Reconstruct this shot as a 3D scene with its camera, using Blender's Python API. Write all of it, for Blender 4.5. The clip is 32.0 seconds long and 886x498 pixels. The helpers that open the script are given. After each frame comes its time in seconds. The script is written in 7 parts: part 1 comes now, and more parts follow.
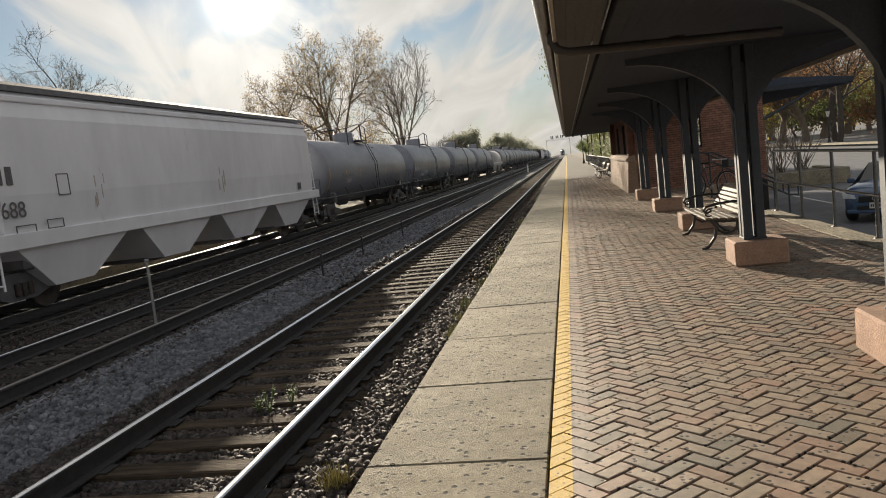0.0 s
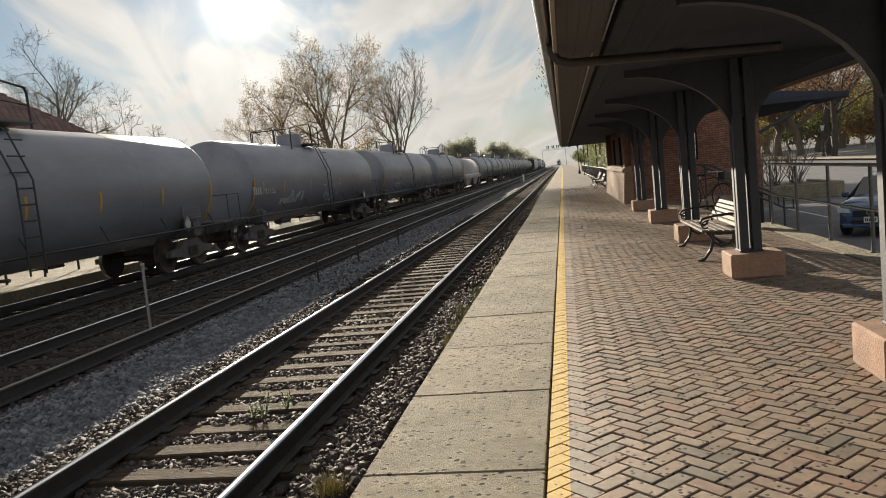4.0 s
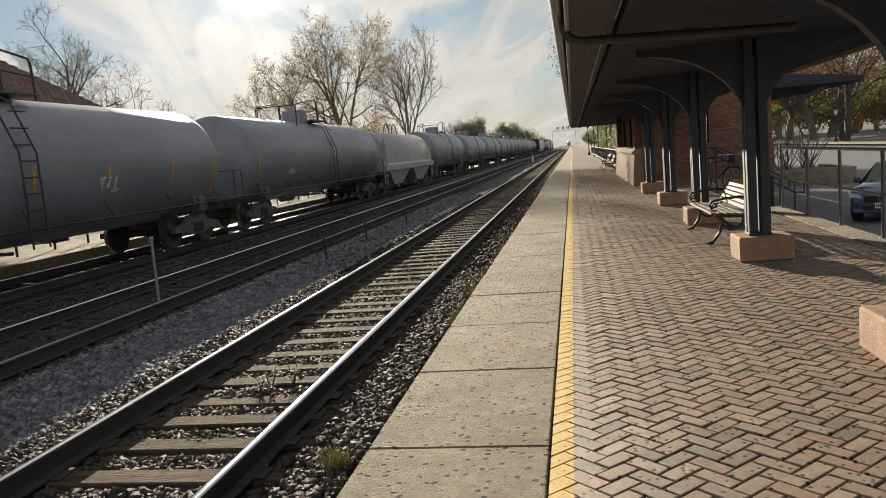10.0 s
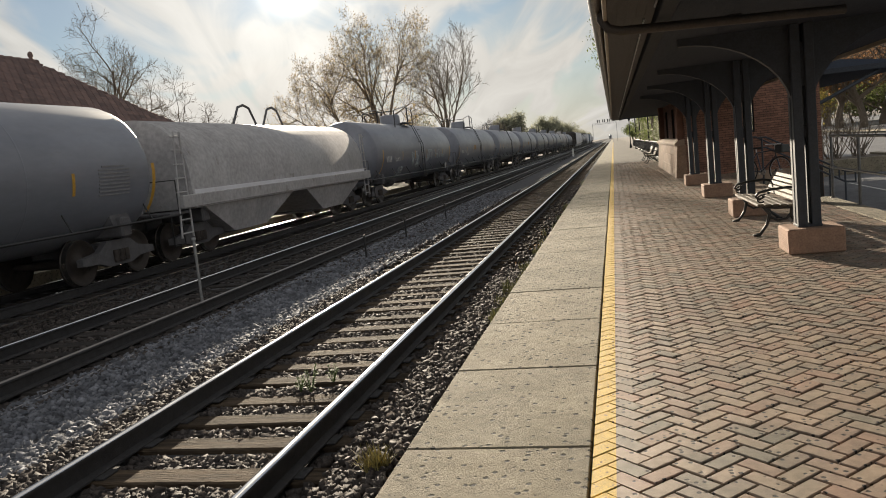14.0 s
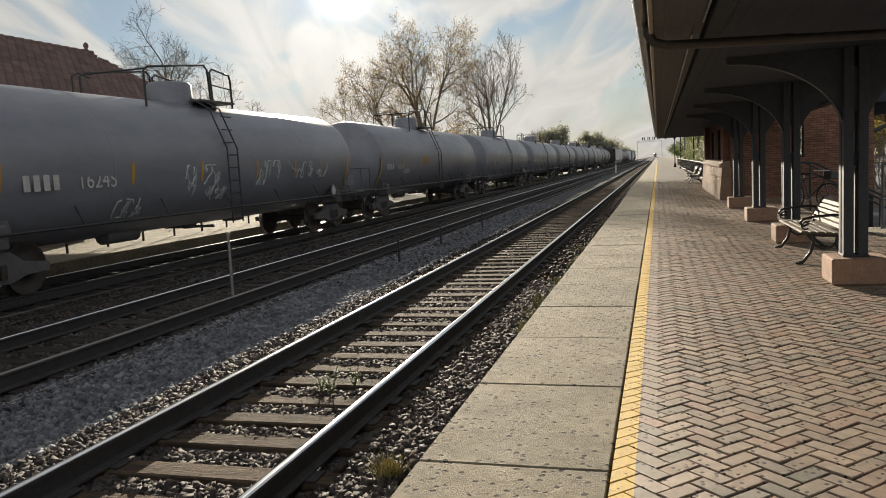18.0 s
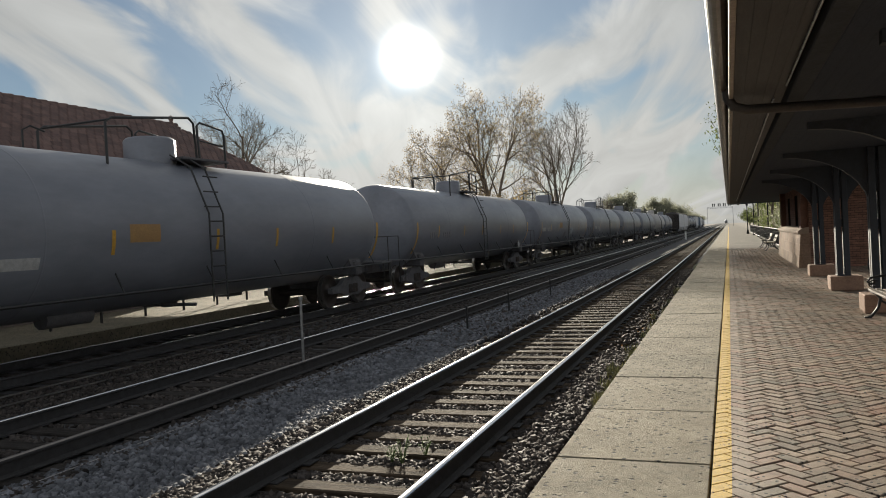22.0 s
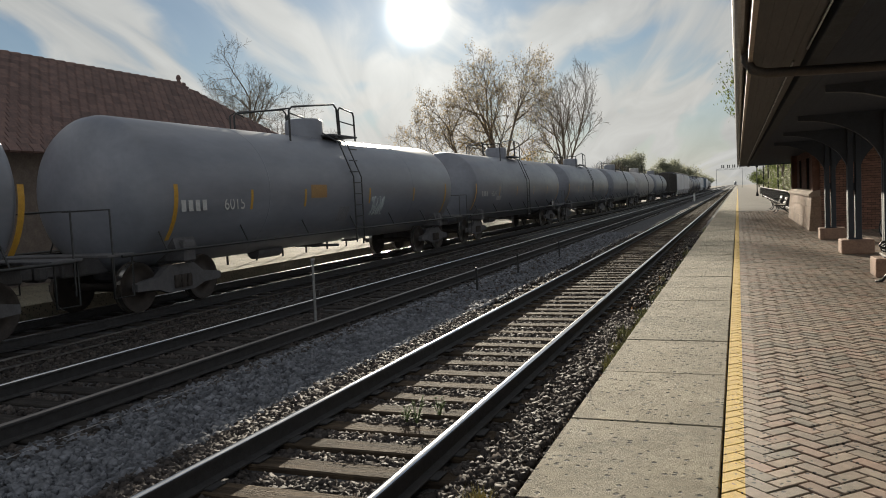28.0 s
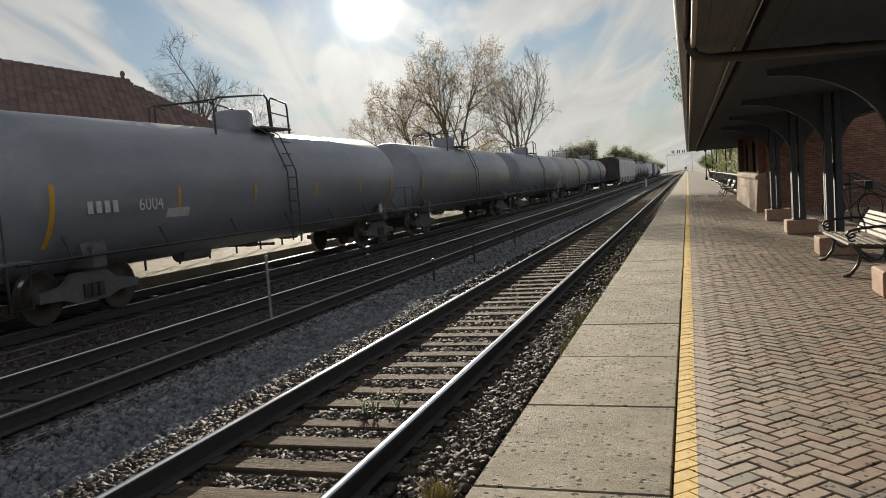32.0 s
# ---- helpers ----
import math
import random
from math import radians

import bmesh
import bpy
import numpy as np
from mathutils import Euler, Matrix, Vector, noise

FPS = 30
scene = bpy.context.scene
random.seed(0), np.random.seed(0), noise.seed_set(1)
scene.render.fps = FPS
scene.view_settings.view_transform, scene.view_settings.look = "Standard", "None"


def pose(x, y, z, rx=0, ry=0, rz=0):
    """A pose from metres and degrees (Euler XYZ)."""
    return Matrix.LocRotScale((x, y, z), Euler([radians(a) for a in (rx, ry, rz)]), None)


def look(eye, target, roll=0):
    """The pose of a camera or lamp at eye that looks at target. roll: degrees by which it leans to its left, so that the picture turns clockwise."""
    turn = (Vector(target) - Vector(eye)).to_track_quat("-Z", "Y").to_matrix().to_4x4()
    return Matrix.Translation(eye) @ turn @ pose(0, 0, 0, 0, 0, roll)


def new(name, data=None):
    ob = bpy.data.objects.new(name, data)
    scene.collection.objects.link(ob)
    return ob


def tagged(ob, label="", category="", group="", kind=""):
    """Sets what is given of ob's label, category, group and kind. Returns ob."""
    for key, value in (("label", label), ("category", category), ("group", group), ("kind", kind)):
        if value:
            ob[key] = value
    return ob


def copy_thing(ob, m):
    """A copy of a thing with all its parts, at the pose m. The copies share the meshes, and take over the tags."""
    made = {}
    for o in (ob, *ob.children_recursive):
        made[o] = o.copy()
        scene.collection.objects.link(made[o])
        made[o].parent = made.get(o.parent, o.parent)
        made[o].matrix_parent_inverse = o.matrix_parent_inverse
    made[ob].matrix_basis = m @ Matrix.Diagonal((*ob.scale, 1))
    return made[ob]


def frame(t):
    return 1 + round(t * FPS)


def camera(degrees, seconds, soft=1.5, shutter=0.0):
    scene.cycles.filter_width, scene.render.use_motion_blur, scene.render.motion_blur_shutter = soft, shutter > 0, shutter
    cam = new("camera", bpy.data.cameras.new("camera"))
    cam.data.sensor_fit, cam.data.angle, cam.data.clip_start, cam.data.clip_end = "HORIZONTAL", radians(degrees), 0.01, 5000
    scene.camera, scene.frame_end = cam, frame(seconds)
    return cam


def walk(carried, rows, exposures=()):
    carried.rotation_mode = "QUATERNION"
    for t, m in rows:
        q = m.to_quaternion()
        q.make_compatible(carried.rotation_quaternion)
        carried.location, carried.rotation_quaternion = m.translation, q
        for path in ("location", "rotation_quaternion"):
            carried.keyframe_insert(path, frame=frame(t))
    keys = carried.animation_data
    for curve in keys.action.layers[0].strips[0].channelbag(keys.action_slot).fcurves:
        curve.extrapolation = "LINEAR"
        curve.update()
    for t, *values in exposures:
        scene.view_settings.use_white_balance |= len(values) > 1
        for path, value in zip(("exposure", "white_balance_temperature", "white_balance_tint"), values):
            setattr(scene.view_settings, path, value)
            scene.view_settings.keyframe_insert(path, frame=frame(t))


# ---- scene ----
cam = camera(61.1, 32.0, soft=1.0)
METRES, EYE, TILT, LEAN, TURN = 1.0, 1.6, -7.4, -6.0, 9.7
PATH = [
    (0, (0.082, -0.31, 1.614), (-0.266, 1.647, 1.399), -6.7),
    (0.5, (0.076, -0.313, 1.618), (-0.264, 1.646, 1.403), -6.7),
    (1, (0.072, -0.315, 1.618), (-0.257, 1.645, 1.402), -6.7),
    (1.5, (0.071, -0.313, 1.615), (-0.25, 1.65, 1.398), -6.5),
    (2, (0.066, -0.315, 1.615), (-0.251, 1.648, 1.399), -6.4),
    (2.5, (0.061, -0.306, 1.617), (-0.258, 1.657, 1.405), -6.3),
    (4.5, (0.051, -0.316, 1.623), (-0.289, 1.645, 1.429), -5.6),
    (5, (0.061, -0.32, 1.621), (-0.289, 1.64, 1.423), -5.2),
    (5.5, (0.046, -0.304, 1.611), (-0.322, 1.651, 1.402), -4.8),
    (6, (0.041, -0.302, 1.607), (-0.345, 1.648, 1.39), -4.5),
    (6.5, (0.042, -0.309, 1.608), (-0.358, 1.638, 1.392), -4.4),
    (7, (0.052, -0.323, 1.611), (-0.357, 1.623, 1.4), -4.5),
    (7.5, (0.054, -0.334, 1.614), (-0.352, 1.614, 1.404), -4.8),
    (8, (0.058, -0.342, 1.613), (-0.339, 1.606, 1.399), -5.0),
    (8.5, (0.058, -0.324, 1.606), (-0.329, 1.626, 1.384), -5.2),
    (9, (0.054, -0.324, 1.605), (-0.322, 1.626, 1.373), -5.2),
    (9.5, (0.05, -0.321, 1.602), (-0.315, 1.631, 1.362), -5.1),
    (10, (0.05, -0.321, 1.604), (-0.306, 1.632, 1.357), -5.0),
    (10.5, (0.053, -0.323, 1.605), (-0.301, 1.629, 1.352), -5.0),
    (11, (0.054, -0.307, 1.603), (-0.305, 1.644, 1.346), -5.1),
    (11.5, (0.06, -0.244, 1.6), (-0.319, 1.703, 1.341), -5.4),
    (12, (0.056, -0.201, 1.598), (-0.357, 1.739, 1.341), -5.6),
    (12.5, (0.062, -0.178, 1.606), (-0.388, 1.755, 1.354), -5.8),
    (13, (0.053, -0.184, 1.604), (-0.422, 1.743, 1.356), -6.1),
    (13.5, (0.051, -0.21, 1.607), (-0.429, 1.716, 1.359), -6.2),
    (14, (0.063, -0.244, 1.598), (-0.4, 1.686, 1.352), -6.2),
    (14.5, (0.05, -0.266, 1.604), (-0.385, 1.671, 1.362), -6.0),
    (15, (0.044, -0.306, 1.609), (-0.357, 1.639, 1.377), -5.7),
    (15.5, (0.051, -0.317, 1.61), (-0.32, 1.636, 1.387), -5.4),
    (17.5, (0.137, -0.159, 1.573), (-0.298, 1.783, 1.369), -3.6),
    (18, (0.101, -0.135, 1.578), (-0.455, 1.774, 1.362), -3.2),
    (18.5, (-0.005, -0.032, 1.545), (-0.7, 1.83, 1.317), -4.6),
    (19, (-0.067, -0.024, 1.561), (-0.838, 1.809, 1.35), -5.3),
    (19.5, (-0.03, -0.043, 1.568), (-0.814, 1.79, 1.415), -5.1),
    (20, (-0.019, -0.029, 1.577), (-0.78, 1.817, 1.474), -4.0),
    (20.5, (0.002, -0.056, 1.588), (-0.747, 1.798, 1.532), -3.8),
    (21, (0.003, -0.052, 1.578), (-0.733, 1.807, 1.55), -3.7),
    (21.5, (-0.009, -0.058, 1.581), (-0.735, 1.806, 1.553), -3.0),
    (22, (0.007, -0.099, 1.577), (-0.707, 1.769, 1.546), -3.1),
    (22.5, (0.016, -0.093, 1.578), (-0.678, 1.782, 1.538), -3.0),
    (23, (0.007, -0.074, 1.581), (-0.657, 1.812, 1.535), -3.3),
    (23.5, (0.019, -0.045, 1.575), (-0.62, 1.849, 1.524), -3.6),
    (24, (0.026, -0.022, 1.57), (-0.598, 1.877, 1.51), -3.8),
    (24.5, (0.025, -0.016, 1.563), (-0.605, 1.881, 1.492), -4.1),
    (25, (0.006, -0.032, 1.566), (-0.645, 1.858, 1.481), -4.0),
    (25.5, (0.0, -0.03, 1.565), (-0.683, 1.848, 1.469), -3.7),
    (26, (-0.005, -0.043, 1.559), (-0.724, 1.821, 1.451), -3.3),
    (26.5, (-0.041, -0.052, 1.558), (-0.793, 1.797, 1.437), -2.9),
    (28.5, (-0.048, -0.167, 1.615), (-0.758, 1.697, 1.476), -2.8),
    (29, (-0.008, -0.127, 1.579), (-0.666, 1.757, 1.438), -2.8),
    (29.5, (0.002, -0.133, 1.594), (-0.614, 1.763, 1.436), -2.6),
    (30, (-0.024, -0.122, 1.59), (-0.625, 1.777, 1.417), -2.8),
    (30.5, (-0.035, -0.106, 1.599), (-0.64, 1.791, 1.416), -3.2),
    (31, (-0.028, -0.099, 1.607), (-0.647, 1.794, 1.425), -3.5),
    (31.5, (-0.022, -0.122, 1.609), (-0.647, 1.769, 1.433), -3.8),
    (32, (-0.019, -0.124, 1.6), (-0.648, 1.768, 1.436), -4.4),
]
walk(cam, [(t, look(eye, target, roll)) for t, eye, target, roll in PATH], exposures=[(0, 1.12, 6350, 10), (15.5, 1.12, 6350, 10), (19, 1.05, 6200, 9), (21, 0.90, 6050, 8), (27, 0.90, 6050, 8), (32, 0.98, 6150, 9)])


# ---- world, sun, exposure ----
SUN_AZ, SUN_EL = radians(-22.8), radians(13.5)
SUN_DIR = Vector((math.sin(SUN_AZ) * math.cos(SUN_EL), math.cos(SUN_AZ) * math.cos(SUN_EL), math.sin(SUN_EL)))


def make_world():
    w = bpy.data.worlds.new("afternoon_sky")
    scene.world = w
    w.use_nodes = True
    nt = w.node_tree
    nt.nodes.clear()
    N, L = nt.nodes.new, nt.links.new
    out, bg = N("ShaderNodeOutputWorld"), N("ShaderNodeBackground")
    sky = N("ShaderNodeTexSky")
    sky.sky_type, sky.sun_disc = "NISHITA", False
    sky.sun_elevation, sky.sun_rotation = SUN_EL, SUN_AZ
    sky.air_density, sky.dust_density, sky.ozone_density = 1.0, 0.05, 2.0
    tc = N("ShaderNodeTexCoord")
    dot = N("ShaderNodeVectorMath")
    dot.operation = "DOT_PRODUCT"
    dot.inputs[1].default_value = SUN_DIR
    L(tc.outputs["Generated"], dot.inputs[0])
    # streaks of thin high cloud, mapped on a flat layer overhead
    sep = N("ShaderNodeSeparateXYZ")
    L(tc.outputs["Generated"], sep.inputs[0])
    up = N("ShaderNodeMath")
    up.operation = "ADD"
    up.inputs[1].default_value = 0.22
    L(sep.outputs[2], up.inputs[0])
    lift = N("ShaderNodeMath")
    lift.operation = "MAXIMUM"
    lift.inputs[1].default_value = 0.02
    L(up.outputs[0], lift.inputs[0])
    flat = N("ShaderNodeVectorMath")
    flat.operation = "DIVIDE"
    L(tc.outputs["Generated"], flat.inputs[0])
    comb = N("ShaderNodeCombineXYZ")
    for i in range(3):
        L(lift.outputs[0], comb.inputs[i])
    L(comb.outputs[0], flat.inputs[1])
    def along(direction):
        d = N("ShaderNodeVectorMath")
        d.operation = "DOT_PRODUCT"
        d.inputs[1].default_value = direction
        L(flat.outputs[0], d.inputs[0])
        return d.outputs["Value"]

    def layer(across, length, scale, detail, rough, twist, shift):
        # noise drawn out along the way that the cloud streaks run
        ang = radians(-16)
        far, side = along((math.sin(ang) * length, math.cos(ang) * length, 0)), along((math.cos(ang) * across, -math.sin(ang) * across, 0))
        c = N("ShaderNodeCombineXYZ")
        L(side, c.inputs[0])
        L(far, c.inputs[1])
        c.inputs[2].default_value = shift
        n = N("ShaderNodeTexNoise")
        n.inputs["Scale"].default_value, n.inputs["Detail"].default_value = scale, detail
        n.inputs["Roughness"].default_value, n.inputs["Distortion"].default_value = rough, twist
        L(c.outputs[0], n.inputs["Vector"])
        return n.outputs[0]

    broad, fine = layer(1.0, 0.40, 2.0, 3, 0.5, 1.0, 4.3), layer(1.0, 0.28, 4.2, 7, 0.52, 1.3, 1.7)
    both = N("ShaderNodeMix")
    both.inputs[0].default_value = 0.33
    L(broad, both.inputs[2])
    L(fine, both.inputs[3])
    cr = N("ShaderNodeValToRGB")
    cr.color_ramp.interpolation = "EASE"
    cr.color_ramp.elements[0].position, cr.color_ramp.elements[0].color = 0.425, (0, 0, 0, 1)
    cr.color_ramp.elements[1].position, cr.color_ramp.elements[1].color = 0.565, (1, 1, 1, 1)
    L(both.outputs[0], cr.inputs[0])

    def glow(power, gain):
        # light scattered round the sun by the thin cloud
        mx = N("ShaderNodeMath")
        mx.operation = "MAXIMUM"
        mx.inputs[1].default_value = 0.0
        L(dot.outputs["Value"], mx.inputs[0])
        pw = N("ShaderNodeMath")
        pw.operation = "POWER"
        pw.inputs[1].default_value = power
        L(mx.outputs[0], pw.inputs[0])
        ml = N("ShaderNodeMath")
        ml.operation = "MULTIPLY"
        ml.inputs[1].default_value = gain
        L(pw.outputs[0], ml.inputs[0])
        return ml.outputs[0]

    def add(a, b):
        m = N("ShaderNodeMath")
        m.operation = "ADD"
        L(a, m.inputs[0])
        L(b, m.inputs[1])
        return m.outputs[0]

    halo = add(add(glow(3800, 60.0), glow(260, 2.2)), add(glow(28, 0.8), glow(5, 0.15)))
    # cloud brightness rises towards the sun, and again opposite it as added unseen fill
    neg = N("ShaderNodeMath")
    neg.operation = "MULTIPLY_ADD"
    neg.inputs[1].default_value, neg.inputs[2].default_value = -4.0, 1.0
    L(dot.outputs["Value"], neg.inputs[0])
    fr = N("ShaderNodeMath")
    fr.operation = "MAXIMUM"
    fr.inputs[1].default_value = 0.0
    L(neg.outputs[0], fr.inputs[0])
    back_fill = fr.outputs[0]
    cl = N("ShaderNodeMath")
    cl.operation = "ADD"
    L(add(add(glow(40, 1.8), glow(4, 1.0)), back_fill), cl.inputs[0])
    cl.inputs[1].default_value = 5.0
    ccol = N("ShaderNodeVectorMath")
    ccol.operation = "SCALE"
    ccol.inputs[0].default_value = (1.0, 0.945, 0.85)
    grain = N("ShaderNodeMapRange")
    grain.inputs["From Min"].default_value, grain.inputs["From Max"].default_value = 0.3, 0.7
    grain.inputs["To Min"].default_value, grain.inputs["To Max"].default_value = 0.84, 1.14
    L(fine, grain.inputs[0])
    thick = N("ShaderNodeMath")
    thick.operation = "MULTIPLY"
    L(cl.outputs[0], thick.inputs[0])
    L(grain.outputs[0], thick.inputs[1])
    L(thick.outputs[0], ccol.inputs["Scale"])
    mix = N("ShaderNodeMix")
    mix.data_type = "RGBA"
    fac = N("ShaderNodeMath")
    fac.operation = "MULTIPLY_ADD"
    fac.inputs[1].default_value, fac.inputs[2].default_value = 0.72, 0.20
    L(cr.outputs[0], fac.inputs[0])
    low = N("ShaderNodeMapRange")
    low.inputs["From Min"].default_value, low.inputs["From Max"].default_value = 0.15, 0.0
    low.inputs["To Min"].default_value, low.inputs["To Max"].default_value = 0.0, 0.75
    L(sep.outputs[2], low.inputs[0])
    cover = N("ShaderNodeMath")
    cover.operation, cover.use_clamp = "ADD", True
    L(fac.outputs[0], cover.inputs[0])
    L(low.outputs[0], cover.inputs[1])
    L(cover.outputs[0], mix.inputs[0])
    clear = N("ShaderNodeVectorMath")
    clear.operation = "SCALE"
    clear.inputs["Scale"].default_value = 0.66
    L(sky.outputs[0], clear.inputs[0])
    L(clear.outputs[0], mix.inputs[6])
    L(ccol.outputs[0], mix.inputs[7])
    hc = N("ShaderNodeVectorMath")
    hc.operation = "SCALE"
    hc.inputs[0].default_value = (1.0, 0.93, 0.80)
    L(halo, hc.inputs["Scale"])
    tot = N("ShaderNodeVectorMath")
    tot.operation = "ADD"
    L(mix.outputs[2], tot.inputs[0])
    L(hc.outputs[0], tot.inputs[1])
    L(tot.outputs[0], bg.inputs[0])
    bg.inputs[1].default_value = 0.05
    L(bg.outputs[0], out.inputs[0])


make_world()
sun_data = bpy.data.lights.new("sun", "SUN")
sun_data.energy, sun_data.angle, sun_data.color = 5.0, radians(0.6), (1.0, 0.86, 0.66)
sun = new("sun", sun_data)
sun.matrix_world = look((0, 0, 30), Vector((0, 0, 30)) - SUN_DIR)

# ---- materials ----
MATS = {}


def mat(name, c1, c2=None, scale=8.0, rough=0.8, metal=0.0, bump=0.0, bscale=None, coord="Position", piece=0.0, spots=None, spec=0.5, stretch=(1, 1, 1), coat=0.0, island=0.0, pits=None, hues=None, mottle=0.8):
    """A surface with two scales of colour change, spots of wear, relief and a change from piece to piece."""
    if name in MATS:
        return MATS[name]
    m = bpy.data.materials.new(name)
    MATS[name] = m
    m.use_nodes = True
    nt = m.node_tree
    N, L = nt.nodes.new, nt.links.new
    b = nt.nodes["Principled BSDF"]
    b.inputs["Roughness"].default_value, b.inputs["Metallic"].default_value = rough, metal
    b.inputs["Specular IOR Level"].default_value = spec
    b.inputs["Coat Weight"].default_value = coat
    c2 = c2 or tuple(v * 0.7 for v in c1)
    if coord == "Position":
        src = N("ShaderNodeNewGeometry").outputs["Position"]
    else:
        src = N("ShaderNodeTexCoord").outputs[coord]
    mp = N("ShaderNodeMapping")
    mp.inputs["Scale"].default_value = stretch
    L(src, mp.inputs[0])
    src = mp.outputs[0]

    def noise_at(s, detail=4, rough_=0.55):
        n = N("ShaderNodeTexNoise")
        n.inputs["Scale"].default_value, n.inputs["Detail"].default_value, n.inputs["Roughness"].default_value = s, detail, rough_
        L(src, n.inputs["Vector"])
        return n.outputs[0]

    def ramp(v, a, z, ca, cz):
        r = N("ShaderNodeValToRGB")
        r.color_ramp.elements[0].position, r.color_ramp.elements[1].position = a, z
        r.color_ramp.elements[0].color, r.color_ramp.elements[1].color = (*ca, 1), (*cz, 1)
        L(v, r.inputs[0])
        return r.outputs[0]

    def stops(v, colours):
        r = N("ShaderNodeValToRGB")
        e = r.color_ramp.elements
        while len(e) < len(colours):
            e.new(0.5)
        for k, c in enumerate(colours):
            e[k].position, e[k].color = k / (len(colours) - 1), (*c, 1)
        L(v, r.inputs[0])
        return r.outputs[0]

    def blend(kind, f, a, c):
        x = N("ShaderNodeMix")
        x.data_type, x.blend_type = "RGBA", kind
        if isinstance(f, float):
            x.inputs[0].default_value = f
        else:
            L(f, x.inputs[0])
        for v, i in ((a, 6), (c, 7)):
            if isinstance(v, tuple):
                x.inputs[i].default_value = (*v, 1)
            else:
                L(v, x.inputs[i])
        return x.outputs[2]

    col = ramp(noise_at(scale), 0.32, 0.68, c2, c1)
    fine = ramp(noise_at(scale * 7.3, 3), 0.3, 0.7, (0.72, 0.72, 0.72), (1.15, 1.15, 1.15))
    col = blend("MULTIPLY", mottle, col, fine)
    if spots:
        sc, lo, hi, colour = spots
        col = blend("MIX", ramp(noise_at(sc, 5, 0.65), lo, hi, (0, 0, 0), (1, 1, 1)), col, colour)
    if piece:
        r = N("ShaderNodeObjectInfo").outputs["Random"]
        lo, hi = 1 - piece, 1 + piece
        col = blend("MULTIPLY", 1.0, col, stops(r, hues or ((lo, lo, lo * 0.97), (hi, hi * 0.98, hi * 0.95))))
    if island:
        r = N("ShaderNodeNewGeometry").outputs["Random Per Island"]
        lo, hi = 1 - island, 1 + island
        col = blend("MULTIPLY", 1.0, col, stops(r, hues or ((lo, lo, lo), (hi, hi * 0.99, hi * 0.97))))
    hole = None
    if pits:
        # small holes: some of the cells of a cell pattern, near their middles
        sc, radius, chance, colour = pits
        vo = N("ShaderNodeTexVoronoi")
        vo.inputs["Scale"].default_value = sc
        wob = N("ShaderNodeVectorMath")
        wob.operation = "MULTIPLY_ADD"
        wob.inputs[1].default_value = (0.35 / sc,) * 3
        nn = N("ShaderNodeTexNoise")
        nn.inputs["Scale"].default_value = sc * 2.2
        L(src, nn.inputs["Vector"])
        L(nn.outputs["Color"], wob.inputs[0])
        L(src, wob.inputs[2])
        L(wob.outputs[0], vo.inputs["Vector"])
        near = N("ShaderNodeMapRange")
        near.inputs["From Min"].default_value, near.inputs["From Max"].default_value = radius * 1.15, radius * 0.8
        L(vo.outputs["Distance"], near.inputs[0])
        sp = N("ShaderNodeSeparateColor")
        L(vo.outputs["Color"], sp.inputs[0])
        some = N("ShaderNodeMath")
        some.operation = "LESS_THAN"
        some.inputs[1].default_value = chance
        L(sp.outputs[0], some.inputs[0])
        big = N("ShaderNodeMath")
        big.operation = "MULTIPLY"
        L(near.outputs[0], big.inputs[0])
        L(some.outputs[0], big.inputs[1])
        hole = big.outputs[0]
        col = blend("MIX", hole, col, colour)
    L(col, b.inputs["Base Color"])
    rr = N("ShaderNodeMapRange")
    rr.inputs["To Min"].default_value, rr.inputs["To Max"].default_value = max(0.03, rough - 0.12), min(1, rough + 0.12)
    L(noise_at(scale * 2.1), rr.inputs[0])
    L(rr.outputs[0], b.inputs["Roughness"])
    if bump:
        bp = N("ShaderNodeBump")
        bp.inputs["Strength"].default_value, bp.inputs["Distance"].default_value = min(1, bump), 0.02
        height = noise_at(bscale or scale * 9, 5, 0.6)
        if hole:
            dn = N("ShaderNodeMath")
            dn.operation = "SUBTRACT"
            L(height, dn.inputs[0])
            L(hole, dn.inputs[1])
            height = dn.outputs[0]
        L(height, bp.inputs["Height"])
        L(bp.outputs[0], b.inputs["Normal"])
    return m


CONCRETE = mat("worn_concrete", (0.315, 0.278, 0.207), (0.222, 0.196, 0.146), 1.6, 0.9, bump=1.0, bscale=110, spots=(30, 0.615, 0.64, (0.12, 0.105, 0.085)), piece=0.10, pits=(22, 0.34, 0.28, (0.035, 0.032, 0.027)), mottle=0.8)
# grey-green, brown, red, tan and pale pavers
PAVER_HUES = ((0.70, 0.76, 0.74), (0.88, 0.87, 0.83), (0.95, 0.87, 0.82), (1.12, 0.90, 0.82), (1.00, 0.98, 0.93), (1.12, 1.08, 1.00), (1.20, 1.14, 1.06), (0.80, 0.77, 0.75))
BRICK_PAVE = mat("paving_brick", (0.318, 0.243, 0.188), (0.240, 0.203, 0.162), 2.2, 0.6, bump=0.30, bscale=140, piece=0.36, pits=(29, 0.34, 0.24, (0.012, 0.010, 0.010)), hues=PAVER_HUES)
BRICK_REST = mat("paving_brick_far", (0.318, 0.243, 0.188), (0.240, 0.203, 0.162), 2.2, 0.6, bump=0.30, bscale=140, island=0.36, pits=(29, 0.34, 0.24, (0.012, 0.010, 0.010)), hues=PAVER_HUES)
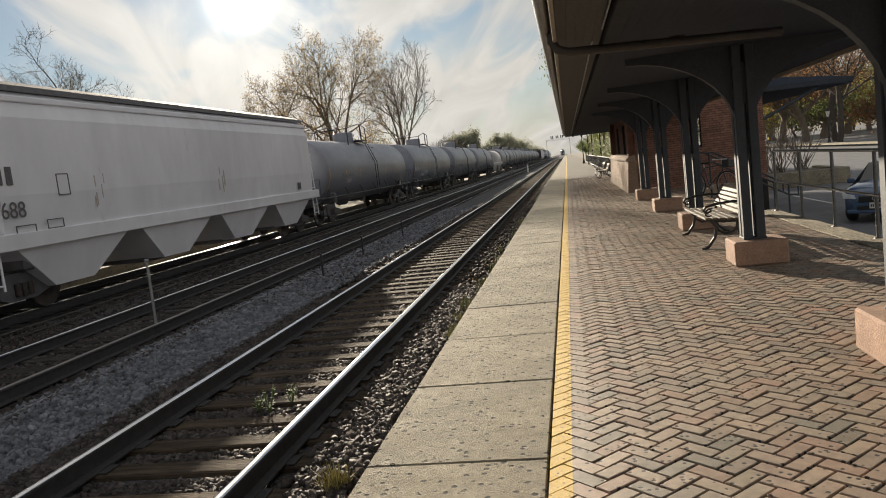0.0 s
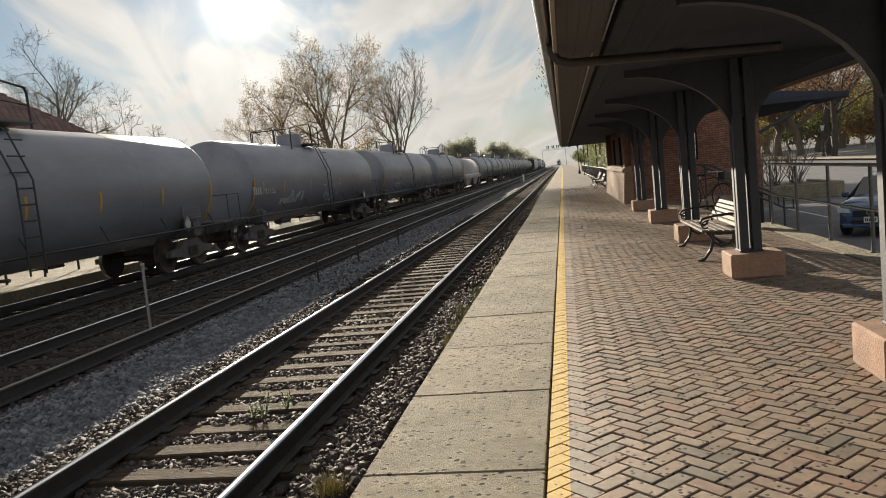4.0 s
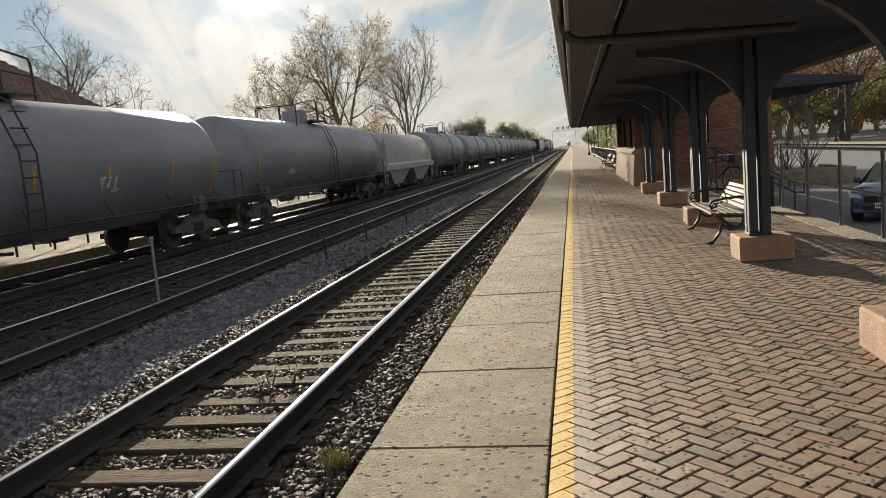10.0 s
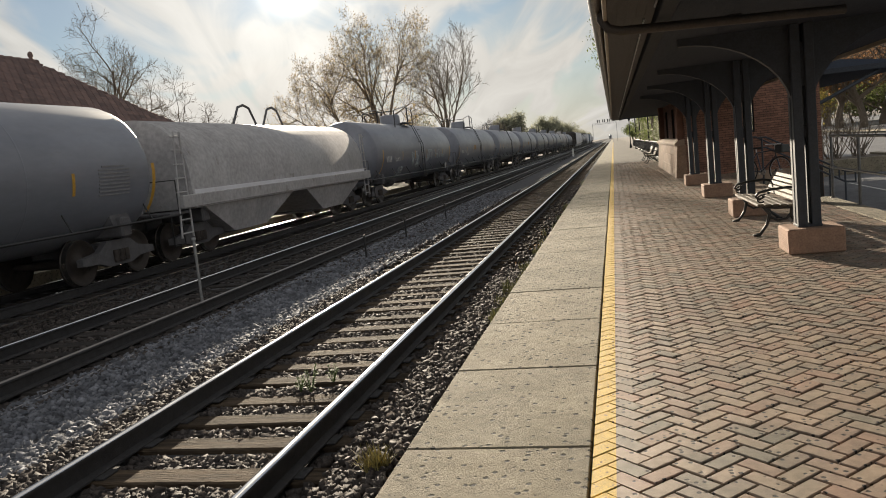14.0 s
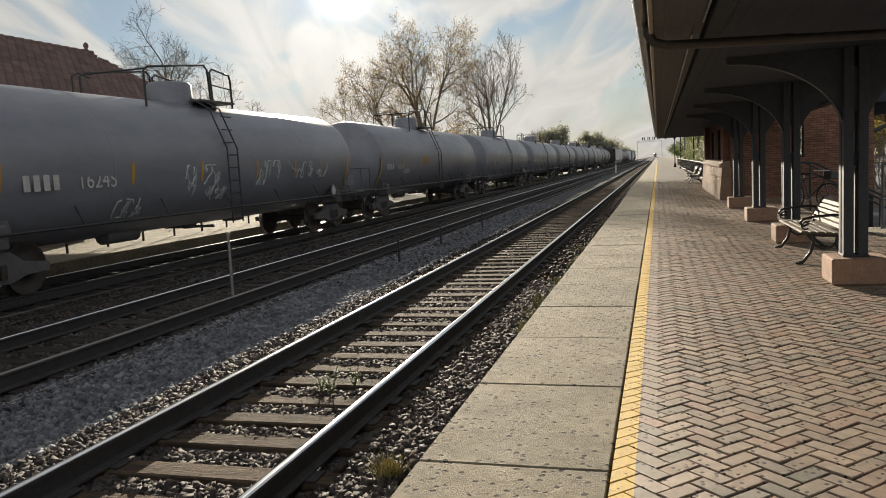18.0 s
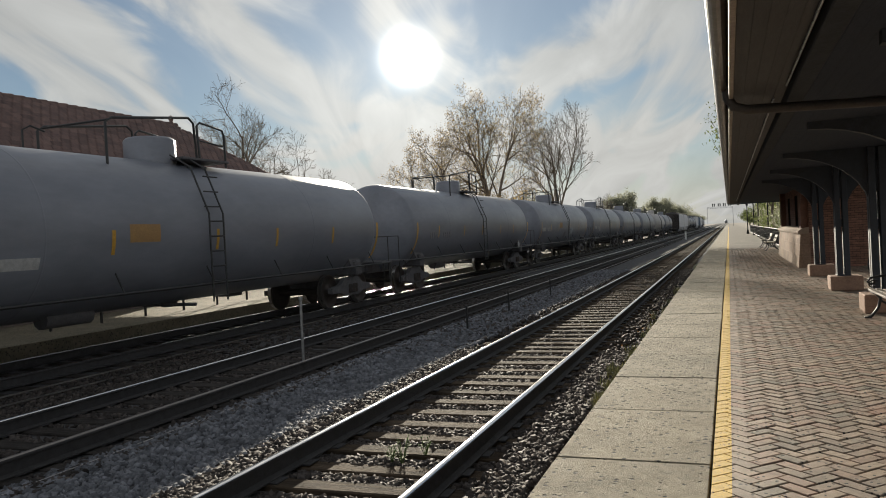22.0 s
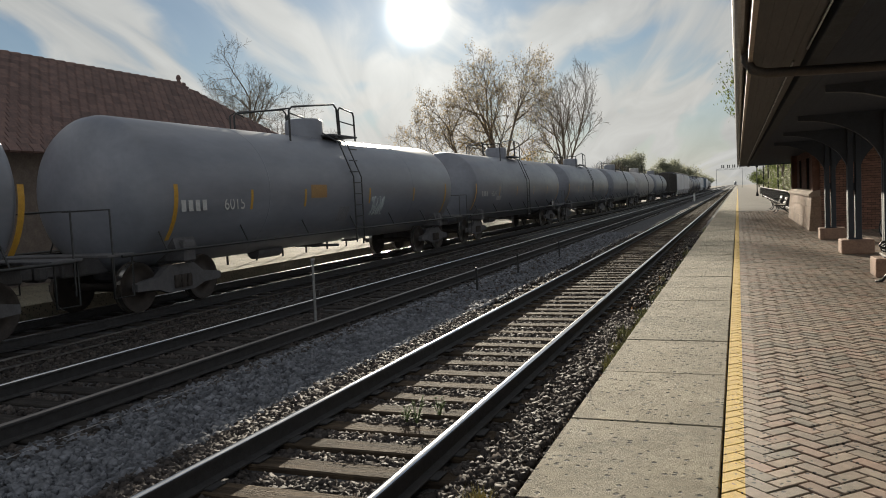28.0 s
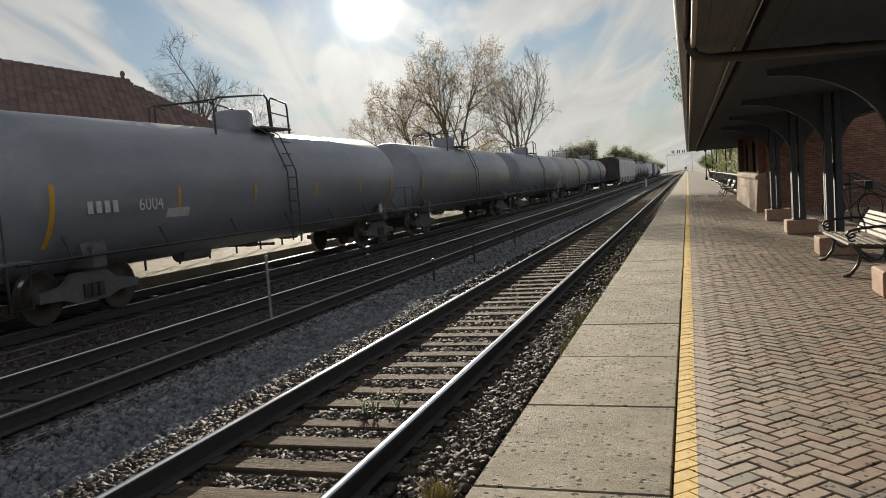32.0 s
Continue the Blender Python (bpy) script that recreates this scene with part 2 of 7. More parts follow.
YELLOW = mat("yellow_line_paint", (0.68, 0.46, 0.075), (0.56, 0.37, 0.07), 14.0, 0.7, bump=0.4, spots=(26, 0.60, 0.68, (0.26, 0.17, 0.10)), piece=0.08, pits=(34, 0.26, 0.15, (0.08, 0.05, 0.03)))
JOINT = mat("sand_joint", (0.035, 0.03, 0.027), None, 20, 0.95, bump=0.3)
STONE = mat("ballast_stone", (0.22, 0.23, 0.26), (0.11, 0.115, 0.13), 6.0, 0.82, bump=0.3, bscale=120, island=0.45, spec=0.3)
# brown near-track stone; round the middle track its dark tone paints in shade
STONE_DARK = mat("brown_stained_shaded_stone", (0.096, 0.083, 0.077), (0.043, 0.037, 0.035), 6.0, 0.78, bump=0.3, bscale=120, island=0.5, spec=0.22)
STONE_BED = mat("ballast_bed", (0.10, 0.098, 0.102), (0.045, 0.043, 0.044), 22, 0.95, bump=1.0, bscale=26)
TIE = mat("weathered_tie", (0.125, 0.094, 0.066), (0.042, 0.033, 0.026), 7, 0.9, spec=0.12, bump=1.0, bscale=30, stretch=(0.35, 3, 1), piece=0.25, spots=(8, 0.6, 0.7, (0.05, 0.042, 0.036)))
RAIL_SIDE = mat("rusty_rail", (0.046, 0.044, 0.046), (0.030, 0.028, 0.029), 12, 0.7, bump=0.3)
# darker copy of the tie: train shade put into the colour
TIE_DARK = mat("shade_dark_tie", (0.074, 0.067, 0.064), (0.034, 0.031, 0.030), 7, 0.9, spec=0.12, bump=1.0, bscale=30, stretch=(0.35, 3, 1), piece=0.25)
RAIL_RUST = mat("rusty_rail_head", (0.30, 0.27, 0.25), (0.20, 0.18, 0.165), 16, 0.42, metal=0.8, stretch=(1, 0.05, 1))
RAIL_TOP = mat("polished_rail", (0.86, 0.85, 0.84), (0.72, 0.71, 0.70), 16, 0.13, metal=1.0, stretch=(1, 0.05, 1))
RAIL_DULL = mat("dull_rail_head", (0.92, 0.92, 0.92), (0.84, 0.84, 0.84), 16, 0.16, metal=1.0, stretch=(1, 0.05, 1))
IRON = mat("black_iron", (0.025, 0.026, 0.027), None, 20, 0.45, bump=0.1)
# canopy paints lifted to blue-grey: haze in the base colour, offsetting warm bounce
GREEN_POST = mat("hazed_dark_green_paint", (0.046, 0.053, 0.066), (0.037, 0.043, 0.053), 9, 0.68, bump=0.1)
SOFFIT = mat("hazed_dark_boards", (0.052, 0.062, 0.086), (0.047, 0.056, 0.077), 5, 0.85, spec=0.15, stretch=(4, 0.4, 1), bump=0.2)
BEAM = mat("hazed_dark_beam_paint", (0.048, 0.053, 0.064), (0.040, 0.044, 0.053), 6, 0.8, spec=0.15, bump=0.15)
FASCIA = mat("tan_fascia_paint", (0.36, 0.30, 0.235), (0.28, 0.235, 0.19), 4, 0.6, bump=0.1)
GUTTER = mat("brown_gutter_metal", (0.16, 0.13, 0.11), (0.11, 0.09, 0.075), 6, 0.35, metal=0.6)
PEDESTAL = mat("red_stained_concrete", (0.42, 0.265, 0.185), (0.30, 0.19, 0.135), 6, 0.85, bump=0.4, bscale=70)
WALL_BRICK = mat("orange_wall_brick", (0.235, 0.122, 0.085), (0.17, 0.090, 0.066), 6, 0.85, bump=0.4, bscale=80, piece=0.2, island=0.2)
WALL_STONE = mat("buff_stone", (0.38, 0.28, 0.20), (0.30, 0.22, 0.16), 5, 0.85, bump=0.3)
ROOF_TILE = mat("red_clay_roof_tile", (0.165, 0.102, 0.090), (0.105, 0.070, 0.065), 5, 0.8, island=0.25, bump=0.3)
GLASS = mat("dark_window_glass", (0.03, 0.035, 0.04), None, 4, 0.06, spec=0.8)
ASPHALT = mat("asphalt", (0.165, 0.168, 0.182), (0.115, 0.117, 0.128), 0.6, 0.7, bump=0.5, bscale=120)
GRASS = mat("autumn_grass", (0.24, 0.24, 0.075), (0.13, 0.14, 0.05), 0.4, 0.95, bump=0.6)
SOIL = mat("dry_earth", (0.13, 0.105, 0.08), (0.08, 0.066, 0.052), 1.2, 0.95, bump=0.5, bscale=14)
DARK_BARK = mat("dark_street_bark", (0.085, 0.070, 0.058), (0.05, 0.042, 0.036), 8, 0.9, bump=0.6, stretch=(1, 1, 0.3))
BARK = mat("grey_bark", (0.22, 0.18, 0.14), (0.14, 0.115, 0.09), 8, 0.9, bump=0.6, stretch=(1, 1, 0.3))


def leaf_mat(name, c1, c2):
    """A thin leaf: part of the light passes through it."""
    m = mat(name, c1, c2, 1.5, 0.7, island=0.35)
    nt = m.node_tree
    b = nt.nodes["Principled BSDF"]
    tr, mix = nt.nodes.new("ShaderNodeBsdfTranslucent"), nt.nodes.new("ShaderNodeMixShader")
    mix.inputs[0].default_value = 0.5
    col = b.inputs["Base Color"].links[0].from_socket
    nt.links.new(col, tr.inputs[0])
    nt.links.new(b.outputs[0], mix.inputs[1])
    nt.links.new(tr.outputs[0], mix.inputs[2])
    nt.links.new(mix.outputs[0], nt.nodes["Material Output"].inputs[0])
    return m


LEAF_TAN = leaf_mat("tan_leaves", (0.44, 0.34, 0.18), (0.32, 0.24, 0.12))
LEAF_GREEN = leaf_mat("green_leaves", (0.17, 0.20, 0.07), (0.10, 0.125, 0.05))
LEAF_YELLOW = leaf_mat("yellow_leaves", (0.42, 0.33, 0.09), (0.25, 0.22, 0.07))
LEAF_RUST = leaf_mat("rust_leaves", (0.30, 0.16, 0.075), (0.19, 0.11, 0.06))
# pale grey-olive: the far trees' haze is put into the leaf colour
LEAF_OLIVE = leaf_mat("hazed_olive_leaves", (0.34, 0.35, 0.265), (0.25, 0.255, 0.195))


# ---- mesh building ----
class Mesh:
    """Collects vertices and faces; material slots by index."""

    def __init__(self):
        self.v, self.f, self.mi, self.sm = [], [], [], []

    def put(self, verts, faces, m=0, smooth=False):
        o = len(self.v)
        self.v.extend(verts)
        self.f.extend([tuple(i + o for i in f) for f in faces])
        self.mi.extend([m] * len(faces))
        self.sm.extend([smooth] * len(faces))
        return self

    def box(self, c, s, bevel=0.0, rot=None, m=0, turn=None):
        hx, hy, hz = s[0] / 2, s[1] / 2, s[2] / 2
        if bevel <= 0:
            pts = [(x * hx, y * hy, z * hz) for x in (-1, 1) for y in (-1, 1) for z in (-1, 1)]
            faces = [(0, 1, 3, 2), (4, 6, 7, 5), (0, 4, 5, 1), (2, 3, 7, 6), (0, 2, 6, 4), (1, 5, 7, 3)]
        else:
            pts, faces = bevel_box(hx, hy, hz, min(bevel, hx * 0.9, hy * 0.9, hz * 0.9))
        r = rot or (Euler([radians(a) for a in turn]).to_matrix() if turn else None)
        c = Vector(c)
        pts = [tuple((r @ Vector(p) if r else Vector(p)) + c) for p in pts]
        return self.put(pts, faces, m)

    def tube(self, path, radius, n=8, m=0, cap=True, smooth=True, closed=False):
        """A round bar along points; radius is one number or one for each point."""
        path = [Vector(p) for p in path]
        rs = radius if isinstance(radius, (list, tuple)) else [radius] * len(path)
        verts, faces = [], []
        ref = None
        k = len(path)
        for i, p in enumerate(path):
            a = path[i - 1] if (i > 0 or closed) else path[i]
            b = path[(i + 1) % k] if (i < k - 1 or closed) else path[i]
            d = (b - a).normalized()
            if ref is None:
                ref = Vector((0, 0, 1)) if abs(d.z) < 0.9 else Vector((1, 0, 0))
            u = d.cross(ref)
            u = u.normalized() if u.length > 1e-6 else d.orthogonal().normalized()
            w = u.cross(d).normalized()
            ref = w
            for j in range(n):
                t = 2 * math.pi * j / n
                verts.append(tuple(p + (u * math.cos(t) + w * math.sin(t)) * rs[i]))
        for i in range(k if closed else k - 1):
            i2 = (i + 1) % k
            for j in range(n):
                j2 = (j + 1) % n
                faces.append((i * n + j, i * n + j2, i2 * n + j2, i2 * n + j))
        self.put(verts, faces, m, smooth)
        if cap and not closed:
            self.put(verts[:n][::-1], [tuple(range(n))], m)
            self.put(verts[-n:], [tuple(range(n))], m)
        return self

    def sweep(self, outline, y0, y1, m=0, close=True):
        """A profile in x and z drawn along y."""
        n = len(outline)
        vs = [(x, y0, z) for x, z in outline] + [(x, y1, z) for x, z in outline]
        fs = [(i, (i + 1) % n, n + (i + 1) % n, n + i) for i in range(n)]
        if close:
            fs += [tuple(range(n))[::-1], tuple(range(n, 2 * n))]
        return self.put(vs, fs, m)

    def prism(self, outline, axis, a, b, m=0):
        """A flat outline given in the other two axes, made thick along axis from a to b."""
        n = len(outline)

        def at(p, v):
            return {"x": (v, p[0], p[1]), "y": (p[0], v, p[1]), "z": (p[0], p[1], v)}[axis]
        vs = [at(p, a) for p in outline] + [at(p, b) for p in outline]
        fs = [(i, (i + 1) % n, n + (i + 1) % n, n + i) for i in range(n)] + [tuple(range(n))[::-1], tuple(range(n, 2 * n))]
        return self.put(vs, fs, m)

    def lathe(self, profile, axis="z", centre=(0, 0, 0), n=20, m=0, smooth=True):
        """(radius, place) pairs turned round an axis."""
        vs, fs = [], []
        for r, h in profile:
            for j in range(n):
                t = 2 * math.pi * j / n
                a, b = r * math.cos(t), r * math.sin(t)
                p = {"x": (h, a, b), "y": (a, h, b), "z": (a, b, h)}[axis]
                vs.append(tuple(Vector(p) + Vector(centre)))
        for i in range(len(profile) - 1):
            for j in range(n):
                j2 = (j + 1) % n
                fs.append((i * n + j, i * n + j2, (i + 1) * n + j2, (i + 1) * n + j))
        return self.put(vs, fs, m, smooth)

    def data(self, name, mats, fix=True):
        me = bpy.data.meshes.new(name)
        me.from_pydata(self.v, [], self.f)
        for q in (mats if isinstance(mats, (list, tuple)) else [mats]):
            me.materials.append(q)
        me.polygons.foreach_set("material_index", self.mi)
        me.polygons.foreach_set("use_smooth", self.sm)
        if fix and len(self.f) < 60000:
            bm = bmesh.new()
            bm.from_mesh(me)
            bmesh.ops.recalc_face_normals(bm, faces=bm.faces)
            bm.to_mesh(me)
            bm.free()
        me.update()
        return me


def bevel_box(hx, hy, hz, b):
    idx, pts = {}, []
    for sx in (-1, 1):
        for sy in (-1, 1):
            for sz in (-1, 1):
                for a in range(3):
                    idx[sx, sy, sz, a] = len(pts)
                    k = [0 if a == i else b for i in range(3)]
                    pts.append((sx * (hx - k[0]), sy * (hy - k[1]), sz * (hz - k[2])))
    fs = []
    for a in range(3):
        o = [i for i in range(3) if i != a]
        for s in (-1, 1):
            ring = []
            for u, w in ((-1, -1), (1, -1), (1, 1), (-1, 1)):
                q = [0, 0, 0]
                q[a], q[o[0]], q[o[1]] = s, u, w
                ring.append(idx[(*q, a)])
            fs.append(tuple(ring))
        for u in (-1, 1):
            for w in (-1, 1):
                q1, q2 = [0, 0, 0], [0, 0, 0]
                q1[o[0]] = q2[o[0]] = u
                q1[o[1]] = q2[o[1]] = w
                q1[a], q2[a] = -1, 1
                fs.append((idx[(*q1, o[0])], idx[(*q2, o[0])], idx[(*q2, o[1])], idx[(*q1, o[1])]))
    for sx in (-1, 1):
        for sy in (-1, 1):
            for sz in (-1, 1):
                fs.append(tuple(idx[sx, sy, sz, a] for a in range(3)))
    out = []
    P = [Vector(p) for p in pts]
    for f in fs:
        n = (P[f[1]] - P[f[0]]).cross(P[f[2]] - P[f[0]])
        mid = sum((P[i] for i in f), Vector()) / len(f)
        out.append(f if n.dot(mid) > 0 else f[::-1])
    return pts, out


def part(name, mesh, material, parent=None, label="", at=None, fix=True):
    """Links a Mesh (or mesh data) as one object, under a thing or part."""
    ob = new(name, mesh.data(name, material, fix) if isinstance(mesh, Mesh) else mesh)
    if parent:
        ob.parent = parent
    if at is not None:
        ob.matrix_basis = at
    if label:
        ob["label"] = label
    return ob


def thing(name, label, category, m=None, group="", kind=""):
    ob = new(name)
    ob.empty_display_size = 0.2
    if m is not None:
        ob.matrix_basis = m
    return tagged(ob, label, category, group, kind)


def structure(name, mesh, material, label, category, fix=True):
    return tagged(part(name, mesh, material, fix=fix), label, category, kind="structure")


RNG = random.Random(7)

# ---- ground ----
NEAR_TRACK, MID_TRACK, FAR_TRACK, GAUGE = -2.95, -6.95, -11.2, 1.505
RAIL_Z = -0.20
g = Mesh()
g.put([(-900, -60, -0.78), (-1.15, -60, -0.78), (-1.15, 1500, -0.78), (-900, 1500, -0.78)], [(0, 1, 2, 3)])
g.put([(-1.15, -60, -1.32), (900, -60, -1.32), (900, 1500, -1.32), (-1.15, 1500, -1.32)], [(0, 1, 2, 3)])
g.put([(-1.15, -60, -0.78), (-1.15, -60, -1.32), (-1.15, 1500, -1.32), (-1.15, 1500, -0.78)], [(0, 1, 2, 3)])
structure("ground", g, SOIL, "dry brown earth under the tracks and beyond the platform", "ground")

# ballast bed: one sheet with shoulders and hollows between the tracks
b = Mesh()
xs = [-13.1, -12.75, -12.4, -9.9, -9.3, -8.9, -8.45, -5.6, -5.2, -4.75, -4.35, -1.5, -1.22]
zs = [-0.74, -0.5, -0.42, -0.42, -0.5, -0.5, -0.42, -0.42, -0.46, -0.46, -0.43, -0.43, -0.44]
ys = [-20 + i * 2.0 for i in range(60)] + [100 + 40 * i for i in range(25)]
vs = [(x, y, z) for y in ys for x, z in zip(xs, zs)]
n = len(xs)
b.put(vs, [(j * n + i, j * n + i + 1, (j + 1) * n + i + 1, (j + 1) * n + i) for j in range(len(ys) - 1) for i in range(n - 1)])
structure("ballast_bed", b, STONE_BED, "grey crushed-stone bed under three railway tracks", "ballast")


def rocks(count, area, z_at, size, seed, keep=lambda x, y: True, material=None):
    """Broken stones scattered over an area, as one mesh."""
    rs = np.random.RandomState(seed)
    base = np.array([(x, y, z) for x in (-1, 1) for y in (-1, 1) for z in (-1, 1)]) * 0.60
    quads = ((0, 1, 3, 2), (4, 6, 7, 5), (0, 4, 5, 1), (2, 3, 7, 6), (0, 2, 6, 4), (1, 5, 7, 3))
    tri = np.array([t for a, b_, c, d in quads for t in ((a, b_, c), (a, c, d))])
    V, F, o = [], [], 0
    for i in range(count):
        x, y = rs.uniform(area[0], area[1]), rs.uniform(area[2], area[3])
        if not keep(x, y):
            continue
        s = size * rs.uniform(0.55, 1.25)
        e = Euler(rs.uniform(0, 6.28, 3)).to_matrix()
        p = base * rs.uniform(0.55, 1.4, (8, 3)) * (s * rs.uniform(0.6, 1.3, 3))
        p = p @ np.array(e) + (x, y, z_at(x, y) + s * 0.2)
        V.append(p)
        F.append(tri + o)
        o += 8
    me = bpy.data.meshes.new("ballast_stones")
    V, F = np.concatenate(V), np.concatenate(F)
    me.vertices.add(len(V))
    me.vertices.foreach_set("co", V.ravel())
    me.loops.add(F.size)
    me.loops.foreach_set("vertex_index", F.ravel().astype(np.int32))
    me.polygons.add(len(F))
    me.polygons.foreach_set("loop_start", np.arange(0, F.size, 3, dtype=np.int32))
    me.materials.append(material or STONE)
    me.update()
    me.validate()
    return me


def bed_z(x, y):
    d = abs(x - NEAR_TRACK)
    return float(np.interp(x, xs, zs)) + (0.035 if 0.95 < d < 1.45 else 0.0)


TIE_STEP = 0.52


def between_ties(x, y):
    c = min((NEAR_TRACK, MID_TRACK, FAR_TRACK), key=lambda q: abs(q - x))
    if abs(x - c) > (1.02 if x > c else 0.92):
        return True
    k = (y + 0.05) / TIE_STEP
    return abs(k - round(k)) * TIE_STEP > 0.14 and all(abs(x - c - sgn * GAUGE / 2) > 0.07 for sgn in (-1, 1))


st = part("ballast_stones", rocks(40000, (-4.45, -1.22, 2.2, 12.0), bed_z, 0.037, 3, between_ties, STONE_DARK), None)
tagged(st, "loose brown-stained crushed stone between the near track's ties", "ballast", kind="stuff")
st = part("ballast_stones", rocks(15000, (-5.95, -4.35, 2.2, 14.0), bed_z, 0.040, 13), None)
tagged(st, "pale grey crushed stone heaped beside the near track", "ballast", kind="stuff")
st = part("ballast_stones", rocks(15000, (-9.9, -1.22, 12.0, 34.0), bed_z, 0.043, 4, between_ties, STONE_DARK), None)
tagged(st, "loose dark crushed stone lying between the tracks", "ballast", kind="stuff")
st = part("ballast_stones", rocks(9000, (-5.95, -4.4, 14.0, 36.0), bed_z, 0.044, 15), None)
tagged(st, "pale grey crushed stone heaped between the near and middle tracks", "ballast", kind="stuff")
# dark stone colour stands in for the train's shadow here
st = part("ballast_stones", rocks(12000, (-9.9, -5.6, 4.0, 12.0), bed_z, 0.040, 5, between_ties, STONE_DARK), None)
tagged(st, "loose crushed stone round the middle track, coloured dark for the train's shade", "ballast", kind="stuff")


# ---- tracks ----
def rail_mesh(y0, y1):
    q = Mesh()
    crown = [(0.0365, 0.155), (0.035, 0.161), (0.031, 0.1665), (0.025, 0.171), (0.017, 0.1745), (0.008, 0.1762)]
    prof = [(-0.07, 0), (0.07, 0), (0.07, 0.012), (0.012, 0.03), (0.012, 0.13), (0.036, 0.142)] + crown + [(-x, z) for x, z in crown[::-1]] + [(-0.036, 0.142), (-0.012, 0.13), (-0.012, 0.03), (-0.07, 0.012)]
    q.sweep(prof, y0, y1)
    for k in range(8, 15):
        q.mi[k] = 1
    return q


plate_data = Mesh().box((0, 0, 0), (0.28, 0.17, 0.016), 0.004).data("tie_plate", RAIL_SIDE)


def track(name, cx, top, top_near, tie_mat, label, n_ties):
    tr = thing(name, label, "railway track", pose(cx, 0, RAIL_Z), kind="structure")
    for sgn in (-1, 1):
        part("rail", rail_mesh(-25, 1400), [RAIL_SIDE, top if sgn < 0 else top_near], tr, "steel rail with a polished head and rusty sides", pose(sgn * GAUGE / 2, 0, -0.177), fix=False)
    tie_data = Mesh().box((0, 0, 0), (2.6, 0.225, 0.18), 0.012).data("tie", tie_mat)
    rest = Mesh()
    for i in range(-6, 560):
        y, dx, dz, a = i * TIE_STEP + RNG.uniform(-0.03, 0.03), RNG.uniform(-0.05, 0.05), RNG.uniform(-0.012, 0.004), RNG.uniform(-1.2, 1.2)
        if 3 <= i < 3 + n_ties:
            part("tie", tie_data, None, tr, at=pose(dx, y, -0.277 + dz, 0, 0, a))
            for sgn in (-1, 1):
                if i < 3 + n_ties * 0.4 and cx == NEAR_TRACK:
                    part("tie_plate", plate_data, None, tr, at=pose(sgn * GAUGE / 2, y, -0.179))
        else:
            rest.box((dx, y, -0.277 + dz), (2.6, 0.225, 0.18), turn=(0, 0, a))
    tagged(part("far_ties", rest, tie_mat, tr), kind="stuff")
    return tr


track("track_near", NEAR_TRACK, RAIL_TOP, RAIL_TOP, TIE, "near railway track with polished rails on weathered timber ties", 110)
track("track_middle", MID_TRACK, RAIL_DULL, RAIL_RUST, TIE_DARK, "middle railway track with rails on ties coloured dark for shade", 70)
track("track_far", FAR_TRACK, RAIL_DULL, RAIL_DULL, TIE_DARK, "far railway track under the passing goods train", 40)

# ---- platform ----
PLAT_X0, SLAB_X1, YEL_X1, BRICK_X1 = -1.20, -0.172, -0.046, 3.72
JOINT_Y, SLAB_L = 3.6, 1.452
pf = Mesh()
pf.box(((PLAT_X0 + 1.29), 230, -0.42), (2.5, 540, 0.60))
pf.box((3.03, 230, -0.72), (1.4, 540, 1.2))
platform = structure("platform", pf, JOINT, "low station platform with a concrete edge and brick paving", "platform")
slab_data = Mesh().box((0, 0, 0), (SLAB_X1 - PLAT_X0 - 0.006, SLAB_L - 0.014, 0.14), 0.008).data("concrete_slab", CONCRETE)
i = -8
while JOINT_Y + i * SLAB_L < 150:
    part("concrete_slab", slab_data, None, platform, at=pose((PLAT_X0 + SLAB_X1) / 2 + RNG.uniform(-0.003, 0.003), JOINT_Y + (i + 0.5) * SLAB_L, -0.07 + RNG.uniform(-0.003, 0.003)))
    i += 1


# herringbone paving at 45 degrees
BL, BW = 0.2022, 0.0948
PITCH = 0.106


def paver(l, w):
    return Mesh().box((0, 0, 0), (l, w, 0.06), 0.005)


def herringbone(x0, x1, y0, y1):
    """Centres and turns of a 2:1 herringbone at 45 degrees to the platform's edge."""
    out = []
    r = math.sqrt(0.5)
    span = int((max(x1 - x0, y1 - y0) * 2) / PITCH) + 8
    for i in range(-span, span):
        for j in range(-span, span):
            if (i - j) % 4 == 0:
                u, w, a = i + 1.0, j + 0.5, 0
            elif (i - j) % 4 == 3:
                u, w, a = i + 0.5, j + 0.0, 90
            else:
                continue
            if (i - j) % 4 == 3:
                w = j + 1.0
            X, Y = (u - w) * r * PITCH + x0, (u + w) * r * PITCH + y0
            if x0 - 0.02 < X < x1 and y0 < Y < y1:
                out.append((X, Y, a + 45))
    return out


def clip_poly(poly, x, keep_right):
    res = []
    for k in range(len(poly)):
        p, q = poly[k], poly[(k + 1) % len(poly)]
        a, c = (p[0] - x) * (1 if keep_right else -1), (q[0] - x) * (1 if keep_right else -1)
        if a >= 0:
            res.append(p)
        if a * c < 0:
            t = a / (a - c)
            res.append((x, p[1] + (q[1] - p[1]) * t))
    return res


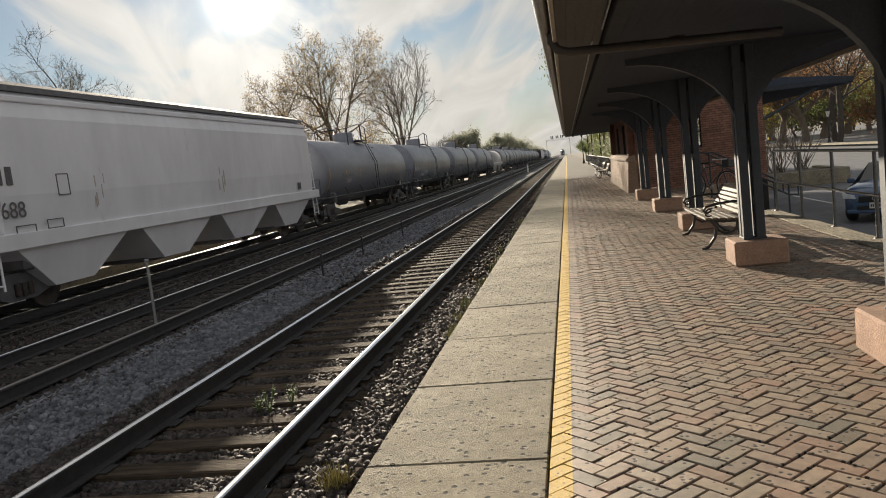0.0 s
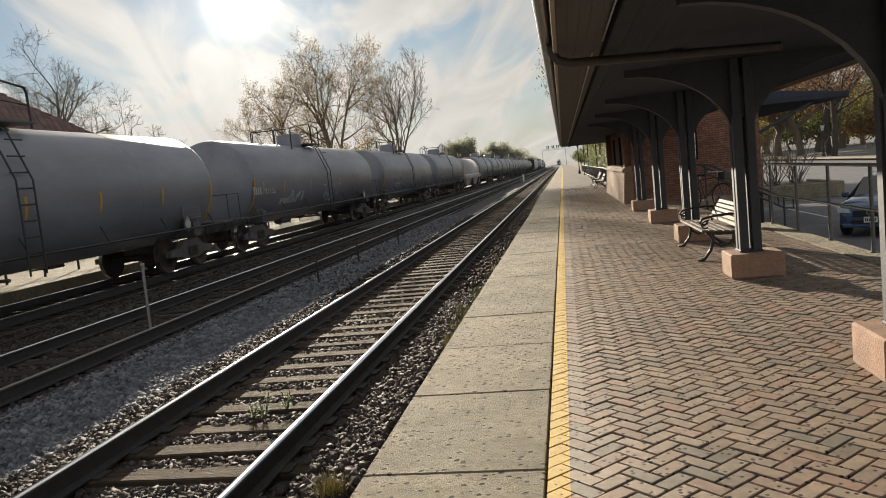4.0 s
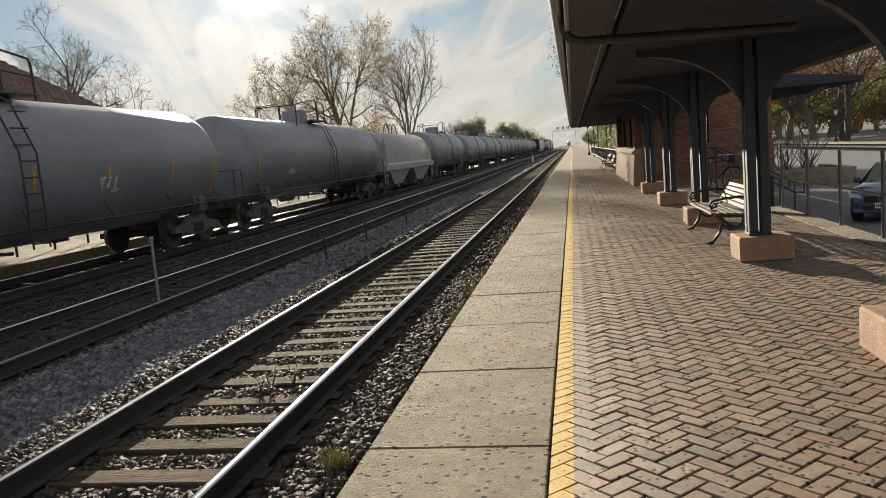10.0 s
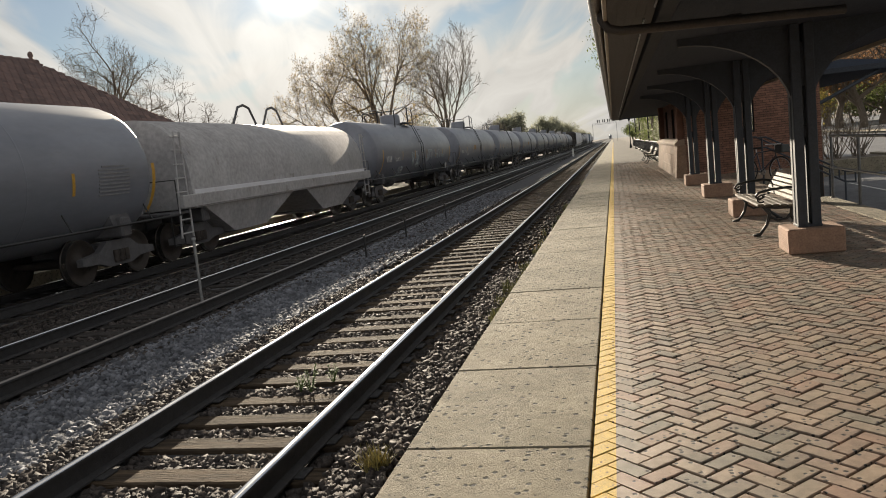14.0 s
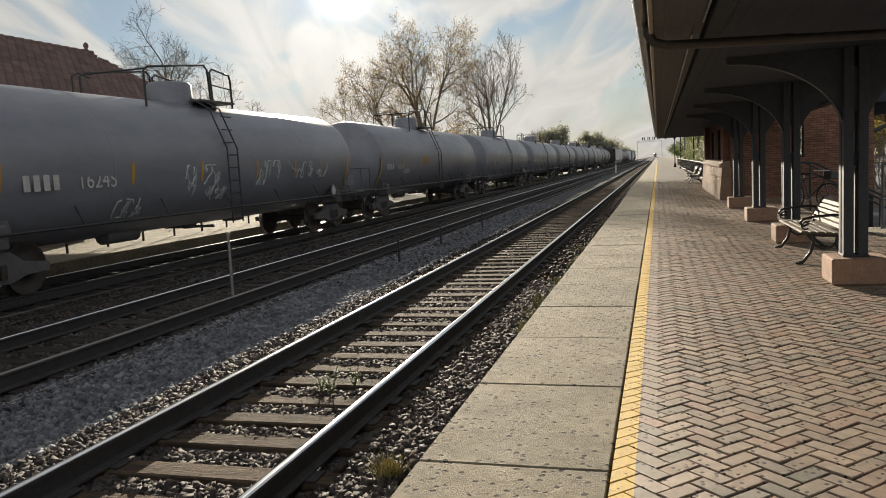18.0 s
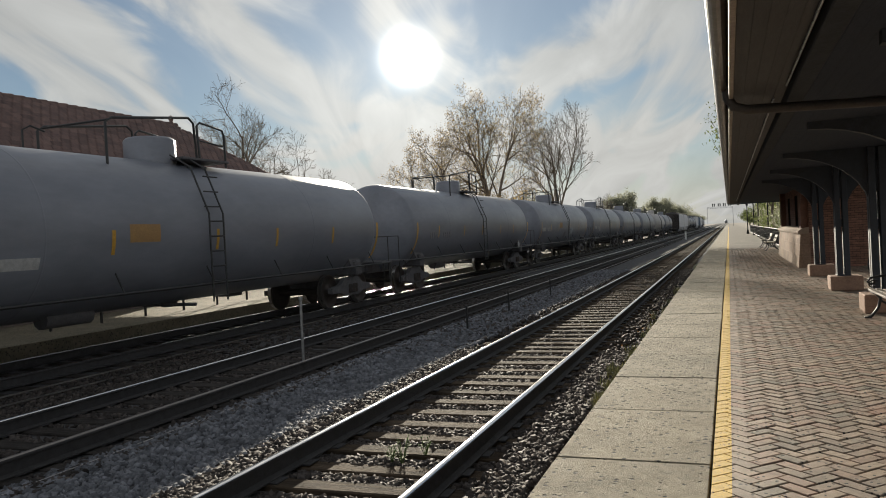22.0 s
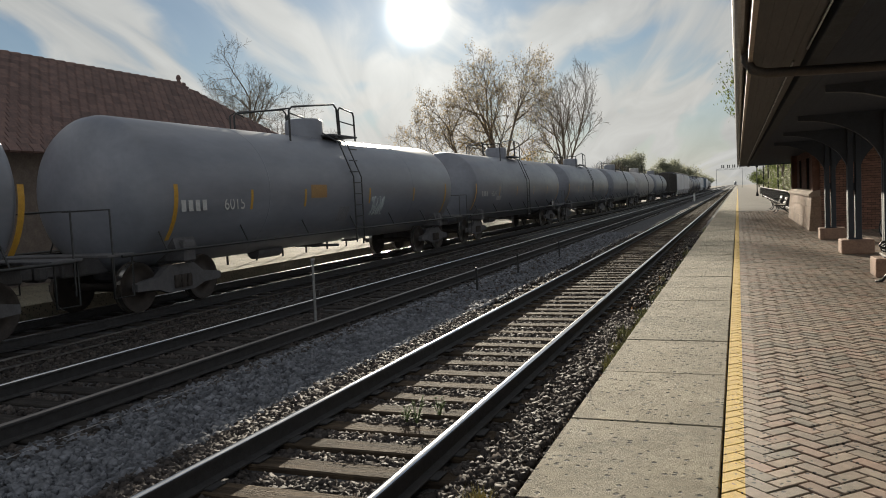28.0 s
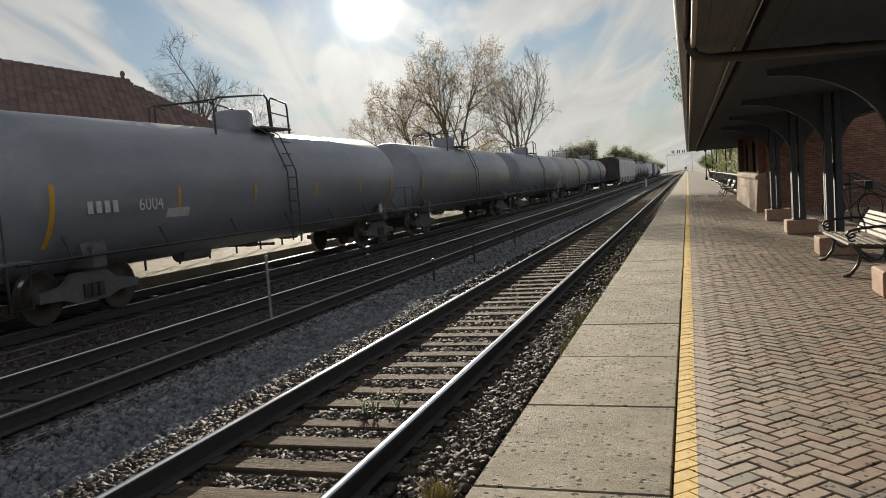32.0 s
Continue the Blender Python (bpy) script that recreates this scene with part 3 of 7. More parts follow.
paver_data = paver(BL, BW).data("paving_brick", BRICK_PAVE)
rest_near, rest_far, yellow = Mesh(), Mesh(), Mesh()
count = 0
for X, Y, a in herringbone(SLAB_X1, BRICK_X1, -4.5, 46.0):
    tx, ty, dz = RNG.gauss(0, 0.6), RNG.gauss(0, 0.6), RNG.uniform(-0.004, 0.002)
    ca, sa = math.cos(radians(a)), math.sin(radians(a))
    poly = [(X + ca * u * BL / 2 - sa * w * BW / 2, Y + sa * u * BL / 2 + ca * w * BW / 2) for u, w in ((-1, -1), (1, -1), (1, 1), (-1, 1))]
    low = min(p[0] for p in poly)
    if low < YEL_X1:
        for side, mesh in ((False, yellow), (True, rest_near)):
            piece = clip_poly(clip_poly(poly, YEL_X1, side), SLAB_X1 + 0.010, True)
            if len(piece) > 2:
                mesh.prism(piece, "z", -0.05, dz * 0.6)
        continue
    if 2.6 < Y < 5.4 and X < 2.6 and count < 300:
        part("paving_brick", paver_data, None, platform, at=pose(X, Y, -0.03 + dz, tx, ty, a))
        count += 1
    elif Y < 14:
        rest_near.box((X, Y, -0.03 + dz), (BL, BW, 0.06), 0.007, turn=(tx, ty, a))
    else:
        rest_far.box((X, Y, -0.03 + dz), (BL, BW, 0.06), turn=(tx, ty, a))
tagged(part("paving_bricks", rest_near, BRICK_REST, platform, fix=False), kind="stuff")
tagged(part("paving_bricks", rest_far, BRICK_REST, platform, fix=False), kind="stuff")
tagged(part("yellow_line", yellow, YELLOW, platform, "yellow painted line over the brick paving"), kind="stuff")
far_pave = Mesh().box((1.7, 273, -0.06), (3.6, 454, 0.13))
part("far_slab", Mesh().box(((PLAT_X0 + SLAB_X1) / 2, 325.5, -0.07), (SLAB_X1 - PLAT_X0 - 0.006, 349, 0.14)), CONCRETE, platform, "long concrete platform edge in the distance")
part("far_paving", far_pave, mat("worn_far_paving", (0.135, 0.120, 0.100), (0.095, 0.085, 0.072), 0.7, 0.9, bump=0.4, bscale=30, spec=0.2), platform, "plain concrete paving past the station")
part("far_yellow_line", Mesh().box(((SLAB_X1 + YEL_X1) / 2, 148, 0.004), (YEL_X1 - SLAB_X1, 204, 0.012)), YELLOW, platform, "worn yellow line on the concrete")

# ---- canopy ----
POST_X, POST_Y = 2.245, (0.65, 5.02, 9.45, 13.7, 17.95, 22.4)
EAVE_X, EAVE_X2, EAVE_Z, RIDGE_Z, CAN_Y0, CAN_Y1 = 0.07, 4.35, 2.60, 3.20, -6.0, 48.5
CEIL_Z = EAVE_Z + 0.06
canopy = thing("platform_canopy", "long dark timber platform canopy with tan fascia boards", "canopy")
mid_x = (EAVE_X + EAVE_X2) / 2
nb = 22
for side in (-1, 1):
    for k in range(nb):
        u0, u1 = k / nb, (k + 1) / nb - 0.0008
        e = EAVE_X + 0.06 if side < 0 else EAVE_X2 - 0.06
        xa, xb = e + (mid_x - e) * u0, e + (mid_x - e) * u1
        za = zb = CEIL_Z
        q = Mesh().prism([(xa, za), (xb, zb), (xb, zb + 0.025), (xa, za + 0.025)], "y", CAN_Y0, CAN_Y1)
        part("soffit_board", q, SOFFIT, canopy)
    q = Mesh()
    e = EAVE_X - 0.05 if side < 0 else EAVE_X2 + 0.05
    q.prism([(e, EAVE_Z + 0.12), (mid_x, RIDGE_Z + 0.14), (mid_x, RIDGE_Z + 0.20), (e, EAVE_Z + 0.19)], "y", CAN_Y0, CAN_Y1)
    part("roof_deck", q, ROOF_TILE, canopy, "tiled canopy roof")
    q = Mesh()
    x = EAVE_X if side < 0 else EAVE_X2
    q.box((x, (CAN_Y0 + CAN_Y1) / 2, EAVE_Z + 0.09), (0.035, CAN_Y1 - CAN_Y0, 0.18), 0.004)
    part("fascia", q, FASCIA, canopy, "tan painted fascia board")
    q = Mesh()
    s = side
    x = x + s * 0.02
    arc = [(x + s * 0.055 - s * 0.055 * math.cos(t), EAVE_Z + 0.13 - 0.06 * math.sin(t)) for t in [math.pi * k / 8 for k in range(9)]]
    inner = [(x + s * 0.055 - s * 0.048 * math.cos(t), EAVE_Z + 0.13 - 0.053 * math.sin(t)) for t in [math.pi * k / 8 for k in range(9)]]
    q.sweep(arc + inner[::-1], CAN_Y0, CAN_Y1)
    part("gutter", q, GUTTER, canopy, "half-round metal gutter")
q = Mesh()
q.prism([(EAVE_X, EAVE_Z), (EAVE_X2, EAVE_Z), (EAVE_X2, EAVE_Z + 0.14), (mid_x, RIDGE_Z + 0.13), (EAVE_X, EAVE_Z + 0.14)], "y", CAN_Y1, CAN_Y1 + 0.05)
part("end_board", q, SOFFIT, canopy, "dark gable board closing the canopy's far end")
EAVE_WOOD = mat("brown_eave_boards", (0.062, 0.058, 0.060), (0.050, 0.047, 0.049), 6, 0.7, stretch=(4, 0.4, 1), bump=0.2)
for k in range(5):
    x = EAVE_X + 0.06 + 0.08 * k
    part("eave_board", Mesh().box((x, (CAN_Y0 + CAN_Y1) / 2, EAVE_Z + 0.035), (0.0792, CAN_Y1 - CAN_Y0 - 0.1, 0.022), 0.0015), EAVE_WOOD, canopy, "brown eave board")
part("edge_beam", Mesh().box((EAVE_X + 0.50, (CAN_Y0 + CAN_Y1) / 2, EAVE_Z + 0.04), (0.13, CAN_Y1 - CAN_Y0 - 0.1, 0.15), 0.008), BEAM, canopy, "long brown edge beam")
PIPE = mat("silver_conduit", (0.34, 0.34, 0.34), (0.26, 0.26, 0.26), 14, 0.3, metal=1.0)
part("conduit", Mesh().tube([(EAVE_X + 0.40, CAN_Y0 + 0.2, EAVE_Z + 0.005), (EAVE_X + 0.40, 6.3, EAVE_Z + 0.005)], 0.009, 6), PIPE, canopy, "thin silver conduit")
part("conduit", Mesh().tube([(EAVE_X + 0.34, 6.9, EAVE_Z + 0.005), (EAVE_X + 0.34, 40.0, EAVE_Z + 0.005)], 0.009, 6), PIPE, canopy, "thin silver conduit")
dr = [(EAVE_X - 0.03, 6.68, EAVE_Z + 0.10), (EAVE_X - 0.03, 6.69, EAVE_Z + 0.02), (EAVE_X + 0.02, 6.70, EAVE_Z - 0.06), (EAVE_X + 0.12, 6.71, EAVE_Z - 0.095), (EAVE_X + 0.3, 6.72, EAVE_Z - 0.10), (EAVE_X + 2.05, 7.2, EAVE_Z - 0.11)]
part("drain_pipe", Mesh().tube(dr, 0.042, 10), mat("brown_drain_pipe", (0.075, 0.066, 0.060), (0.058, 0.050, 0.046), 8, 0.5, metal=0.2), canopy, "brown drain pipe bending in from the gutter")
part("lamp_fitting", Mesh().lathe([(0.0, 2.59), (0.07, 2.59), (0.10, 2.63), (0.10, 2.662)], "z", (1.3, 7.9, 0.0), 14), IRON, canopy, "small round ceiling lamp")

def bracket(axis, s, reach=1.25, drop=0.92):
    """A curved knee brace, quarter ellipse, from the post up to the beam."""
    q = Mesh()
    path = [(reach * (1 - math.cos(t)), drop * math.sin(t)) for t in [math.pi / 2 * k / 10 for k in range(11)]]
    prof = []
    for a, (u, w) in enumerate(path):
        prof.append((u, w))
    poly = [(0.10 + u, w) for u, w in prof] + [(0.10 + reach, drop + 0.08), (0.10, drop + 0.08)]
    if axis == "x":
        q.prism([(s * u, w) for u, w in poly], "y", -0.05, 0.05)
    else:
        q.prism([(s * u, w) for u, w in poly], "x", -0.05, 0.05)
    return q


def canopy_post():
    p = thing("canopy_post", "dark green timber canopy post on a red concrete block", "post", group="canopy posts")
    part("base_block", Mesh().box((0.03, 0, 0.15), (0.62, 0.58, 0.30), 0.018), PEDESTAL, p, "red-brown concrete base block")
    for sx in (-1, 1):
        for sy in (-1, 1):
            part("timber", Mesh().box((sx * 0.075, sy * 0.075, 1.48), (0.105, 0.105, 2.36), 0.008), GREEN_POST, p)
    part("collar", Mesh().box((0, 0, 1.42), (0.14, 0.14, 0.16), 0.008), GREEN_POST, p)
    part("collar", Mesh().box((0, 0, 2.2), (0.16, 0.16, 0.5), 0.008), GREEN_POST, p)
    part("foot_plate", Mesh().box((0, 0, 0.315), (0.27, 0.27, 0.03), 0.006), GREEN_POST, p)
    for axis, s in (("x", -1), ("x", 1)):
        part("bracket", bracket(axis, s), GREEN_POST, p, "curved timber bracket", pose(0, 0, 1.66))
    return p


p0 = canopy_post()
p0.matrix_basis = pose(POST_X, POST_Y[1], 0)
for y in POST_Y:
    if y != POST_Y[1]:
        copy_thing(p0, pose(POST_X, y, 0))

# ---- station building ----
BX0, BX1, BY0, BY1, BZ = 2.35, 6.52, 26.1, 36.5, 4.2
st_b = thing("station_building", "orange brick station building under the canopy", "building")


def brick_wall(x0, y0, x1, y1, z0, z1, thick, holes=(), name="wall"):
    """A wall of coursed brick between two ground points, with openings (u0, u1, z0, z1)."""
    length = math.hypot(x1 - x0, y1 - y0)
    a = math.atan2(y1 - y0, x1 - x0)
    core, bricks = Mesh(), Mesh()
    cuts = sorted({0.0, length, *[h[0] for h in holes], *[h[1] for h in holes]})
    for u0, u1 in zip(cuts, cuts[1:]):
        hs = [h for h in holes if h[0] < u1 - 1e-6 and h[1] > u0 + 1e-6]
        zz = z0
        for h in sorted(hs, key=lambda k: k[2]):
            if h[2] > zz:
                core.box(((u0 + u1) / 2, thick / 2, (zz + h[2]) / 2), (u1 - u0, thick, h[2] - zz))
            zz = h[3]
        if zz < z1:
            core.box(((u0 + u1) / 2, thick / 2, (zz + z1) / 2), (u1 - u0, thick, z1 - zz))
    h, l = 0.075, 0.215
    rows = int((z1 - z0) / h)
    for r in range(rows):
        u = -l / 2 if r % 2 else 0.0
        while u < length:
            zc = z0 + (r + 0.5) * h
            runs = [(max(u, 0) + 0.005, min(u + l, length) - 0.005)]
            for k in holes:
                if k[2] - 0.03 < zc < k[3] + 0.03:
                    runs = [q for a0, a1 in runs for q in ((a0, min(a1, k[0] - 0.004)), (max(a0, k[1] + 0.004), a1))]
            for a0, a1 in runs:
                if a1 - a0 > 0.02:
                    bricks.box(((a0 + a1) / 2, -0.001 - RNG.uniform(0, 0.003), zc), (a1 - a0, 0.02, h - 0.011))
            u += l
    M = pose(x0, y0, 0, 0, 0, math.degrees(a))
    w = part(name, core, JOINT, st_b, at=M)
    tagged(part("bricks", bricks, WALL_BRICK, w, "coursed orange brick", fix=False), kind="stuff")
    return w


WIN, WIN_B = (1.87, 2.19, 1.30, 2.32), (0.10, 0.68, 1.25, 2.7)
brick_wall(BX0, BY0, BX1, BY0, 0, BZ, 0.3, [WIN])
brick_wall(BX0, BY1, BX0, BY0, 0, BZ, 0.3, [(2.0, 3.2, 1.0, 2.4), (5.5, 6.7, 1.0, 2.4)])
brick_wall(BX1, BY0, BX1, BY1, -1.3, BZ, 0.3, [])
part("footing", Mesh().box(((BX0 + BX1) / 2, BY0 + 0.2, -0.66), (BX1 - BX0, 0.36, 1.3)), WALL_STONE, st_b, "stone footing")
brick_wall(BX1, BY1, BX0, BY1, 0, BZ, 0.3, [WIN_B])
for y in (BY0 + 0.45, BY1 - 0.45):
    q = Mesh().box((BX0 - 0.1, y, 1.95), (0.22, 0.66, 1.7), 0.01)
    part("pier", q, WALL_BRICK, st_b, "brick pier")
    part("pier_cap", Mesh().box((BX0 - 0.14, y, 2.84), (0.34, 0.8, 0.09), 0.012), WALL_STONE, st_b, "buff stone cap")
SANDSTONE = mat("tan_sandstone", (0.34, 0.225, 0.155), (0.26, 0.175, 0.12), 3, 0.85, bump=0.4, bscale=40, piece=0.12)
y, k = BY0 - 0.02, 0
while y < BY1:
    y1 = min(y + (0.62 if k % 2 else 0.86), BY1)
    for z0, z1, out in ((0.0, 0.36, 0.34), (0.365, 0.73, 0.31), (0.735, 1.08, 0.28)):
        part("base_stone", Mesh().prism([(BX0 - out, z0), (BX0 + 0.02, z0), (BX0 + 0.02, z1), (BX0 - out + 0.03, z1)], "y", y + 0.004, y1), SANDSTONE, st_b, "tan sandstone base block")
    part("sill_stone", Mesh().prism([(BX0 - 0.33, 1.085), (BX0, 1.085), (BX0, 1.28), (BX0 - 0.22, 1.24), (BX0 - 0.33, 1.15)], "y", y + 0.004, y1), WALL_STONE, st_b, "sloping buff stone ledge")
    y, k = y1, k + 1
CLEAR = bpy.data.materials.new("clear_window_glass")
CLEAR.use_nodes = True
pb = CLEAR.node_tree.nodes["Principled BSDF"]
pb.inputs["Transmission Weight"].default_value, pb.inputs["Roughness"].default_value, pb.inputs["Base Color"].default_value = 1.0, 0.02, (0.95, 0.96, 0.94, 1)
for u, z, w, h, y in ((BX0 + 2.03, 1.81, 0.32, 1.02, BY0 + 0.16), (BX1 - 0.39, 1.975, 0.58, 1.45, BY1 - 0.16)):
    win = part("window", Mesh().box((u, y, z), (w, 0.006, h)), CLEAR, st_b, "tall narrow window")
    f = Mesh()
    for dx in (-w / 2, w / 2):
        f.box((u + dx, y - 0.02, z), (0.045, 0.05, h), 0.004)
    for dz in (-h / 2, 0, h / 2):
        f.box((u, y - 0.02, z + dz), (w - 0.05, 0.05, 0.04), 0.004)
    part("window_frame", f, GREEN_POST, win)
q = Mesh().prism([(BX0 - 0.2, BZ), (BX1 + 0.5, BZ), (BX1 + 0.5, BZ + 0.12), ((BX0 + BX1) / 2, BZ + 2.2), (BX0 - 0.8, BZ + 0.1)], "y", BY0 - 0.9, BY1 + 0.9)
part("roof", q, ROOF_TILE, st_b, "red tiled roof with deep eaves")
q = Mesh().prism([(BX1 - 0.4, 2.85), (9.25, 2.78), (9.25, 2.98), (BX1 - 0.4, 3.35)], "y", BY0 - 0.2, BY1 + 0.9)
part("street_awning", q, SOFFIT, st_b, "dark awning over the street-side door")
part("awning_fascia", Mesh().box(((BX1 + 8.85) / 2, BY0 - 0.22, 2.90), (9.25 - BX1 + 0.4, 0.04, 0.16), 0.005), BEAM, st_b)
q = Mesh().tube([(BX1 + 0.0, BY0 + 0.02, 1.95), (8.3, BY0 + 0.02, 2.80)], 0.06, 6)
part("roof_strut", q, GREEN_POST, st_b, "sloping timber roof strut")


# ---- trees ----
def grow(seed, height, spread, levels=5, trunk=0.28, leaf=0, twig_min=0.007, lean=0.0, forks=(2, 4), bare_low=0.25):
    """Branches as tapered bars; returns the wood and the places where twigs end."""
    r = random.Random(seed)
    wood, tips = Mesh(), []

    def limb(p, d, length, rad, lev):
        pts, rs = [p], [rad]
        steps = 4 if lev < 3 else 3
        for s in range(steps):
            d = (d + Vector((r.gauss(0, 0.13), r.gauss(0, 0.13), r.gauss(0.05, 0.08)))).normalized()
            p = p + d * (length / steps)
            pts.append(p)
            rs.append(rad * (1 - 0.42 * (s + 1) / steps))
        wood.tube(pts, rs, 7 if lev == 0 else (5 if lev < 3 else 3), cap=False)
        if lev >= levels:
            tips.append((pts[-1], d))
            tips.append((pts[-2], d))
            return
        k = r.randint(*forks) + (2 if lev == 0 else 0)
        turn0 = r.uniform(0, 6.28)
        for i in range(k):
            t = 1.0 if i == 0 else r.uniform(bare_low if lev else 0.45, 0.98)
            j = min(int(t * steps), steps - 1)
            q = pts[j].lerp(pts[j + 1], t * steps - j)
            a = turn0 + i * 6.2832 / k + r.uniform(-0.5, 0.5)
            tilt = r.uniform(0.12, 0.35) if i == 0 else r.uniform(0.45, 0.95) * spread
            side = Vector((math.cos(a), math.sin(a), 0))
            nd = (d * math.cos(tilt) + side * math.sin(tilt) + Vector((0, 0, 0.12))).normalized()
            limb(q, nd, length * r.uniform(0.60, 0.82), max(rad * (0.62 if i == 0 else r.uniform(0.38, 0.55)), twig_min), lev + 1)
    limb(Vector((0, 0, 0)), Vector((lean, 0, 1)).normalized(), height * 0.30, trunk, 0)
    return wood, tips


def leaves(tips, seed, per, size, scatter):
    r = random.Random(seed)
    q = Mesh()
    for p, d in tips:
        for _ in range(per):
            c = p + Vector((r.gauss(0, scatter), r.gauss(0, scatter), r.gauss(0, scatter)))
            e = Euler((r.uniform(0, 6.28), r.uniform(0, 6.28), r.uniform(0, 6.28))).to_matrix()
            s = size * r.uniform(0.6, 1.3)
            q.put([tuple(c + e @ Vector(v)) for v in ((-s, 0, 0), (0, -s * 0.5, s * 0.12), (s, 0, 0), (0, s * 0.5, s * 0.12))], [(0, 1, 2, 3)])
    return q


def tree(name, label, x, y, z, height, seed, leaf_mat=None, per=1, size=0.12, scatter=0.3, width=None, **kw):
    t = thing(name, label, "tree", pose(x, y, z))
    wood, tips = grow(seed, height, **kw)
    zt = max(v[2] for v in wood.v)
    cx, cy = sum(p.x for p, _ in tips) / len(tips), sum(p.y for p, _ in tips) / len(tips)
    wood.v = [(v[0] - cx * v[2] / zt * 1.3, v[1] - cy * v[2] / zt * 1.3, v[2]) for v in wood.v]
    tips = [(Vector((p.x - cx * p.z / zt * 1.3, p.y - cy * p.z / zt * 1.3, p.z)), d) for p, d in tips]
    k = height / max(v[2] for v in wood.v)
    w = k
    if width:
        w = width / (max(v[0] for v in wood.v) - min(v[0] for v in wood.v))
    wood.v = [(v[0] * w, v[1] * w, v[2] * k) for v in wood.v]
    tips = [(Vector((p.x * w, p.y * w, p.z * k)), d) for p, d in tips]
    part("trunk", wood, BARK, t, "grey trunk and bare branches", fix=False)
    if leaf_mat:
        part("crown", leaves(tips, seed + 1, per, size, scatter), leaf_mat, t, fix=False)
    return t


def colonise(seed, stem, blobs, n, step=0.42, reach=5.0, clear=0.56):
    """Branches that grow towards points scattered in the crown's egg-shaped volumes."""
    r = np.random.default_rng(seed)
    vol = np.array([b[3] * b[4] * b[5] for b in blobs])
    which = r.choice(len(blobs), n, p=vol / vol.sum())
    d = r.normal(size=(n, 3))
    d /= np.linalg.norm(d, axis=1)[:, None]
    b = np.array(blobs)[which]
    goal = b[:, :3] + b[:, 3:] * d * (r.random(n) ** 0.42)[:, None]
    nodes, parent = [], []
    for a, c in zip(stem, stem[1:]):
        a, c = np.array(a, float), np.array(c, float)
        k = max(1, int(np.linalg.norm(c - a) / step))
        for i in range(k):
            nodes.append(a + (c - a) * i / k + r.normal(size=3) * 0.05 * (len(nodes) > 0))
            parent.append(len(nodes) - 2)
    pts = np.array(nodes)
    dist = np.linalg.norm(goal[:, None] - pts[None], axis=2)
    near, gap = dist.argmin(1), dist.min(1)
    for _ in range(120):
        use = gap < reach
        if not use.any():
            reach *= 1.5
            if reach > 60:
                break
            continue
        total = np.zeros((len(pts), 3))
        np.add.at(total, near[use], (goal[use] - pts[near[use]]) / gap[use][:, None])
        grow_at = np.unique(near[use])
        u = total[grow_at] + r.normal(size=(len(grow_at), 3)) * 0.35
        u /= np.linalg.norm(u, axis=1)[:, None] + 1e-9
        fresh = pts[grow_at] + u * step
        base = len(pts)
        pts = np.vstack([pts, fresh])
        parent += list(grow_at)
        dn = np.linalg.norm(goal[:, None] - fresh[None], axis=2)
        j = dn.argmin(1)
        m = dn[np.arange(len(goal)), j]
        closer = m < gap
        near[closer], gap[closer] = base + j[closer], m[closer]
        stay = gap > clear
        goal, near, gap = goal[stay], near[stay], gap[stay]
        if len(goal) < 4 or len(pts) > 9000:
            break
    return pts, parent


def crown_tree(name, label, x, y, z, stem, blobs, n, seed, step=0.42, tip=0.017, leaf=None, per=1, size=0.1, scatter=0.25, twigs=2, bark=None):
    t = thing(name, label, "tree", pose(x, y, z))
    pts, parent = colonise(seed, stem, blobs, n, step)
    r = random.Random(seed)
    kids = [[] for _ in pts]
    for i, p in enumerate(parent):
        if p >= 0:
            kids[p].append(i)
    rad = [0.0] * len(pts)
    for i in range(len(pts) - 1, -1, -1):
        rad[i] = max(tip, sum(rad[k] ** 2.05 for k in kids[i]) ** (1 / 2.05)) if kids[i] else tip
    wood, tips = Mesh(), []
    starts = [(0, None)]
    while starts:
        i, root = starts.pop()
        path, rs = ([pts[root]], [rad[i]]) if root is not None else ([], [])
        while True:
            path.append(pts[i])
            rs.append(rad[i])
            if not kids[i]:
                break
            order = sorted(kids[i], key=lambda k: -rad[k])
            starts += [(k, i) for k in order[1:]]
            i = order[0]
        if len(path) > 1:
            wood.tube([tuple(p) for p in path], rs, 8 if rs[0] > 0.12 else (5 if rs[0] > 0.04 else 3), cap=False)
    for i, p in enumerate(pts):
        if rad[i] > tip * 2.6 or parent[i] < 0:
            continue
        d = Vector(p - pts[parent[i]]).normalized()
        c = Vector(p)
        for _ in range(twigs if not kids[i] else (1 if r.random() < 0.5 else 0)):
            e = (d + Vector((r.gauss(0, 0.55), r.gauss(0, 0.55), r.gauss(0.2, 0.4)))).normalized()
            a = c + e * r.uniform(0.25, 0.5)
            e = (e + Vector((r.gauss(0, 0.3), r.gauss(0, 0.3), r.gauss(0.15, 0.3)))).normalized()
            b = a + e * r.uniform(0.25, 0.5)
            wood.tube([tuple(c), tuple(a), tuple(b)], [tip * 0.9, tip * 0.75, tip * 0.5], 3, cap=False)
            tips += [(a, e), (b, e)]
        tips.append((c, d))
    part("trunk", wood, bark or BARK, t, "grey trunk and bare branches", fix=False)
    if leaf:
        part("crown", leaves(tips, seed + 1, per, size, scatter), leaf, t, "thin scatter of leaves", fix=False)
    return t


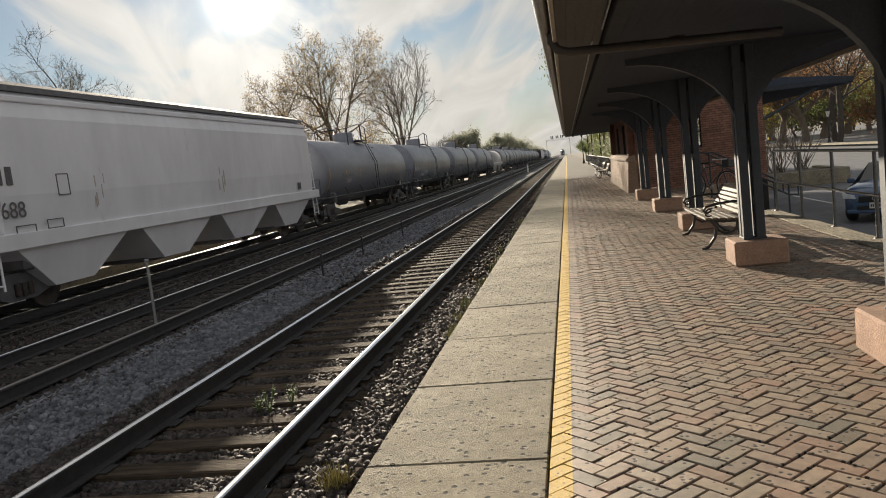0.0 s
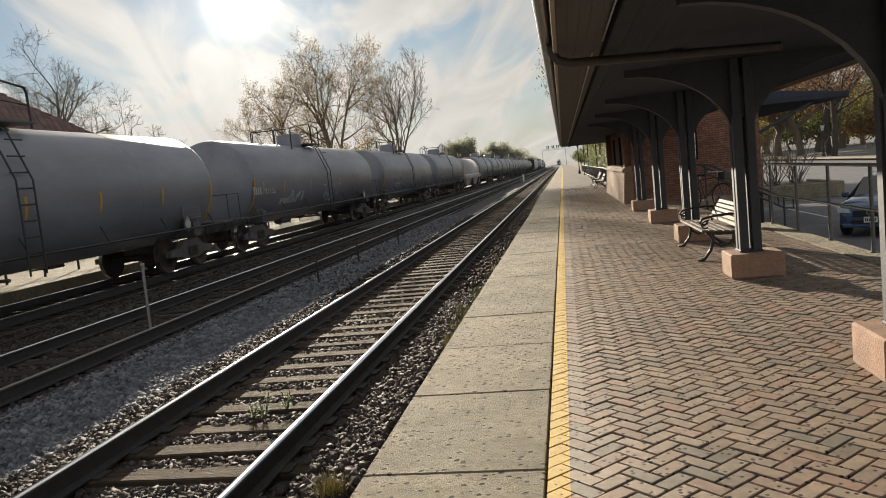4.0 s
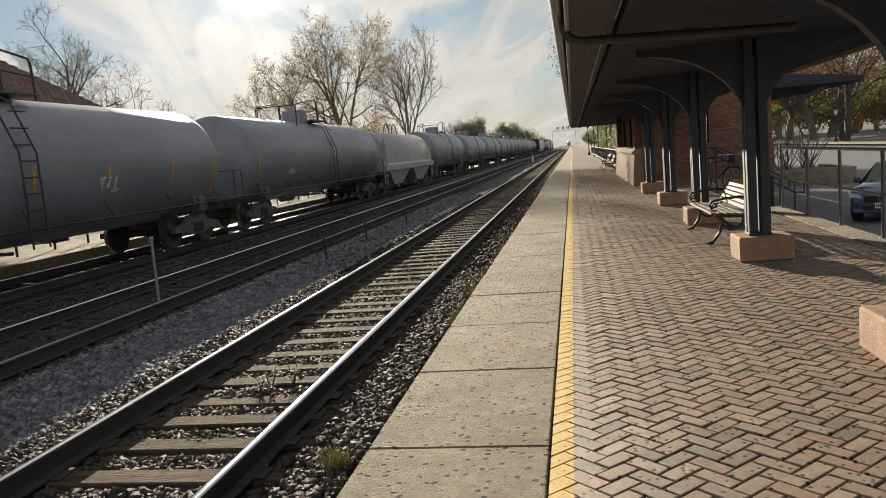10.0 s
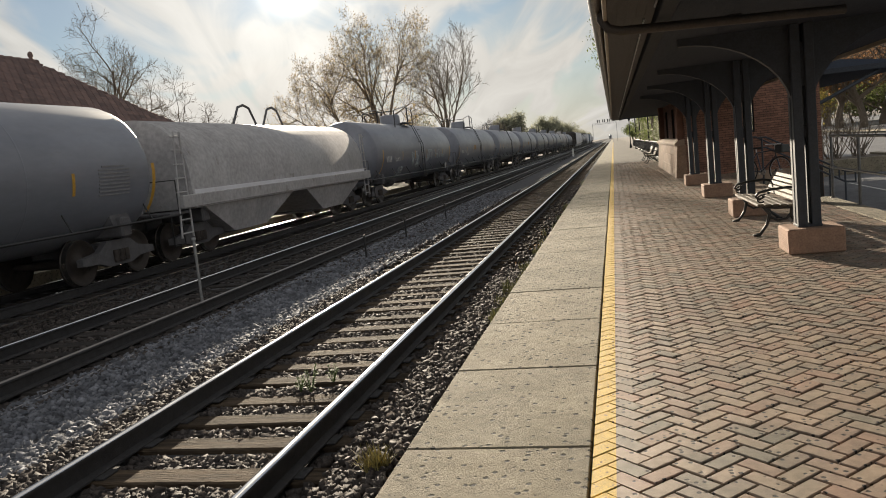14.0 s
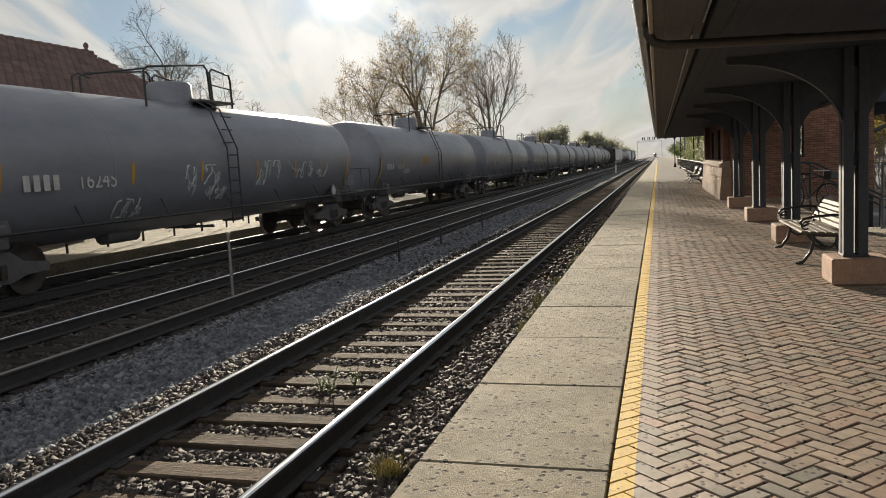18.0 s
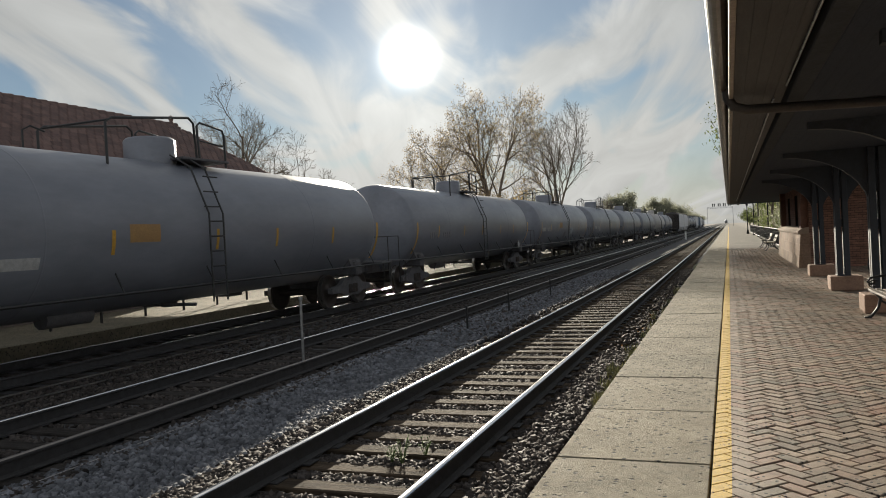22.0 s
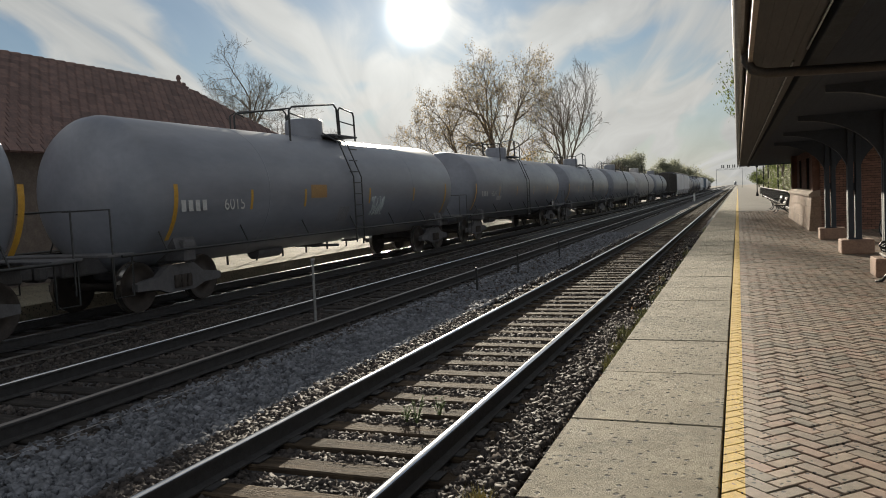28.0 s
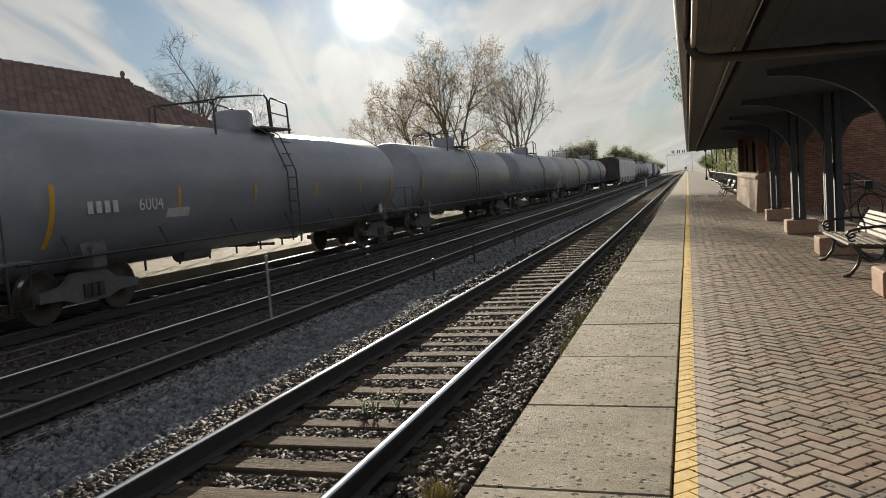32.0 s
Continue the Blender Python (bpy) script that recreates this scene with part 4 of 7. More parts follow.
def fork_wood(seed, stems, levels, counts, spread, up, tip):
    """Upswept branching: limbs leave their parent at a narrow angle and turn towards the light."""
    r = random.Random(seed)
    wood, tips = Mesh(), []

    def limb(p, d, length, rad, lev):
        steps = 5 if lev < 2 else (4 if lev < 4 else 3)
        pts, rs = [p], [rad]
        wob = 0.12 if lev < 2 else 0.20
        lift = 0.0 if lev < 2 else up
        for s_ in range(steps):
            d = (d + Vector((r.gauss(0, wob), r.gauss(0, wob), r.gauss(lift, wob * 0.7)))).normalized()
            p = p + d * (length / steps)
            pts.append(p)
            rs.append(max(rad * (1 - 0.72 * (s_ + 1) / steps), tip * 0.55))
        wood.tube(pts, rs, 7 if lev == 0 else (5 if lev < 3 else 3), cap=False)
        if lev >= levels - 1:
            tips.extend((q, d) for q in pts[1:])
        if lev >= levels:
            return
        k = counts[lev]
        a0 = r.uniform(0, 6.28)
        for i in range(k):
            t = 0.28 + 0.72 * (i + r.uniform(0.2, 0.9)) / k
            j = min(int(t * steps), steps - 1)
            q = pts[j].lerp(pts[j + 1], t * steps - j)
            a = a0 + i * 2.4 + r.uniform(-0.4, 0.4)
            tilt = r.uniform(0.55, 1.05) * spread * (1.0 - 0.25 * t)
            u = d.orthogonal().normalized()
            w = d.cross(u)
            nd = (d * math.cos(tilt) + (u * math.cos(a) + w * math.sin(a)) * math.sin(tilt)).normalized()
            limb(q, nd, length * r.uniform(0.50, 0.72) * (1.12 - 0.45 * t), max(rad * r.uniform(0.36, 0.52) * (1.1 - 0.45 * t), tip), lev + 1)

    for base, way, length, rad in stems:
        limb(Vector(base), Vector(way).normalized(), length, rad, 0)
    return wood, tips


def fork_tree(label, x, y, height, width, shift, stems, seed, counts=(7, 6, 5, 4), spread=1.0, up=0.05, tip=0.016, leaf=None, per=1, size=0.085, scatter=0.22, name="bare_tree", z=-0.7, bark=None):
    """A tree of forking limbs whose crown is width across, height high and shifted sideways from its foot."""
    t = thing(name, label, "tree", pose(x, y, z))
    wood, tips = fork_wood(seed, stems, len(counts), counts, spread, up, tip)
    V = np.array(wood.v)
    top = V[:, 2].max()
    lo, hi = np.percentile(V[:, 0], 0.6), np.percentile(V[:, 0], 99.4)
    kz, kx = height / top, width / (hi - lo)
    mid = (lo + hi) / 2 * kx

    def fit_in(p):
        e = min(1.0, max(p[2], 0.0) / (top * 0.55))
        return (p[0] * kx + (shift - mid) * e, p[1] * kx, p[2] * kz)
    wood.v = [fit_in(p) for p in wood.v]
    part("trunk", wood, bark or BARK, t, "grey trunk and bare branches", fix=False)
    if leaf:
        r = random.Random(seed)
        spots = [(Vector(fit_in(p)), d) for p, d in tips if r.random() < per]
        part("crown", leaves(spots, seed + 1, 1, size, scatter), leaf, t, "thin scatter of leaves", fix=False)
    return t


fork_tree("tall round-crowned tree with thin tan leaves beyond the far platform", -25.2, 83, 20.9, 13.4, -0.2, [((0, 0, 0), (0.05, 0, 1), 7.5, 0.27), ((0, 0, 1.4), (-0.42, 0.1, 1), 7.0, 0.19), ((0, 0, 1.8), (0.40, -0.1, 1), 6.8, 0.18)], 12, (8, 7, 5, 4), 1.1, 0.03, tip=0.013, leaf=LEAF_TAN, per=0.8)
fork_tree("broad leaning tree with thin tan leaves beyond the far platform", -26.6, 84, 15.8, 15.0, -6.0, [((0, 0, 0), (-0.45, 0, 1), 7.5, 0.24), ((-0.6, 0, 1.6), (-0.95, 0.1, 0.8), 6.5, 0.18)], 23, (8, 6, 5, 4), 1.1, 0.03, tip=0.013, leaf=LEAF_TAN, per=0.8)
fork_tree("slender bare tree beyond the far platform", -18.5, 83, 17.0, 8.4, 0.5, [((0, 0, 0), (0.08, 0, 1), 7.5, 0.24), ((0, 0, 1.5), (-0.28, 0.1, 1), 6.5, 0.18), ((0, 0, 2.0), (0.30, 0, 1), 6.5, 0.16)], 37, (8, 6, 5, 3), 0.85, 0.04, tip=0.013)
fork_tree("bare twisted tree behind the far station roof", -34.1, 47, 15.6, 7.8, 0.0, [((0, 0, 0), (0.12, 0, 1), 6.0, 0.24), ((0, 0, 2.0), (-0.30, 0.1, 1), 6.0, 0.19), ((0, 0, 2.4), (0.34, 0, 1), 5.0, 0.15)], 52, (6, 6, 6, 4), 1.15, 0.03, tip=0.010)
fork_tree("low bare tree behind the far station roof", -29.2, 48, 11.0, 7.0, 0.6, [((0, 0, 0), (0.15, 0, 1), 4.5, 0.14), ((0, 0, 1.5), (-0.3, 0, 1), 4.5, 0.11)], 54, (7, 6, 5, 3), 1.1, 0.03, tip=0.010)
for k, (x, y, h, w, lf) in enumerate(((-37.5, 82, 8.0, 4.6, LEAF_OLIVE), (-34.0, 84, 7.6, 4.0, LEAF_TAN), (-29.5, 86, 7.0, 4.2, LEAF_OLIVE), (-22.0, 85, 7.8, 4.4, LEAF_TAN), (-20.0, 81, 6.6, 3.6, LEAF_OLIVE))):
    crown_tree("small_tree", "small half-leafless tree beyond the far platform", x, y, -0.7, [(0, 0, 0), (0.1, 0, 2.0)], [(0, 0, h * 0.68, w * 0.5, w * 0.5, h * 0.34)], 120, 700 + k, step=0.4, leaf=lf, per=2, size=0.13)

# ---- far station ----
FS = thing("far_station", "low station building with a red tiled hip roof across the tracks", "building")
RX, RZ, RYE, EX0, EX1, EZ = -20.0, 6.45, 23.5, -16.0, -24.0, 3.2
q = Mesh().box((RX, 0.0, 1.4), (6.0, 38.0, 4.2))
part("wall", q, mat("brown_stone_wall", (0.20, 0.165, 0.14), (0.14, 0.115, 0.10), 4, 0.85, bump=0.4), FS, "brown stone wall")
cover = Mesh()
cover.put([(EX0, -22, EZ), (EX0, 28.2, EZ), (RX, RYE, RZ), (RX, -18, RZ), (EX1, -22, EZ), (EX1, 28.2, EZ)], [(0, 1, 2, 3), (5, 4, 3, 2), (1, 5, 2), (4, 0, 3)])
part("roof_deck", cover, ROOF_TILE, FS)
tiles = Mesh()
for r_ in range(22):
    u = (r_ + 0.5) / 22
    z = EZ + (RZ - EZ) * u
    x = EX0 + (RX - EX0) * u
    yend = 28.2 + (RYE - 28.2) * u
    y = -2.0 + (0.17 if r_ % 2 else 0)
    while y < yend - 0.1:
        tiles.box((x + 0.05, y, z + 0.06), (0.27, 0.30, 0.055), turn=(0, math.degrees(math.atan2(RZ - EZ, EX0 - RX)) + 9, 0))
        y += 0.33
tagged(part("roof_tiles", tiles, ROOF_TILE, FS, "rows of red clay roof tiles", fix=False), kind="stuff")
ridge = Mesh()
y = -3.0
while y < RYE:
    ridge.tube([(RX, y, RZ + 0.02), (RX, y + 0.38, RZ + 0.05)], 0.11, 8)
    y += 0.4
for k in range(18):
    a, c = Vector((RX, RYE, RZ)).lerp(Vector((EX0, 28.2, EZ)), k / 18), Vector((RX, RYE, RZ)).lerp(Vector((EX0, 28.2, EZ)), (k + 0.95) / 18)
    ridge.tube([tuple(a), tuple(c + Vector((0, 0, 0.04)))], 0.10, 8)
part("ridge_tiles", ridge, ROOF_TILE, FS)
part("finial", Mesh().lathe([(0.0, 0.42), (0.07, 0.38), (0.10, 0.28), (0.06, 0.18), (0.14, 0.06), (0.16, -0.1)], "z", (RX, RYE, RZ), 10), ROOF_TILE, FS, "clay ridge finial")
fp = Mesh().box((-21.5, 30, -0.42), (16.8, 130, 0.66))
structure("far_platform", fp, CONCRETE, "pale concrete platform beyond the train", "platform")

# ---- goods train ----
# black tanks: the veil of glare is put into a blue-grey base
TANK_BLACK_HAZED = mat("hazed_black_tank_paint", (0.225, 0.238, 0.280), (0.170, 0.180, 0.212), 1.2, 0.38, coord="Object", bump=0.05, bscale=2, spots=(1.4, 0.66, 0.82, (0.17, 0.165, 0.16)), stretch=(1, 0.35, 1), mottle=0.25)
TANK_GREY = mat("grey_tank_paint", (0.46, 0.45, 0.455), (0.36, 0.35, 0.355), 1.2, 0.5, coord="Object", bump=0.1, bscale=3, spots=(2.2, 0.62, 0.74, (0.20, 0.18, 0.16)))
HOPPER_GREY = mat("pale_hopper_paint", (0.76, 0.76, 0.80), (0.67, 0.67, 0.71), 0.22, 0.55, coord="Object", bump=0.06, bscale=3, spots=(1.1, 0.66, 0.80, (0.45, 0.42, 0.40)), stretch=(1, 1, 0.4), mottle=0.3)
BOX_DARK = mat("dark_wagon_paint", (0.05, 0.042, 0.04), (0.03, 0.026, 0.025), 1.2, 0.6, coord="Object", bump=0.2, bscale=4)
BLUE_GREY = mat("blue_grey_wagon_paint", (0.20, 0.25, 0.32), (0.14, 0.18, 0.24), 1.2, 0.55, coord="Object", bump=0.1, bscale=4)
# grime lifted to blue-grey, so the underframe carries the same veil
FRAME_MAT = mat("hazed_grimy_underframe", (0.125, 0.122, 0.130), (0.085, 0.083, 0.088), 6, 0.75, coord="Object", bump=0.3)
WHEEL_MAT = mat("wheel_steel", (0.06, 0.048, 0.042), (0.035, 0.03, 0.027), 8, 0.6, coord="Object", metal=0.3)
TREAD_MAT = mat("bright_wheel_tread", (0.5, 0.48, 0.46), None, 8, 0.3, coord="Object", metal=1.0)
WHITE_MARK = mat("white_lettering", (0.55, 0.55, 0.55), (0.42, 0.42, 0.42), 14, 0.6, coord="Object")
SPRAY = mat("spray_paint", (0.50, 0.54, 0.56), (0.36, 0.40, 0.42), 5, 0.6, coord="Object")
AMBER = mat("amber_reflector_tape", (0.62, 0.36, 0.05), (0.50, 0.28, 0.04), 14, 0.35, coord="Object")

WHEEL_R = 0.457
MOVERS, WHEELS = [], []


def truck(car, y, spin):
    """A two-axle bogie with its wheelsets at y along the car; the rail's top is z 0."""
    bogie = part("bogie", Mesh().box((0, y, 0.62), (2.1, 0.42, 0.26), 0.04), FRAME_MAT, car, "cast steel bogie")
    for sx in (-1, 1):
        q = Mesh()
        x = sx * 1.02
        prof = [(-1.16, 0.54), (-1.16, 0.40), (-0.66, 0.38), (-0.34, 0.28), (0.34, 0.28), (0.66, 0.38), (1.16, 0.40), (1.16, 0.54), (0.62, 0.62), (0.36, 0.80), (-0.36, 0.80), (-0.62, 0.62)]
        q.prism([(y + u, w) for u, w in prof], "x", x - 0.07, x + 0.07)
        part("side_frame", q, FRAME_MAT, bogie)
        if spin:
            for k in (-0.16, 0, 0.16):
                q = Mesh().lathe([(0.065, 0.36), (0.075, 0.42), (0.065, 0.48), (0.075, 0.54), (0.065, 0.60)], "z", (x + sx * 0.09, y + k, 0), 8)
                part("spring", q, WHEEL_MAT, bogie)
    for dy in (-0.89, 0.89):
        w = Mesh().tube([(-0.95, 0, 0), (0.95, 0, 0)], 0.085, 8)
        for sx in (-1, 1):
            c = sx * 0.80
            w.lathe([(0.0, c + sx * 0.07), (0.13, c + sx * 0.07), (0.16, c + sx * 0.02), (0.36, c + sx * 0.01), (0.40, c + sx * 0.055), (WHEEL_R, c + sx * 0.055)], "x", n=24)
            w.lathe([(WHEEL_R, c + sx * 0.055), (WHEEL_R + 0.004, c - sx * 0.055)], "x", n=24, m=1)
            w.lathe([(WHEEL_R + 0.004, c - sx * 0.055), (WHEEL_R + 0.028, c - sx * 0.06), (WHEEL_R + 0.02, c - sx * 0.09), (0.36, c - sx * 0.085), (0.0, c - sx * 0.08)], "x", n=24)
        ob = part("wheelset", w, [WHEEL_MAT, TREAD_MAT], car, "steel wheelset with bright treads", pose(0, y + dy, WHEEL_R))
        if spin:
            WHEELS.append((ob, y + dy))


def couplers(car, half):
    for s in (-1, 1):
        q = Mesh().box((0, s * (half - 0.35), 0.88), (0.24, 0.9, 0.22), 0.03)
        q.box((0.06 * s, s * (half - 0.02), 0.88), (0.34, 0.26, 0.30), 0.06)
        part("coupler", q, FRAME_MAT, car)


def bars(parent, x, y, z, w, h, n, material, seed, name="lettering", r_axis=1):
    """A row of plain bars standing for writing, on a side facing the platform."""
    r = random.Random(seed)
    q = Mesh()
    step = w / n
    for k in range(n):
        q.box((x, y + (k - n / 2 + 0.5) * step, z), (0.006, step * 0.62, h * r.uniform(0.92, 1.0)))
    return part(name, q, material, parent)


def text_mesh(name, body, height, material, parent, m, label=""):
    c = bpy.data.curves.new(name, "FONT")
    c.body, c.size, c.extrude = body, height * 1.4, 0.002
    c.align_x = "CENTER"
    tmp = bpy.data.objects.new(name, c)
    scene.collection.objects.link(tmp)
    dg = bpy.context.evaluated_depsgraph_get()
    me = bpy.data.meshes.new_from_object(tmp.evaluated_get(dg))
    bpy.data.objects.remove(tmp)
    me.materials.clear()
    me.materials.append(material)
    return part(name, me, None, parent, label, m)


TANK_R, TANK_ZC = 1.48, 2.20


def side_x(z):
    return math.sqrt(max(TANK_R ** 2 - (z - TANK_ZC) ** 2, 0.01))


def on_tank(parent, name, y0, y1, z0, z1, material, label=""):
    """A thin patch that follows the round flank facing the platform."""
    q = Mesh()
    n = 6
    vs = []
    for k in range(n + 1):
        z = z0 + (z1 - z0) * k / n
        x = side_x(z) + 0.006
        vs += [(x, y0, z), (x, y1, z)]
    q.put(vs, [(2 * k, 2 * k + 1, 2 * k + 3, 2 * k + 2) for k in range(n)])
    return part(name, q, material, parent, label, fix=False)


def scrawl(parent, y, z, w, h, seed, label):
    """Looping spray-paint strokes on the tank's flank."""
    r = random.Random(seed)
    for k in range(7):
        cx = y - w / 2 + w * (k + 0.5) / 7
        pts = []
        a = r.uniform(0, 6.28)
        px, pz = cx, z + r.uniform(-h / 4, h / 4)
        for s in range(11):
            a += r.uniform(-0.9, 2.1)
            px += math.cos(a) * w * 0.048
            pz += math.sin(a) * h * 0.26
            pz = min(max(pz, z - h / 2), z + h / 2)
            pts.append((side_x(pz) - 0.002, px, pz))
        part("graffiti", Mesh().tube(pts, 0.022, 4), SPRAY, parent, label, fix=False)


def tank_car(y0, length, paint, seed, spin, label, marks=True, strips=None):
    """A goods tank car; its own zero is the rail's top at its middle."""
    r = random.Random(seed)
    car = thing("tank_car", label, "tank car", pose(FAR_TRACK, y0, RAIL_Z), group="goods train")
    half = length / 2
    e = half - 0.95
    R = TANK_R
    prof = []
    for k in range(9):
        t = math.pi / 2 * k / 8
        prof.append((R * math.sin(t), -e + 0.62 * (1 - math.cos(t))))
    body_prof = prof + [(R, -e * 0.5), (R, 0), (R, e * 0.5)] + [(a, -b) for a, b in prof[::-1]]
    shell = part("tank", Mesh().lathe(body_prof, "y", (0, 0, TANK_ZC), 48), paint, car, "round tank shell with domed ends")
    for u in (-0.5, 0.5):
        q = Mesh().lathe([(R + 0.001, u * e - 0.02), (R + 0.005, u * e - 0.008), (R + 0.005, u * e + 0.008), (R + 0.001, u * e + 0.02)], "y", (0, 0, TANK_ZC), 48)
        part("weld_band", q, paint, shell)
    # manway housing, platform and rails
    part("manway_housing", Mesh().lathe([(0, TANK_ZC + R + 0.50), (0.46, TANK_ZC + R + 0.48), (0.52, TANK_ZC + R + 0.42), (0.52, TANK_ZC + R - 0.1)], "z", (0, 0.0, 0), 20), paint, car, "round manway housing")
    pl = part("top_platform", Mesh().box((0, 0.75, TANK_ZC + R + 0.02), (1.7, 1.5, 0.05), 0.005), FRAME_MAT, car, "walkway round the manway")
    zt = TANK_ZC + R
    for s in (-1, 1):
        x = s * 0.82
        q = Mesh().tube([(x, -2.0, zt - 0.3), (x, -2.0, zt + 0.50), (x, -1.85, zt + 0.60), (x, 0.25, zt + 0.86), (x, 0.40, zt + 0.76), (x, 0.46, zt)], 0.026, 6)
        part("safety_railing", q, IRON, car, "bent pipe safety railing")
        q = Mesh().tube([(x, 0.55, zt), (x, 0.50, zt + 0.72), (x, 0.60, zt + 0.80), (x, 1.35, zt + 0.72), (x, 1.40, zt + 0.6), (x, 1.42, zt - 0.1)], 0.026, 6)
        q.tube([(x, 0.52, zt + 0.42), (x, 1.41, zt + 0.36)], 0.018, 6)
        part("safety_railing", q, IRON, car, "bent pipe safety railing")
    q = Mesh().tube([(-0.82, -1.9, zt + 0.56), (0.82, -1.9, zt + 0.56)], 0.022, 6)
    part("cross_rail", q, IRON, car)
    q = Mesh().tube([(-0.5, -2.6, zt - 0.05), (-0.5, -2.6, zt + 0.42), (-0.42, -2.5, zt + 0.5), (-0.3, -2.3, zt + 0.4)], 0.02, 6)
    part("vent_pipe", q, IRON, car)
    for s in (-1, 1):
        q = Mesh()
        for xx in (-0.22, 0.22):
            q.tube([(s * (R + 0.10), xx, 0.75), (s * (R + 0.10), xx, TANK_ZC + 0.3), (s * (R * 0.80), xx, TANK_ZC + R * 0.85), (s * 0.7, xx, TANK_ZC + R + 0.06)], 0.02, 5)
        for k in range(9):
            z = 0.85 + k * 0.3
            q.tube([(s * (R + 0.10 if z < TANK_ZC + 0.4 else R + 0.0), -0.22, z), (s * (R + 0.10 if z < TANK_ZC + 0.4 else R + 0.0), 0.22, z)], 0.016, 5)
        part("ladder", q, IRON, car, "side ladder")
    # stub sills, bolsters, end platforms, hand rails
    for s in (-1, 1):
        q = Mesh().box((0, s * (half - 2.1), 0.92), (0.42, 3.4, 0.36), 0.03)
        part("stub_sill", q, FRAME_MAT, car)
        part("bolster", Mesh().box((0, s * (half - 2.35), 1.05), (2.7, 0.32, 0.42), 0.04), FRAME_MAT, car)
        part("saddle", Mesh().prism([(-1.25, 1.1), (1.25, 1.1), (1.1, 1.6), (0.6, 1.25), (-0.6, 1.25), (-1.1, 1.6)], "y", s * (half - 2.35) - 0.3, s * (half - 2.35) + 0.3), FRAME_MAT, car)
        part("end_platform", Mesh().box((0, s * (half - 0.55), 1.12), (2.8, 0.6, 0.05), 0.01), FRAME_MAT, car)
        q = Mesh()
        for sx in (-1, 1):
            q.tube([(sx * 1.36, s * (half - 0.4), 0.55), (sx * 1.36, s * (half - 0.4), 1.9), (sx * 0.3, s * (half - 0.4), 1.9)], 0.018, 5)
            q.tube([(sx * 1.38, s * (half - 0.8), 1.14), (sx * 1.38, s * (half - 0.8), 0.4), (sx * 1.38, s * (half - 0.35), 0.4), (sx * 1.38, s * (half - 0.35), 1.14)], 0.018, 5)
        part("grab_iron", q, IRON, car, "bent grab irons")
    for s in (-1, 1):
        q = Mesh().tube([(s * 1.46, -half + 0.5, 1.10), (s * 1.46, half - 0.5, 1.10)], 0.028, 6)
        for k in range(7):
            yy = -half + 1.6 + k * (length - 3.2) / 6
            q.tube([(s * 1.46, yy, 1.10), (s * 1.2, yy, 1.62)], 0.016, 5)
        part("side_handrail", q, IRON, car, "long pipe handrail along the tank's foot")
    q = Mesh().lathe([(0.0, 0.62), (0.16, 0.62), (0.2, 0.8), (0.3, 1.05)], "z", (0, 0.3, 0), 12)
    q.tube([(-0.7, 0.3, 0.66), (0.7, 0.3, 0.66)], 0.04, 6)
    part("outlet_valve", q, FRAME_MAT, car)
    q = Mesh().tube([(0.35, -3.2, 0.75), (0.35, -2.2, 0.75)], 0.17, 10)
    q.box((-0.3, 2.8, 0.8), (0.4, 0.5, 0.35), 0.03)
    q.tube([(0.1, -half + 2.0, 0.92), (0.1, half - 2.0, 0.92)], 0.03, 6)
    part("brake_gear", q, FRAME_MAT, car)
    truck(car, -half + 2.35, spin)
    truck(car, half - 2.35, spin)
    couplers(car, half)
    if marks:
        row = strips or [-e + 0.6 + k * (2 * e - 1.2) / 6 + r.uniform(-0.25, 0.25) for k in range(7)]
        for yy in row:
            if yy in (row[0], row[-1]):
                on_tank(shell, "reflector", yy - 0.055, yy + 0.055, 1.28, 2.32, AMBER, "long amber reflective strip")
            else:
                on_tank(shell, "reflector", yy - 0.04, yy + 0.04, 1.78, 2.20, AMBER, "amber reflective strip")
        on_tank(shell, "data_panel", -e + 3.2, -e + 3.9, 1.62, 1.80, WHITE_MARK, "faded white data panel") if seed % 3 == 0 else None
    MOVERS.append((car, y0))
    return car


